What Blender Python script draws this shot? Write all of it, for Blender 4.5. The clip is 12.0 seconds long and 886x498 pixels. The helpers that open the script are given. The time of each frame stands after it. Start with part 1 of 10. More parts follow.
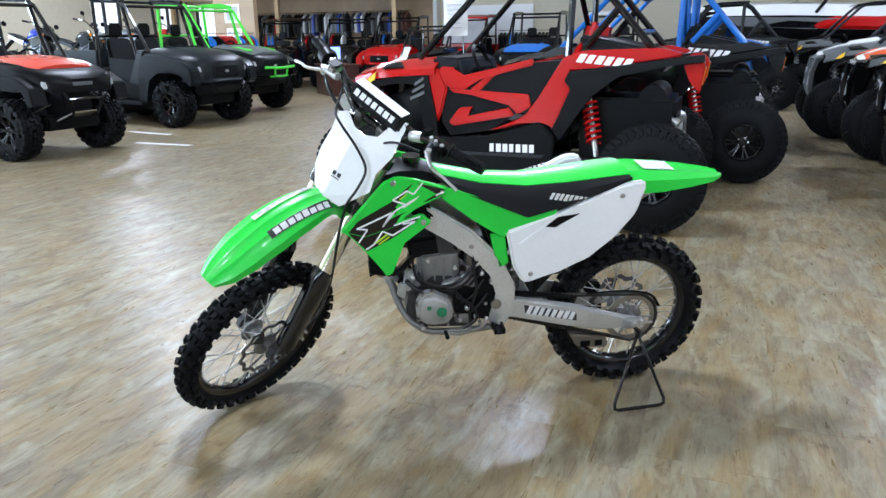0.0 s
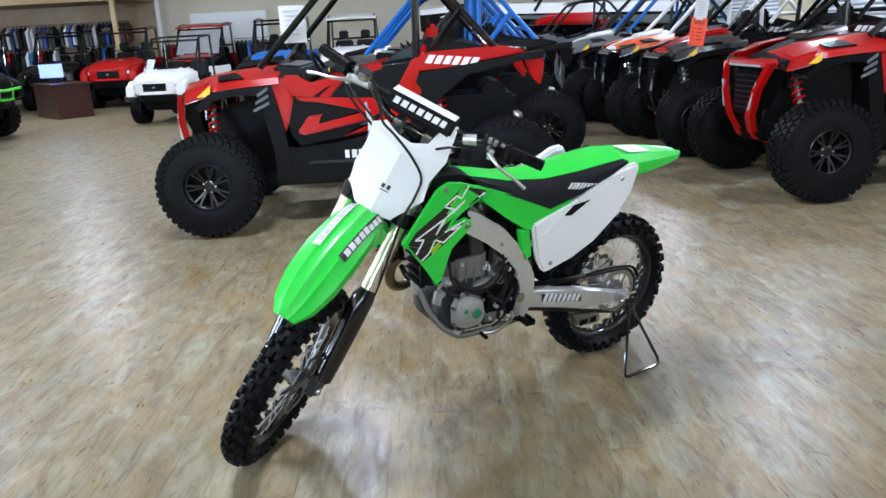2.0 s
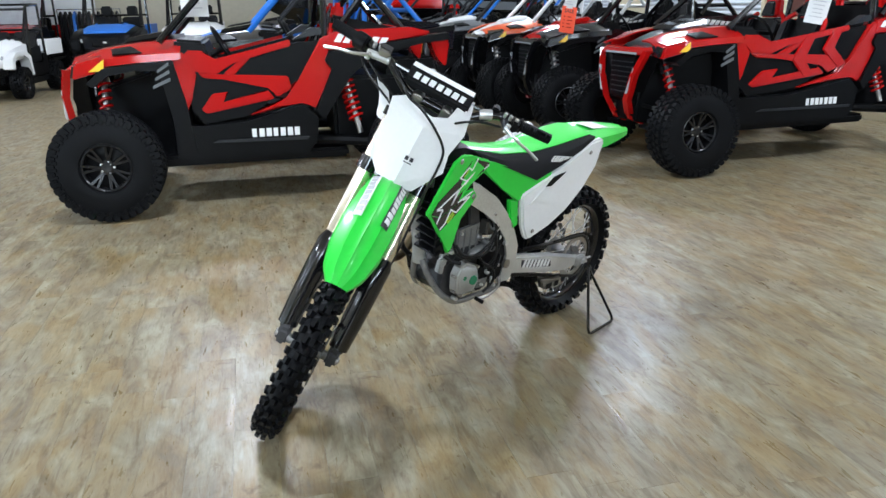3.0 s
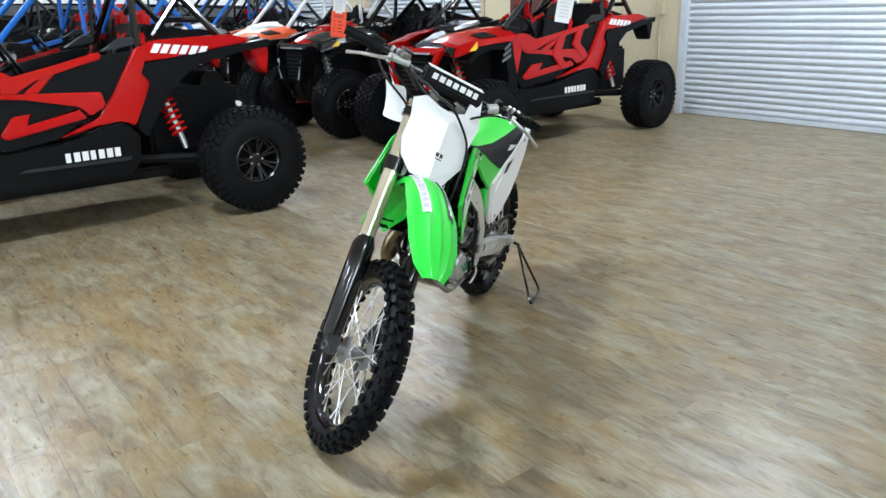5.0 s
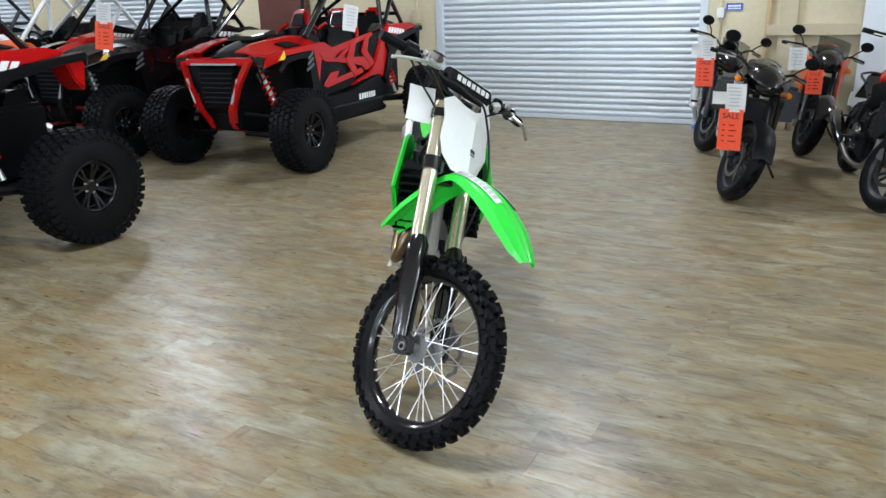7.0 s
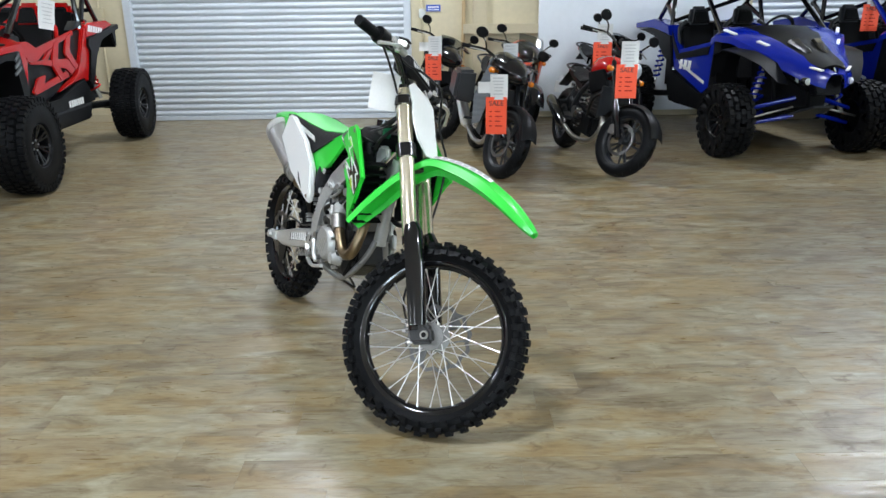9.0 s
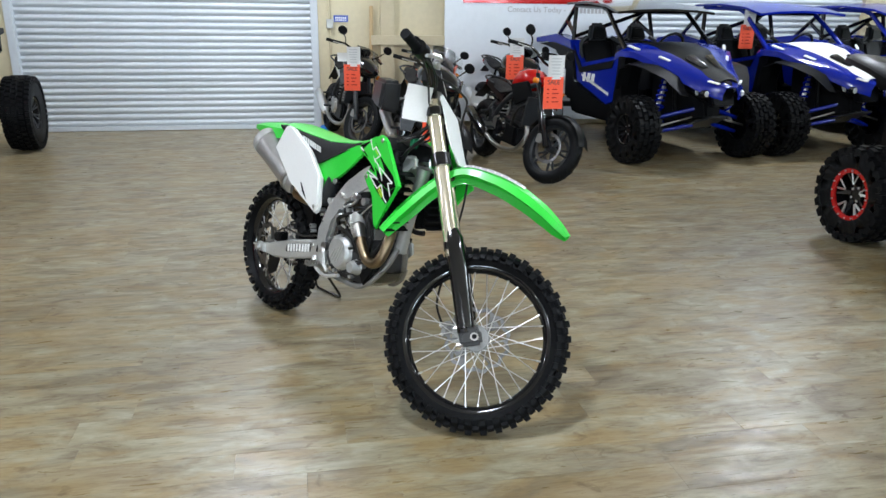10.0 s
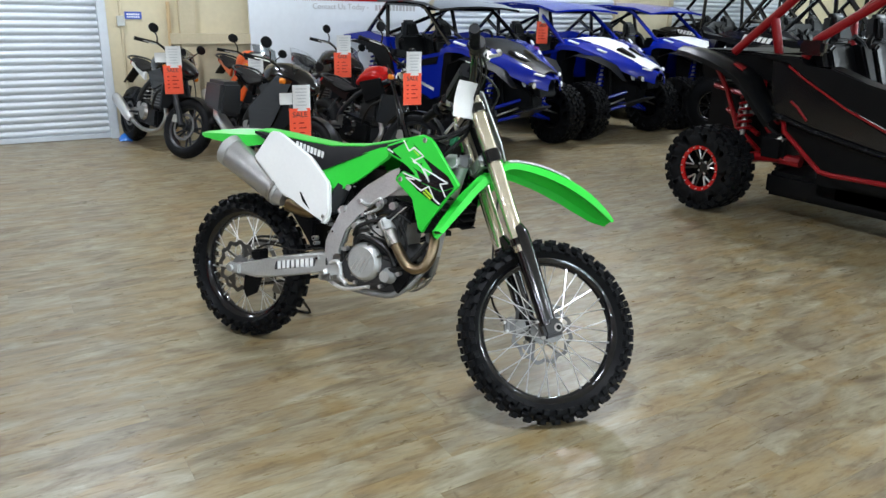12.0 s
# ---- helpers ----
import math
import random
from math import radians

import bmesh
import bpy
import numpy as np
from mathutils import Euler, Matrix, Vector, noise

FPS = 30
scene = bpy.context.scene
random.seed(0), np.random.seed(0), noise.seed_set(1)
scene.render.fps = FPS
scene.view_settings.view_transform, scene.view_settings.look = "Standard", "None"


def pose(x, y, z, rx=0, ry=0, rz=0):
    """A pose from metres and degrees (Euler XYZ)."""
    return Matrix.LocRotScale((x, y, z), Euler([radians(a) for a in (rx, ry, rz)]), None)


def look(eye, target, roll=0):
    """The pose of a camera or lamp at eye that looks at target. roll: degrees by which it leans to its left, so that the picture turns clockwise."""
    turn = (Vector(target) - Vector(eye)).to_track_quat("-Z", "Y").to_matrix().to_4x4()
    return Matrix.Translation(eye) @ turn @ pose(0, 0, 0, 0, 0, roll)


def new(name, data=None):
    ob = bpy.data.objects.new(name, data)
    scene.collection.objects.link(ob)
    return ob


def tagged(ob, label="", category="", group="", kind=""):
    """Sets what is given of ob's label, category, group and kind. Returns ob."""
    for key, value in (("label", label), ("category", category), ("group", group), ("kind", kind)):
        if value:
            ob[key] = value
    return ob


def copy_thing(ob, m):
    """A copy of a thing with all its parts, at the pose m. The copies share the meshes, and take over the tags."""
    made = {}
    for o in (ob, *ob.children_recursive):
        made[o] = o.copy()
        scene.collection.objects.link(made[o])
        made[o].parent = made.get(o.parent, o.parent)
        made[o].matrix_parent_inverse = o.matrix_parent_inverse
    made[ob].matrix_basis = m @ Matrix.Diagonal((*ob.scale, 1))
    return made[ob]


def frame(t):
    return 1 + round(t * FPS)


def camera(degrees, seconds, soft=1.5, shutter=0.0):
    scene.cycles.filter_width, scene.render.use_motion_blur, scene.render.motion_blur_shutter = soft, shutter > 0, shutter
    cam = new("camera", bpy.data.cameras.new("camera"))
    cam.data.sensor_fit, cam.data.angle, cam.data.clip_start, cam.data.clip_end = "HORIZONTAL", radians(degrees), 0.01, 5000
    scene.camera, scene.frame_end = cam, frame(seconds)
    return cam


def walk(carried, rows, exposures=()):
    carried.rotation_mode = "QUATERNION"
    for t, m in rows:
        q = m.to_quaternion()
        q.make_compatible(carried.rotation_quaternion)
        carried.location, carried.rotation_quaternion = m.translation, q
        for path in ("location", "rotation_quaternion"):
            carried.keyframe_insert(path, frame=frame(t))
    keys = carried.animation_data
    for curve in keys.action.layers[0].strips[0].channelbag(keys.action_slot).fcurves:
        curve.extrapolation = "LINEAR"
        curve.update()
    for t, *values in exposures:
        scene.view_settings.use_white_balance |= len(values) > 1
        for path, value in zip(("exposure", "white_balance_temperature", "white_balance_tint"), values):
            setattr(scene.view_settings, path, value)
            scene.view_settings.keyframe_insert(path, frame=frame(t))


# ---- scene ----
cam = camera(61.4, 12.0)
PATH = [
    (0, (0.978, -2.54, 1.396), (0.296, -0.742, 0.845), -0.8),
    (0.5, (0.755, -2.601, 1.406), (0.18, -0.769, 0.848), -2.3),
    (1, (0.479, -2.684, 1.41), (0.101, -0.797, 0.867), -1.5),
    (1.5, (0.192, -2.751, 1.418), (0.027, -0.838, 0.859), -1.4),
    (2, (-0.077, -2.702, 1.423), (-0.061, -0.782, 0.861), -3.1),
    (2.5, (-0.411, -2.735, 1.432), (-0.162, -0.836, 0.854), -0.6),
    (3, (-0.715, -2.765, 1.437), (-0.258, -0.919, 0.818), -0.9),
    (3.2, (-0.829, -2.734, 1.431), (-0.3, -0.906, 0.816), -0.9),
    (4.8, (-1.732, -2.461, 1.451), (-0.623, -0.914, 0.835), -1.0),
    (5, (-1.807, -2.388, 1.455), (-0.641, -0.887, 0.832), -1.7),
    (5.5, (-2.103, -2.228, 1.467), (-0.779, -0.855, 0.866), -1.6),
    (5.6, (-2.192, -2.166, 1.463), (-0.831, -0.831, 0.859), -1.4),
    (6, (-2.332, -2.046, 1.452), (-0.88, -0.815, 0.84), -1.1),
    (6.5, (-2.501, -1.811, 1.455), (-0.939, -0.724, 0.84), -2.3),
    (7, (-2.693, -1.544, 1.474), (-1.019, -0.641, 0.853), -1.7),
    (7.5, (-2.813, -1.264, 1.446), (-1.035, -0.592, 0.828), -1.1),
    (7.7, (-2.841, -1.143, 1.443), (-1.025, -0.571, 0.827), -2.0),
    (9.3, (-3.041, -0.183, 1.439), (-1.148, -0.29, 0.806), 0.7),
    (9.5, (-3.045, -0.059, 1.442), (-1.156, -0.23, 0.808), 1.5),
    (10, (-3.059, 0.274, 1.456), (-1.188, -0.092, 0.851), 0.7),
    (10.5, (-2.973, 0.548, 1.427), (-1.134, 0.047, 0.823), 0.4),
    (11, (-2.868, 0.804, 1.439), (-1.087, 0.139, 0.818), 1.4),
    (11.5, (-2.781, 1.119, 1.456), (-1.084, 0.258, 0.839), 1.9),
    (12, (-2.579, 1.359, 1.429), (-0.962, 0.348, 0.829), 0.9),
]
walk(cam, [(t, look(eye, target, roll)) for t, eye, target, roll in PATH], [(0.0, 0.38, 5800, 13), (1.5, 0.30, 5850, 13), (3.0, 0.24, 6050, 11), (5.5, 0.27, 6200, 10), (6.5, 0.08, 6250, 10), (8.0, 0.06, 6300, 10), (12.0, 0.05, 6350, 10)])

from mathutils import kdtree

# ---- world and light ----
world = bpy.data.worlds.new("world")
scene.world = world
world.use_nodes = True
world.node_tree.nodes["Background"].inputs[0].default_value = (0.75, 0.85, 1.0, 1)
world.node_tree.nodes["Background"].inputs[1].default_value = 0.6
scene.view_settings.exposure = 0.0

LAMP_POWER = 124.0
LAMP_COLOR = (0.94, 1.0, 1.10)
WINDOW_POWER = 150.0  # per metre of window
# per metre of the added fill panes in the south wall
FILL_POWER = 85.0


# ---- materials ----
def mat(name, color, rough=0.5, metal=0.0, vary=0.12, scale=6.0, bump=0.0, bump_scale=60.0, coat=0.0, rvary=0.12, object_random=0.0, spec=0.5):
    """A principled material whose colour and roughness drift at a coarse and a fine scale."""
    m = bpy.data.materials.new(name)
    m.use_nodes = True
    nt = m.node_tree
    n, l = nt.nodes, nt.links
    b = n["Principled BSDF"]
    b.inputs["Metallic"].default_value = metal
    b.inputs["Specular IOR Level"].default_value = spec
    b.inputs["Coat Weight"].default_value = coat
    b.inputs["Coat Roughness"].default_value = 0.06
    tc = n.new("ShaderNodeTexCoord")
    big, fine = n.new("ShaderNodeTexNoise"), n.new("ShaderNodeTexNoise")
    big.inputs["Scale"].default_value, big.inputs["Detail"].default_value = scale, 4
    fine.inputs["Scale"].default_value, fine.inputs["Detail"].default_value = scale * 14, 3
    l.new(tc.outputs["Object"], big.inputs["Vector"])
    l.new(tc.outputs["Object"], fine.inputs["Vector"])
    add = n.new("ShaderNodeMath")
    add.operation = "ADD"
    l.new(big.outputs["Fac"], add.inputs[0])
    l.new(fine.outputs["Fac"], add.inputs[1])
    mr = n.new("ShaderNodeMapRange")
    mr.inputs["From Min"].default_value, mr.inputs["From Max"].default_value = 0.6, 1.4
    mr.inputs["To Min"].default_value, mr.inputs["To Max"].default_value = 1 - vary, 1 + vary
    l.new(add.outputs[0], mr.inputs["Value"])
    hsv = n.new("ShaderNodeHueSaturation")
    hsv.inputs["Color"].default_value = (*color, 1)
    value = mr.outputs["Result"]
    if object_random:
        oi = n.new("ShaderNodeObjectInfo")
        r2 = n.new("ShaderNodeMapRange")
        r2.inputs["To Min"].default_value, r2.inputs["To Max"].default_value = 1 - object_random, 1 + object_random
        l.new(oi.outputs["Random"], r2.inputs["Value"])
        mul = n.new("ShaderNodeMath")
        mul.operation = "MULTIPLY"
        l.new(value, mul.inputs[0])
        l.new(r2.outputs["Result"], mul.inputs[1])
        value = mul.outputs[0]
    l.new(value, hsv.inputs["Value"])
    l.new(hsv.outputs["Color"], b.inputs["Base Color"])
    rr = n.new("ShaderNodeMapRange")
    rr.inputs["From Min"].default_value, rr.inputs["From Max"].default_value = 0.6, 1.4
    rr.inputs["To Min"].default_value, rr.inputs["To Max"].default_value = max(0.02, rough * (1 - rvary)), min(1, rough * (1 + rvary))
    l.new(add.outputs[0], rr.inputs["Value"])
    l.new(rr.outputs["Result"], b.inputs["Roughness"])
    if bump:
        bn = n.new("ShaderNodeTexNoise")
        bn.inputs["Scale"].default_value, bn.inputs["Detail"].default_value = bump_scale, 4
        l.new(tc.outputs["Object"], bn.inputs["Vector"])
        bp = n.new("ShaderNodeBump")
        bp.inputs["Strength"].default_value, bp.inputs["Distance"].default_value = bump, 0.002
        l.new(bn.outputs["Fac"], bp.inputs["Height"])
        l.new(bp.outputs["Normal"], b.inputs["Normal"])
    return m


def glow(name, color, strength):
    m = mat(name, color, 0.4)
    b = m.node_tree.nodes["Principled BSDF"]
    b.inputs["Emission Color"].default_value = (*color, 1)
    b.inputs["Emission Strength"].default_value = strength
    return m


def clear(name, tint, rough=0.03):
    m = bpy.data.materials.new(name)
    m.use_nodes = True
    b = m.node_tree.nodes["Principled BSDF"]
    b.inputs["Base Color"].default_value = (*tint, 1)
    b.inputs["Roughness"].default_value = rough
    b.inputs["Transmission Weight"].default_value = 1.0
    b.inputs["IOR"].default_value = 1.25
    return m


def floor_material():
    m = bpy.data.materials.new("vinyl_plank")
    m.use_nodes = True
    nt = m.node_tree
    n, l = nt.nodes, nt.links
    b = n["Principled BSDF"]
    geo = n.new("ShaderNodeNewGeometry")
    oi = n.new("ShaderNodeObjectInfo")
    seed = n.new("ShaderNodeMath")
    seed.operation = "ADD"
    l.new(oi.outputs["Random"], seed.inputs[0])
    l.new(geo.outputs["Random Per Island"], seed.inputs[1])
    shift = n.new("ShaderNodeMath")
    shift.operation = "MULTIPLY"
    l.new(seed.outputs[0], shift.inputs[0])
    shift.inputs[1].default_value = 0.9
    comb = n.new("ShaderNodeCombineXYZ")
    l.new(shift.outputs[0], comb.inputs[2])
    moved = n.new("ShaderNodeVectorMath")
    l.new(geo.outputs["Position"], moved.inputs[0])
    l.new(comb.outputs[0], moved.inputs[1])

    def tex(sx, sy, detail=5.0, rough=0.6, distort=0.0):
        mp = n.new("ShaderNodeMapping")
        mp.inputs["Scale"].default_value = (sx, sy, 1.0)
        l.new(moved.outputs[0], mp.inputs["Vector"])
        t = n.new("ShaderNodeTexNoise")
        t.inputs["Scale"].default_value, t.inputs["Detail"].default_value = 1.0, detail
        t.inputs["Roughness"].default_value, t.inputs["Distortion"].default_value = rough, distort
        l.new(mp.outputs[0], t.inputs["Vector"])
        return t.outputs["Fac"]

    patch, grain, dark, tone = tex(10.0, 3.6, 5.0, 0.58, 0.9), tex(120, 17, 4, 0.6, 0.2), tex(4.2, 1.7, 4, 0.6, 0.6), tex(7.5, 2.6, 4.0, 0.6, 0.6)
    streak, knot = tex(40, 6.0, 5.0, 0.66, 0.4), tex(15.0, 9.0, 4.0, 0.62, 0.9)
    ramp = n.new("ShaderNodeValToRGB")
    stops = [(0.33, (0.150, 0.124, 0.086)), (0.42, (0.198, 0.171, 0.121)), (0.50, (0.245, 0.222, 0.162)), (0.58, (0.292, 0.271, 0.204)), (0.68, (0.350, 0.332, 0.262))]
    while len(ramp.color_ramp.elements) < len(stops):
        ramp.color_ramp.elements.new(0.5)
    for e, (p, c) in zip(ramp.color_ramp.elements, stops):
        e.position, e.color = p, (*c, 1)
    l.new(patch, ramp.inputs["Fac"])

    def mix(kind, fac, a, bcol):
        x = n.new("ShaderNodeMix")
        x.data_type, x.blend_type = "RGBA", kind
        if isinstance(fac, float):
            x.inputs[0].default_value = fac
        else:
            l.new(fac, x.inputs[0])
        l.new(a, x.inputs[6])
        if isinstance(bcol, tuple):
            x.inputs[7].default_value = (*bcol, 1)
        else:
            l.new(bcol, x.inputs[7])
        return x.outputs[2]

    def span(src, lo, hi, a, c):
        r = n.new("ShaderNodeMapRange")
        for key, v in zip(("From Min", "From Max", "To Min", "To Max"), (lo, hi, a, c)):
            r.inputs[key].default_value = v
        l.new(src, r.inputs["Value"])
        return r.outputs["Result"]

    col = mix("MIX", span(tone, 0.45, 0.60, 0.0, 0.52), ramp.outputs["Color"], (0.270, 0.200, 0.108))
    col = mix("MIX", span(dark, 0.48, 0.62, 0.0, 0.24), col, (0.190, 0.176, 0.156))
    col = mix("MULTIPLY", span(streak, 0.53, 0.68, 0.0, 0.48), col, (0.48, 0.41, 0.36))
    col = mix("MULTIPLY", span(knot, 0.60, 0.72, 0.0, 0.70), col, (0.45, 0.37, 0.33))
    col = mix("MULTIPLY", span(grain, 0.33, 0.58, 0.32, 0.0), col, (0.62, 0.57, 0.52))
    hsv = n.new("ShaderNodeHueSaturation")
    l.new(span(seed.outputs[0], 0.0, 2.0, 0.92, 1.10), hsv.inputs["Value"])
    hsv.inputs["Saturation"].default_value = 1.30
    l.new(col, hsv.inputs["Color"])
    l.new(hsv.outputs["Color"], b.inputs["Base Color"])
    l.new(span(streak, 0.35, 0.65, 0.27, 0.44), b.inputs["Roughness"])
    b.inputs["Specular IOR Level"].default_value = 0.50
    bp = n.new("ShaderNodeBump")
    bp.inputs["Strength"].default_value, bp.inputs["Distance"].default_value = 0.22, 0.0012
    l.new(streak, bp.inputs["Height"])
    l.new(bp.outputs["Normal"], b.inputs["Normal"])
    return m


FLOOR = floor_material()
CREAM = mat("cream_wall_paint", (0.60, 0.53, 0.36), 0.6, vary=0.07, scale=1.2, bump=0.15, bump_scale=120)
CREAM_DARK = mat("cream_trim_paint", (0.52, 0.45, 0.30), 0.55, vary=0.08, scale=2)
CEIL = mat("white_ceiling", (0.72, 0.70, 0.66), 0.8, vary=0.06, scale=0.8)
SHUTTER = mat("grey_shutter_steel", (0.56, 0.60, 0.64), 0.42, 0.0, vary=0.07, scale=1.5)
PLASTER = mat("far_wall_paint", (0.62, 0.57, 0.44), 0.7, vary=0.08, scale=0.7)
WOODWALL = mat("slat_panel_wood", (0.42, 0.30, 0.18), 0.5, vary=0.2, scale=3)
WHITE = mat("white_plastic", (0.84, 0.85, 0.84), 0.32, vary=0.03, scale=5, coat=0.2)
BANNER = mat("white_board", (0.74, 0.78, 0.82), 0.4, vary=0.04, scale=1.0)
PAPER = mat("white_paper", (0.70, 0.70, 0.69), 0.7, vary=0.05, scale=9)
INK = mat("dark_ink", (0.03, 0.03, 0.035), 0.5)
GREYINK = mat("grey_ink", (0.46, 0.46, 0.47), 0.6)
TAGRED = mat("orange_red_card", (0.95, 0.10, 0.035), 0.55, vary=0.05, scale=9)
LIME = mat("lime_green_plastic", (0.030, 0.62, 0.045), 0.38, vary=0.05, scale=6, coat=0.2)
RED = mat("gloss_red_plastic", (0.43, 0.006, 0.005), 0.16, vary=0.03, scale=1.5, rvary=0.15, spec=0.42)
BLUE = mat("gloss_blue_plastic", (0.004, 0.015, 0.27), 0.16, vary=0.05, scale=4, spec=0.45)
SKYBLUE = mat("light_blue_tube", (0.02, 0.17, 0.62), 0.35, vary=0.08)
ORANGE = mat("orange_plastic", (0.75, 0.10, 0.012), 0.3, vary=0.06, coat=0.3)
BLACKP = mat("black_plastic", (0.0042, 0.0044, 0.0049), 0.36, vary=0.25, scale=8, bump=0.12, bump_scale=300, spec=0.12)
BLACKG = mat("gloss_black_paint", (0.005, 0.005, 0.006), 0.14, vary=0.2, coat=0.4, spec=0.45)
RIMBLACK = mat("satin_black_rim", (0.011, 0.011, 0.012), 0.24, 0.2, vary=0.15, scale=12, spec=0.42)
DARKGREY = mat("dark_grey_plastic", (0.020, 0.022, 0.025), 0.4, vary=0.15, scale=5, spec=0.3)
GREYBODY = mat("charcoal_body_paint", (0.0085, 0.0115, 0.0135), 0.35, vary=0.08, scale=4, spec=0.2)
SILVERBODY = mat("silver_grey_body_paint", (0.12, 0.13, 0.135), 0.35, vary=0.06, spec=0.35)
RUBBER = mat("tyre_rubber", (0.0058, 0.0062, 0.0070), 0.48, vary=0.25, scale=9, bump=0.25, bump_scale=160, spec=0.11)
ALU = mat("brushed_aluminium", (0.70, 0.71, 0.70), 0.32, 0.7, vary=0.14, scale=9, bump=0.1, bump_scale=240)
CASTDARK = mat("dark_cast_metal", (0.055, 0.055, 0.056), 0.5, 0.6, vary=0.25, scale=18, bump=0.25, bump_scale=200)
CASTMID = mat("grey_cast_metal", (0.27, 0.27, 0.265), 0.45, 0.6, vary=0.22, scale=18, bump=0.25, bump_scale=200)
CAST = mat("cast_aluminium", (0.50, 0.51, 0.50), 0.45, 0.65, vary=0.18, scale=18, bump=0.25, bump_scale=200)
DISC = mat("dark_rotor_steel", (0.17, 0.17, 0.17), 0.36, 1.0, vary=0.12)
STEEL = mat("bright_steel", (0.72, 0.72, 0.72), 0.30, 0.85, vary=0.08)
DULLSTEEL = mat("dull_steel", (0.40, 0.39, 0.37), 0.35, 1.0, vary=0.15)
GOLD = mat("pale_gold_fork_tube", (0.80, 0.74, 0.57), 0.25, 0.85, vary=0.06)
TITAN = mat("titanium_pipe", (0.24, 0.185, 0.115), 0.33, 1.0, vary=0.25, scale=14)
MUFFLER = mat("brushed_muffler_sheet", (0.46, 0.46, 0.455), 0.36, 0.75, vary=0.12, scale=14, bump=0.15, bump_scale=260)
CHAIN = mat("oiled_chain_steel", (0.050, 0.048, 0.045), 0.4, 0.8, vary=0.3, scale=60)
CHROME = mat("chrome", (0.80, 0.80, 0.80), 0.08, 1.0, vary=0.04)
SEATBLK = mat("black_grip_vinyl", (0.010, 0.010, 0.011), 0.7, vary=0.2, scale=12, bump=0.35, bump_scale=500, spec=0.16)
GREENGEL = mat("green_cover_seal", (0.02, 0.20, 0.09), 0.4)
HOSE = mat("black_hose", (0.012, 0.012, 0.012), 0.35, spec=0.25)
YELLOW = mat("yellow_reflector", (0.80, 0.50, 0.02), 0.3)
NEON = mat("yellow_green_print", (0.42, 0.65, 0.03), 0.4)
AMBER = mat("amber_lens", (0.75, 0.20, 0.01), 0.15, coat=0.5)
LENS = mat("headlight_lens", (0.62, 0.65, 0.68), 0.06, 0.3, vary=0.1, scale=20, coat=0.6)
DARKRED = mat("dark_red_metal", (0.22, 0.005, 0.008), 0.30, 0.1, vary=0.08, spec=0.35)
REDMETAL = mat("red_metal", (0.50, 0.012, 0.012), 0.25, 0.3, vary=0.08, coat=0.3)
DARKWOOD = mat("dark_red_wood", (0.055, 0.018, 0.014), 0.3, vary=0.25, scale=5)
LIGHTWOOD = mat("raw_timber", (0.50, 0.36, 0.19), 0.6, vary=0.12, scale=6)
SIGNBLUE = mat("blue_sign", (0.03, 0.08, 0.42), 0.4)
BROWN = mat("brown_steel_column", (0.10, 0.035, 0.025), 0.45, vary=0.15)
CARDBOARD = mat("cardboard", (0.42, 0.29, 0.16), 0.8, vary=0.12)
TARP = mat("grey_padded_sheet", (0.36, 0.37, 0.38), 0.55, vary=0.25, scale=5, bump=0.3, bump_scale=14)
SMOKE = clear("smoked_screen", (0.35, 0.37, 0.38))
FILM = clear("clear_plastic_guard", (0.96, 0.97, 0.97), 0.05)
CLEAR = clear("clear_screen", (0.92, 0.94, 0.95))
DIFFUSER = glow("lamp_diffuser", (1.0, 0.96, 0.88), 6.0)
DAYLIGHT = glow("daylight_pane", (0.9, 0.95, 1.0), 0.85)


# ---- building blocks ----
def part(name, bm, material, parent=None, label="", smooth=True):
    """Links a bmesh as one mesh object under a thing or a part."""
    bmesh.ops.recalc_face_normals(bm, faces=bm.faces[:])
    me = bpy.data.meshes.new(name)
    bm.to_mesh(me)
    bm.free()
    me.materials.append(material)
    if smooth:
        me.polygons.foreach_set("use_smooth", [True] * len(me.polygons))
        me.set_sharp_from_angle(angle=radians(38))
    ob = new(name, me)
    ob.parent = parent
    if label:
        ob["label"] = label
    return ob


def again(ob, parent, m):
    """One more part on the same mesh at another place, with its own pieces."""
    o = new(ob.name.split(".")[0], ob.data)
    o.parent, o.matrix_basis = parent, m
    if "label" in ob:
        o["label"] = ob["label"]
    for c in ob.children:
        k = again(c, o, c.matrix_basis.copy())
    return o


def knit(bm):
    """Ties loose blocks to the first body with hidden web faces, so that a moulded part is one piece."""
    bm.verts.index_update()
    bm.verts.ensure_lookup_table()
    seen, groups = set(), []
    for v in bm.verts:
        if v in seen:
            continue
        todo, g = [v], []
        seen.add(v)
        while todo:
            a = todo.pop()
            g.append(a)
            for e in a.link_edges:
                b = e.other_vert(a)
                if b not in seen:
                    seen.add(b)
                    todo.append(b)
        groups.append(g)
    tree = kdtree.KDTree(len(groups[0]))
    for i, v in enumerate(groups[0]):
        tree.insert(v.co, i)
    tree.balance()
    for g in groups[1:]:
        c, i, d = tree.find(g[0].co)
        far = next(e.other_vert(g[0]) for e in g[0].link_edges)
        bm.faces.new((g[0], far, groups[0][i]))
    return bm


def thing(name, m, label, category, group=""):
    ob = new(name)
    ob.empty_display_size = 0.1
    ob.matrix_basis = m
    return tagged(ob, label, category, group)


def bevel(bm, w, seg=2):
    if w > 0:
        bmesh.ops.bevel(bm, geom=bm.edges[:], offset=w, segments=seg, affect="EDGES", clamp_overlap=True)
    return bm


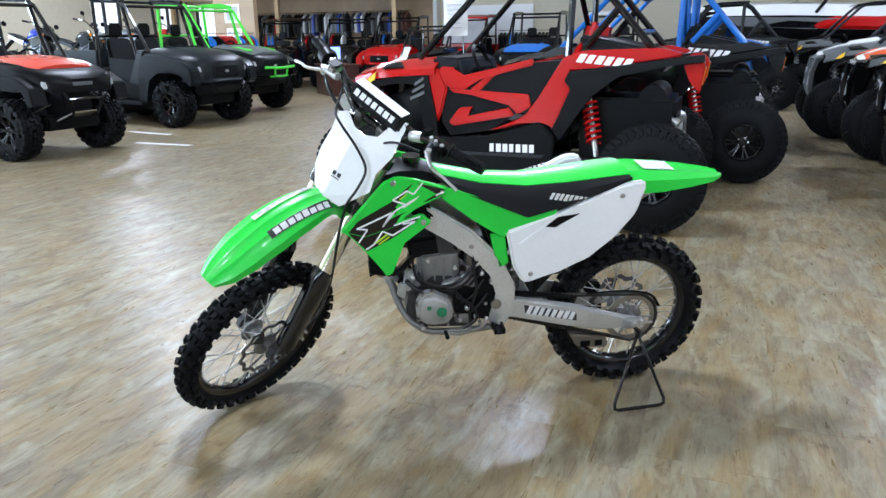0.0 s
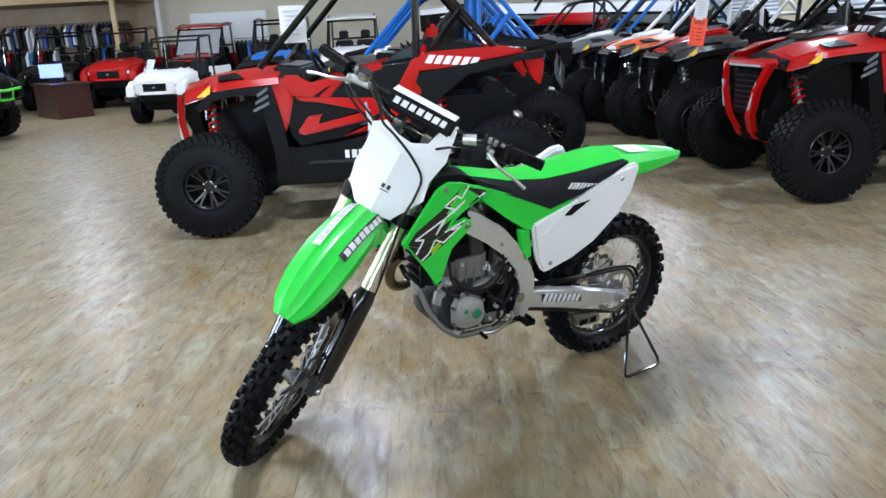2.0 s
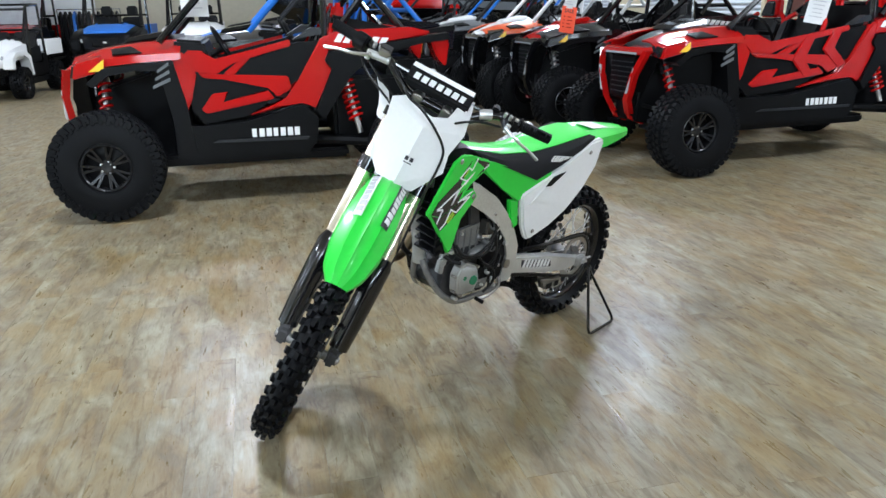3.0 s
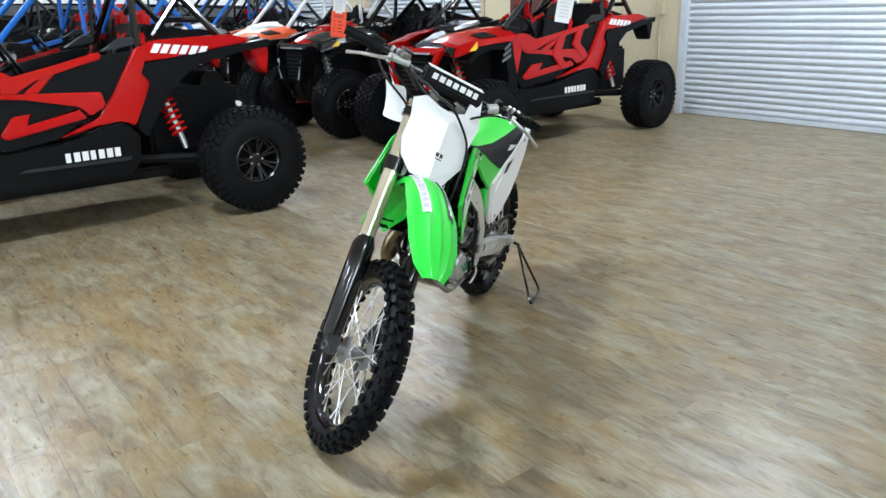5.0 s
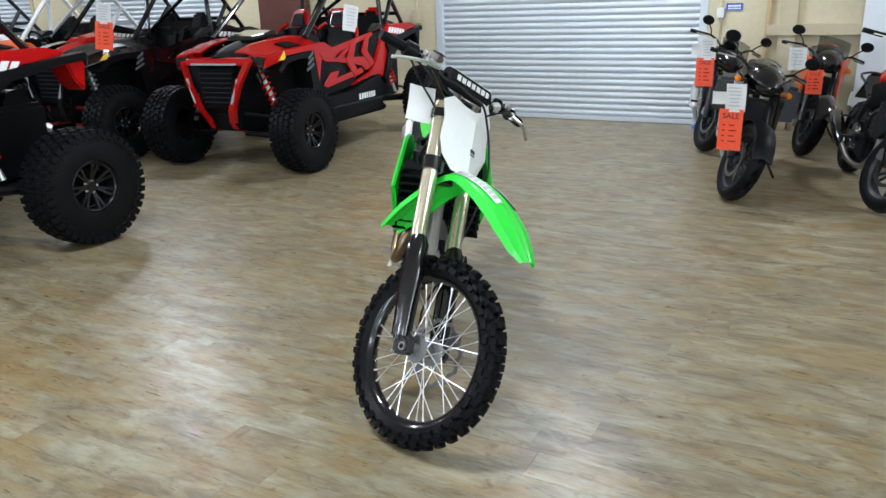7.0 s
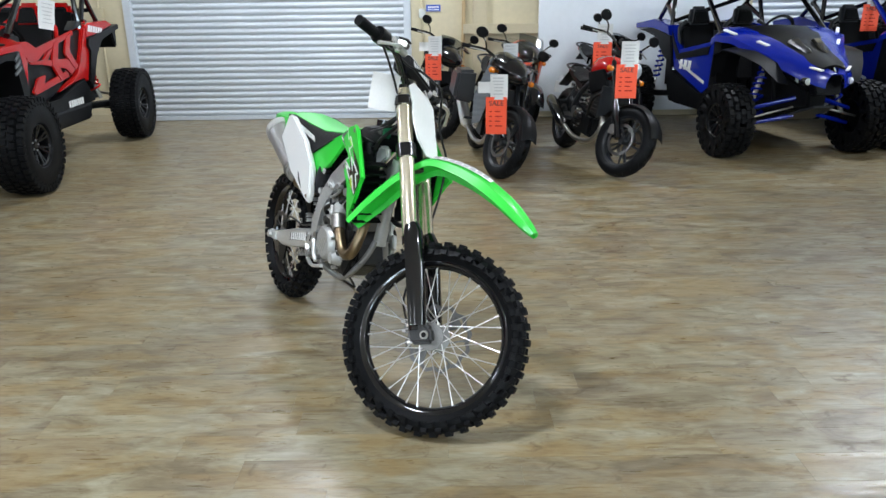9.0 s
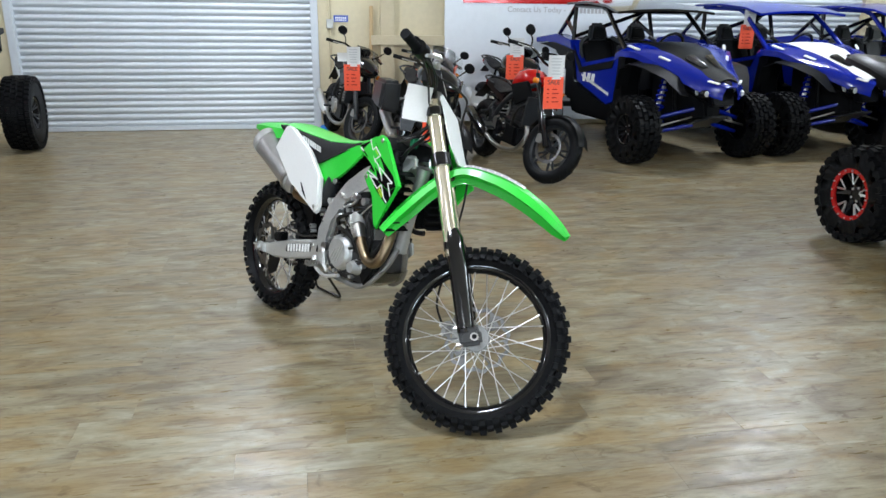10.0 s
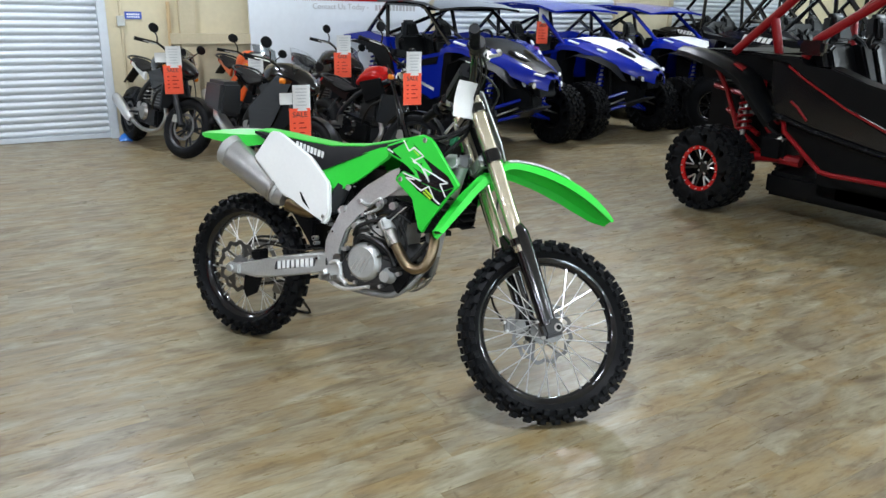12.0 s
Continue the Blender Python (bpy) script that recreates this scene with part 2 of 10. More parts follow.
def box(x0, x1, y0, y1, z0, z1, w=0.0, bm=None):
    out = bm or bmesh.new()
    v = [out.verts.new((x, y, z)) for x in (x0, x1) for y in (y0, y1) for z in (z0, z1)]
    for f in ((0, 1, 3, 2), (4, 6, 7, 5), (0, 4, 5, 1), (2, 3, 7, 6), (0, 2, 6, 4), (1, 5, 7, 3)):
        out.faces.new([v[i] for i in f])
    if w:
        bevel(out, w)
    return out


def hull2(a, b, w=0.0, bm=None):
    """A solid between two polygons with the same number of corners."""
    out = bm or bmesh.new()
    va, vb = [out.verts.new(p) for p in a], [out.verts.new(p) for p in b]
    n = len(a)
    out.faces.new(va)
    out.faces.new(vb)
    for i in range(n):
        out.faces.new((va[i], va[(i + 1) % n], vb[(i + 1) % n], vb[i]))
    if w:
        bevel(out, w)
    return out


def slab(xz, y0, y1, w=0.0, shrink=1.0, bm=None):
    """A side profile in x and z, made solid from y0 to y1; shrink draws the far face in."""
    cx, cz = sum(p[0] for p in xz) / len(xz), sum(p[1] for p in xz) / len(xz)
    far = [(cx + (x - cx) * shrink, y1, cz + (z - cz) * shrink) for x, z in xz]
    return hull2([(x, y0, z) for x, z in xz], far, w, bm)


def sheet(pts, t, w=0.0, bm=None):
    """A flat panel with thickness t along its normal."""
    p = [Vector(q) for q in pts]
    nrm = Vector((0, 0, 0))
    for i in range(len(p)):
        nrm += p[i].cross(p[(i + 1) % len(p)])
    nrm.normalize()
    return hull2([q - nrm * t / 2 for q in p], [q + nrm * t / 2 for q in p], w, bm)


def loft(rings, closed=False, bm=None, caps=True):
    """Skins a row of rings with equal counts; caps close the ends of closed rings."""
    out = bm or bmesh.new()
    rows = [[out.verts.new(p) for p in r] for r in rings]
    n = len(rings[0])
    for a, b in zip(rows, rows[1:]):
        for i in range(n if closed else n - 1):
            j = (i + 1) % n
            out.faces.new((a[i], a[j], b[j], b[i]))
    if closed and caps:
        out.faces.new(rows[0])
        out.faces.new(rows[-1])
    return out


def thicken(bm, t):
    bmesh.ops.recalc_face_normals(bm, faces=bm.faces[:])
    bmesh.ops.solidify(bm, geom=bm.faces[:], thickness=t)
    return bm


def smooth_path(pts, k=4):
    """Catmull-Rom through the points."""
    p = [Vector(q) for q in pts]
    if len(p) < 3 or k < 2:
        return p
    e = [2 * p[0] - p[1], *p, 2 * p[-1] - p[-2]]
    out = []
    for i in range(1, len(e) - 2):
        a, b, c, d = e[i - 1:i + 3]
        for s in range(k):
            t = s / k
            out.append(0.5 * (2 * b + (c - a) * t + (2 * a - 5 * b + 4 * c - d) * t * t + (3 * b - a - 3 * c + d) * t ** 3))
    out.append(p[-1])
    return out


def tube(pts, r, n=8, k=1, bm=None, flat=1.0):
    """A swept round bar; r may be one radius or one for each point."""
    p = smooth_path(pts, k) if k > 1 else [Vector(q) for q in pts]
    if isinstance(r, (int, float)):
        rad = [r] * len(p)
    else:
        rad = [r[min(len(r) - 1, int(i * (len(r) - 1) / max(1, len(p) - 1) + 0.5))] for i in range(len(p))]
        if len(r) > 1:
            rad = [np.interp(i / max(1, len(p) - 1), np.linspace(0, 1, len(r)), r) for i in range(len(p))]
    rings = []
    side = None
    for i, q in enumerate(p):
        d = (p[min(i + 1, len(p) - 1)] - p[max(i - 1, 0)]).normalized()
        if side is None:
            side = d.orthogonal().normalized()
        side = (side - d * side.dot(d)).normalized()
        up = d.cross(side)
        rings.append([q + (side * math.cos(a) + up * math.sin(a) * flat) * rad[i] for a in [2 * math.pi * j / n for j in range(n)]])
    return loft(rings, True, bm)


def lathe(prof, n=32, axis="y", bm=None, close=False):
    """Turns a profile of (radius, along) round an axis."""
    out = bm or bmesh.new()
    rows = []
    for j in range(n):
        a = 2 * math.pi * j / n
        c, s = math.cos(a), math.sin(a)
        rows.append([out.verts.new((r * c, h, r * s) if axis == "y" else ((r * c, r * s, h) if axis == "z" else (h, r * c, r * s))) for r, h in prof])
    m = len(prof)
    for j in range(n):
        a, b = rows[j], rows[(j + 1) % n]
        for i in range(m if close else m - 1):
            k = (i + 1) % m
            out.faces.new((a[i], a[k], b[k], b[i]))
    if not close:
        for i in (0, m - 1):
            if prof[i][0] > 1e-4:
                out.faces.new([r[i] for r in rows])
    bmesh.ops.remove_doubles(out, verts=out.verts[:], dist=1e-5)
    return out


def coil(a, b, r, wire, turns, bm=None, n=6):
    a, b = Vector(a), Vector(b)
    d = (b - a).normalized()
    s = d.orthogonal().normalized()
    u = d.cross(s)
    steps = int(turns * 10)
    return tube([a.lerp(b, i / steps) + (s * math.cos(i * 0.628) + u * math.sin(i * 0.628)) * r for i in range(steps + 1)], wire, n, 1, bm)


def word_bars(parent, n, w, h, m, material, name="lettering", slant=0.15, seed=1, depth=0.002):
    """Plain bars of a word's size and rhythm; drawn in x and z, facing -y."""
    rnd = random.Random(seed)
    bm = bmesh.new()
    cell = w / n
    for i in range(n):
        x0 = -w / 2 + i * cell + cell * 0.10
        x1 = x0 + cell * rnd.choice((0.62, 0.70, 0.74))
        q = [(x0, 0), (x1, 0), (x1 + slant * h, h), (x0 + slant * h, h)]
        hull2([(x, 0, z - h / 2) for x, z in q], [(x, depth, z - h / 2) for x, z in q], 0, bm)
    ob = part(name, bm, material, parent)
    ob.matrix_basis = m
    return ob


def letters(text, size, material, parent, m, name="lettering", align="CENTER"):
    """Real words as a mesh; drawn upright in x and z, facing -y."""
    c = bpy.data.curves.new(name, "FONT")
    c.body, c.size, c.extrude, c.align_x, c.align_y = text, size, 0.0012, align, "CENTER"
    c.resolution_u = 3
    tmp = new("tmp", c)
    me = bpy.data.meshes.new_from_object(tmp.evaluated_get(bpy.context.evaluated_depsgraph_get()))
    bpy.data.objects.remove(tmp)
    me.materials.clear()
    me.materials.append(material)
    ob = new(name, me)
    ob.parent, ob.matrix_basis = parent, m @ pose(0, 0, 0, 90, 0, 0)
    return ob


# ---- the hall ----
X0, X1, Y0, Y1, H = -17.0, 6.78, -15.0, 20.0, 4.7
DOORS = [(0.02, 3.51, "door_1"), (7.38, 10.9, "door_2"), (12.2, 15.7, "door_3"), (-7.75, -4.25, "door_4"), (-12.5, -9.0, "door_5")]
DOOR_H = 3.6


def wall(name, bm, material, label):
    return tagged(part(name, bm, material), label, "wall", "", "structure")


bm = box(X0 - 0.3, X1 + 0.5, Y0 - 0.3, Y1 + 0.3, -0.30, -0.004)
tagged(part("floor", bm, mat("grey_screed", (0.05, 0.045, 0.04), 0.8)), "wood-look vinyl plank floor, mottled grey and brown", "floor", "", "structure")
floor = bpy.data.objects["floor"]

bm = bmesh.new()
cuts = sorted(DOORS)
y = Y0 - 0.3
for a, b, _ in cuts:
    box(X1, X1 + 0.3, y, a, 0, H, 0, bm)
    box(X1, X1 + 0.3, a, b, DOOR_H, H, 0, bm)
    y = b
box(X1, X1 + 0.3, y, Y1 + 0.3, 0, H, 0, bm)
wall("wall_east", bm, CREAM, "cream painted wall with roll-up door openings")
bm = bmesh.new()
for x0, x1, z0, z1 in ((X0, -16.75, 0, H), (-16.75, -14.75, 0, 0.9), (-16.75, -14.75, 2.5, H), (-14.75, X1, 0, H)):
    box(x0, x1, Y1, Y1 + 0.3, z0, z1, 0, bm)
wall("wall_north", bm, PLASTER, "plain beige painted far wall with one window")
bm = bmesh.new()
# openings added in the unseen south wall for fill light on the bike
FILL_PANES = [(-7.0, -2.5), (-1.0, 3.5)]
for x0, x1, z0, z1 in ((X0, -7.0, 0, H), (-7.0, -2.5, 0, 2.5), (-7.0, -2.5, 4.1, H), (-2.5, -1.0, 0, H), (-1.0, 3.5, 0, 2.5), (-1.0, 3.5, 4.1, H), (3.5, X1, 0, H)):
    box(x0, x1, Y0 - 0.3, Y0, z0, z1, 0, bm)
wall("wall_south", bm, PLASTER, "plain beige painted wall with high windows")

# shop windows in the west wall
WINDOWS = [(-9.0, -5.5), (1.5, 4.2), (5.0, 8.2), (15.6, 16.9), (18.6, 19.6)]
bm = bmesh.new()
y = Y0 - 0.3
for a, b in WINDOWS:
    box(X0 - 0.3, X0, y, a, 0, H, 0, bm)
    box(X0 - 0.3, X0, a, b, 0, 0.9, 0, bm)
    box(X0 - 0.3, X0, a, b, 2.5, H, 0, bm)
    y = b
box(X0 - 0.3, X0, y, Y1 + 0.3, 0, H, 0, bm)
wall("wall_west", bm, PLASTER, "beige painted wall with tall shop windows")
for i, (a, b) in enumerate(WINDOWS):
    w = tagged(part("window_%d" % (i + 1), box(X0 - 0.22, X0 - 0.20, a, b, 0.9, 2.5), DAYLIGHT), "tall shop window with bright daylight outside", "window", "", "structure")
    for y in (a + 0.03, (a + b) / 2, b - 0.03):
        part("window_frame", box(X0 - 0.195, X0 - 0.10, y - 0.03, y + 0.03, 0.9, 2.5, 0.004), DARKGREY, w)
nw = tagged(part("window_6", box(-16.75, -14.75, Y1 + 0.20, Y1 + 0.22, 0.9, 2.5), DAYLIGHT), "shop window with bright daylight outside", "window", "", "structure")
for x in (-16.72, -15.75, -14.78):
    part("window_frame", box(x - 0.03, x + 0.03, Y1 + 0.10, Y1 + 0.195, 0.9, 2.5, 0.004), DARKGREY, nw)
# glowing panes added out of view, set high to clear the vehicles
for i, (a, b) in enumerate(FILL_PANES):
    w = tagged(part("window_%d" % (i + 7), box(a, b, Y0 - 0.22, Y0 - 0.20, 2.5, 4.1), DAYLIGHT), "high shop window with bright daylight outside", "window", "", "structure")
    for x in (a + 0.03, (a + b) / 2, b - 0.03):
        part("window_frame", box(x - 0.03, x + 0.03, Y0 - 0.195, Y0 - 0.10, 2.5, 4.1, 0.004), DARKGREY, w)
tagged(part("ceiling", box(X0 - 0.3, X1 + 0.3, Y0 - 0.3, Y1 + 0.3, H, H + 0.2), CEIL), "white panelled hall ceiling", "ceiling", "", "structure")


def shutter(name, y0, y1):
    """A roll-up door of curved interlocking slats between two guide rails."""
    d = tagged(part(name, box(X1 + 0.10, X1 + 0.12, y0, y1, 0, DOOR_H), SHUTTER), "closed light grey steel roll-up shutter door", "door", "", "structure")
    pitch, prof = 0.078, []
    for k in range(7):
        a = k / 6
        prof.append((X1 + 0.05 - 0.020 * math.sin(math.pi * a), a * (pitch - 0.010)))
    prof += [(X1 + 0.062, pitch - 0.008), (X1 + 0.062, pitch - 0.0005)]
    bm = bmesh.new()
    vs = [[bm.verts.new((x, yy, z)) for x, z in prof + [(X1 + 0.08, pitch - 0.0005), (X1 + 0.08, 0)]] for yy in (y0 + 0.03, y1 - 0.03)]
    n = len(vs[0])
    for i in range(n):
        bm.faces.new((vs[0][i], vs[0][(i + 1) % n], vs[1][(i + 1) % n], vs[1][i]))
    bm.faces.new(vs[0])
    bm.faces.new(vs[1])
    first = part("slat", bm, SHUTTER, d)
    first.matrix_basis = Matrix.Translation((0, 0, 0.06))
    for i in range(1, int((DOOR_H - 0.06) / pitch)):
        again(first, d, Matrix.Translation((0, 0, 0.06 + i * pitch)))
    part("bottom_bar", box(X1 + 0.02, X1 + 0.085, y0 + 0.02, y1 - 0.02, 0.004, 0.058, 0.006), SHUTTER, d)
    for yy in (y0, y1):
        part("guide_rail", box(X1 - 0.03, X1 + 0.09, yy - 0.045, yy + 0.045, 0.0, DOOR_H, 0.006), SHUTTER if y0 < 1 < y1 else CREAM_DARK, d, "painted steel guide rail")
    return d


for a, b, nm in DOORS:
    shutter(nm, a, b)

# lamps under the ceiling
spots = [(x, y) for x in (-13.7, -7.5, -1.3, 4.9) for y in (-5.7, 0.9, 7.2, 13.0)]
first_lamp = None
for x, y in spots:
    m = pose(x, y, H - 0.28)
    if first_lamp is None:
        t = thing("ceiling_light", m, "square white panel lamp hanging under the ceiling", "lamp", "ceiling lights")
        bm = hull2([(-0.24, -0.24, 0.10), (0.24, -0.24, 0.10), (0.24, 0.24, 0.10), (-0.24, 0.24, 0.10)], [(-0.32, -0.32, 0), (0.32, -0.32, 0), (0.32, 0.32, 0), (-0.32, 0.32, 0)])
        part("housing", bm, WHITE, t)
        part("diffuser", box(-0.29, 0.29, -0.29, 0.29, -0.03, -0.004, 0.01), DIFFUSER, t)
        for s in (-0.18, 0.18):
            part("hanger", box(-0.01, 0.01, s - 0.01, s + 0.01, 0.1, 0.28), DULLSTEEL, t)
        first_lamp = t
    else:
        copy_thing(first_lamp, m)
    ld = bpy.data.lights.new("strip_lamp", "AREA")
    ld.shape, ld.size, ld.size_y, ld.energy, ld.color = "RECTANGLE", 0.55, 0.55, LAMP_POWER, LAMP_COLOR
    lo = new("strip_lamp", ld)
    lo.matrix_basis = pose(x, y, H - 0.33)

for a, b in WINDOWS[:3]:
    ld = bpy.data.lights.new("window_daylight", "AREA")
    ld.shape, ld.size, ld.size_y, ld.energy, ld.color = "RECTANGLE", b - a, 1.5, WINDOW_POWER * (b - a), (0.70, 0.87, 1.0)
    lo = new("window_daylight", ld)
    lo.matrix_basis = pose(X0 - 0.09, (a + b) / 2, 1.8, 90, 0, -90)

# added area lamps at the south panes brighten the bike's left side
for a, b in FILL_PANES:
    ld = bpy.data.lights.new("window_daylight", "AREA")
    ld.shape, ld.size, ld.size_y, ld.energy, ld.color = "RECTANGLE", b - a, 1.5, FILL_POWER * (b - a), (0.80, 0.92, 1.0)
    lo = new("window_daylight", ld)
    lo.matrix_basis = pose((a + b) / 2, Y0 - 0.09, 3.3, 90, 0, 0)


# ---- side-by-side vehicles ----
TYRES = {}


def buggy_wheel(parent, x, y, z, R, W, rim_r, rim_mat, spokes=7, ring=None, lug=40, flat_spoke=0.045):
    """A knobbly tyre on a spoked rim. The outer side faces away from the vehicle's middle."""
    side = 1 if y > 0 else -1
    key = (R, W, rim_r, rim_mat.name, spokes, ring.name if ring else "", lug)
    m = pose(x, y, z, 0, 0, 0 if side > 0 else 180)
    if key in TYRES:
        return again(TYRES[key], parent, m)
    bm = lathe([(0.0, W * 0.10), (0.055, W * 0.10), (0.055, W * 0.20), (0.035, W * 0.24), (0.0, W * 0.24)], 16)
    wh = part("wheel", bm, BLACKG, parent, smooth=True)
    wh.matrix_basis = m
    h = W / 2
    bm = lathe([(rim_r * 0.98, -h * 0.72), (rim_r * 1.03, -h * 0.86), (R * 0.80, -h * 0.98), (R * 0.91, -h * 0.90), (R * 0.945, -h * 0.62), (R * 0.955, 0),
                (R * 0.945, h * 0.62), (R * 0.91, h * 0.90), (R * 0.80, h * 0.98), (rim_r * 1.03, h * 0.86), (rim_r * 0.98, h * 0.72)], 40, close=True)
    rows = ((-0.82, 0.30, 0.5), (-0.42, 0.34, 0.0), (0.0, 0.30, 0.5), (0.42, 0.34, 0.0), (0.82, 0.30, 0.5))
    for j in range(lug):
        for c, wd, ph in rows:
            a = 2 * math.pi * (j + ph) / lug
            edge = abs(c) > 0.7
            r0, r1 = (R * 0.88, R * 0.972) if edge else (R * 0.94, R)
            da = 2 * math.pi / lug * 0.36
            y0, y1 = h * (c - wd / 2), h * (c + wd / 2)
            if edge:
                y0, y1 = (h * 0.66, h * 1.03) if c > 0 else (-h * 1.03, -h * 0.66)
            v = []
            for rr, sh in ((r0, 1.0), (r1, 0.86)):
                for aa in (a - da * sh, a + da * sh):
                    for yy in (y0, y1):
                        ym = (y0 + y1) / 2
                        v.append(bm.verts.new((rr * math.cos(aa), ym + (yy - ym) * sh, rr * math.sin(aa))))
            for f in ((4, 5, 7, 6), (0, 4, 6, 2), (1, 3, 7, 5), (0, 1, 5, 4), (2, 6, 7, 3)):
                bm.faces.new([v[i] for i in f])
    for j in range(lug * 2):
        a = math.pi * (j + 0.5) / lug
        r0, r1 = (R * 0.83, R * 0.925) if j % 2 else (R * 0.79, R * 0.90)
        da = math.pi / lug * 0.55
        for sd in (-1, 1):
            v = [bm.verts.new((rr * math.cos(aa), sd * h * yy, rr * math.sin(aa))) for rr, yy, sh in ((r0, 0.95, 1.0), (r1, 0.86, 1.0), (r0 + R * 0.012, 1.015, 0.8), (r1, 0.965, 0.8)) for aa in (a - da * sh, a + da * sh)]
            for f in ((4, 5, 7, 6), (0, 4, 6, 2), (1, 3, 7, 5), (0, 1, 5, 4), (2, 6, 7, 3)):
                bm.faces.new([v[i] for i in f])
    part("tyre", knit(bm), RUBBER, wh, smooth=True)
    for j in range(5):
        a = 2 * math.pi * (j + 0.5) / 5
        part("wheel_nut", tube([(0.047 * math.cos(a), h * 0.40, 0.047 * math.sin(a)), (0.047 * math.cos(a), h * 0.47, 0.047 * math.sin(a))], 0.009, 6), STEEL, wh)
    bm = lathe([(rim_r * 0.86, -h * 0.7), (rim_r, -h * 0.74), (rim_r, h * 0.74), (rim_r * 0.93, h * 0.78), (rim_r * 0.87, h * 0.70), (rim_r * 0.86, -h * 0.5)], 32, close=True)
    for j in range(spokes):
        a = 2 * math.pi * j / spokes
        for off in (-0.16, 0.16):
            p = []
            for r, yy, wdt in ((0.045, h * 0.38, flat_spoke * 0.55), (rim_r * 0.90, h * 0.62, flat_spoke * 0.42)):
                ca, sa = math.cos(a + off * r / rim_r), math.sin(a + off * r / rim_r)
                p.append([(r * ca - wdt * sa * q, yy + dy, r * sa + wdt * ca * q) for q, dy in ((-0.5, 0), (0.5, 0), (0.4, 0.014), (-0.4, 0.014))])
            hull2(p[0], p[1], 0, bm)
    part("rim", bm, rim_mat, wh, smooth=True)
    part("brake_drum", lathe([(0.0, -h * 0.05), (rim_r * 0.84, -h * 0.05), (rim_r * 0.84, h * 0.02), (rim_r * 0.45, h * 0.10), (0.0, h * 0.10)], 24), BLACKP, wh, smooth=True)
    if ring:
        bm = lathe([(rim_r * 0.86, h * 0.72), (rim_r * 1.05, h * 0.72), (rim_r * 1.05, h * 0.86), (rim_r * 0.86, h * 0.82)], 32, close=True)
        part("beadlock_ring", bm, ring, wh, "red bolted bead ring")
        for j in range(16):
            a = 2 * math.pi * j / 16
            part("ring_bolt", tube([(rim_r * 0.955 * math.cos(a), h * 0.86, rim_r * 0.955 * math.sin(a)), (rim_r * 0.955 * math.cos(a), h * 0.92, rim_r * 0.955 * math.sin(a))], 0.0055, 6), STEEL, wh)
    part("hub_cap", lathe([(0.0, h * 0.5), (0.03, h * 0.5), (0.034, h * 0.36), (0.0, h * 0.36)], 12), RIMBLACK, wh)
    TYRES[key] = wh
    return wh


def shock(parent, a, b, spring, r=0.042):
    a, b = Vector(a), Vector(b)
    s = part("shock_absorber", tube([a, b], 0.022, 8), DULLSTEEL, parent)
    part("spring", coil(a.lerp(b, 0.12), a.lerp(b, 0.78), r, 0.011, 7), spring, s)
    part("reservoir", tube([a.lerp(b, 0.02) + Vector((0.05, 0, 0)), a.lerp(b, 0.3) + Vector((0.05, 0, 0))], 0.024, 8), BLACKG, s)
    return s


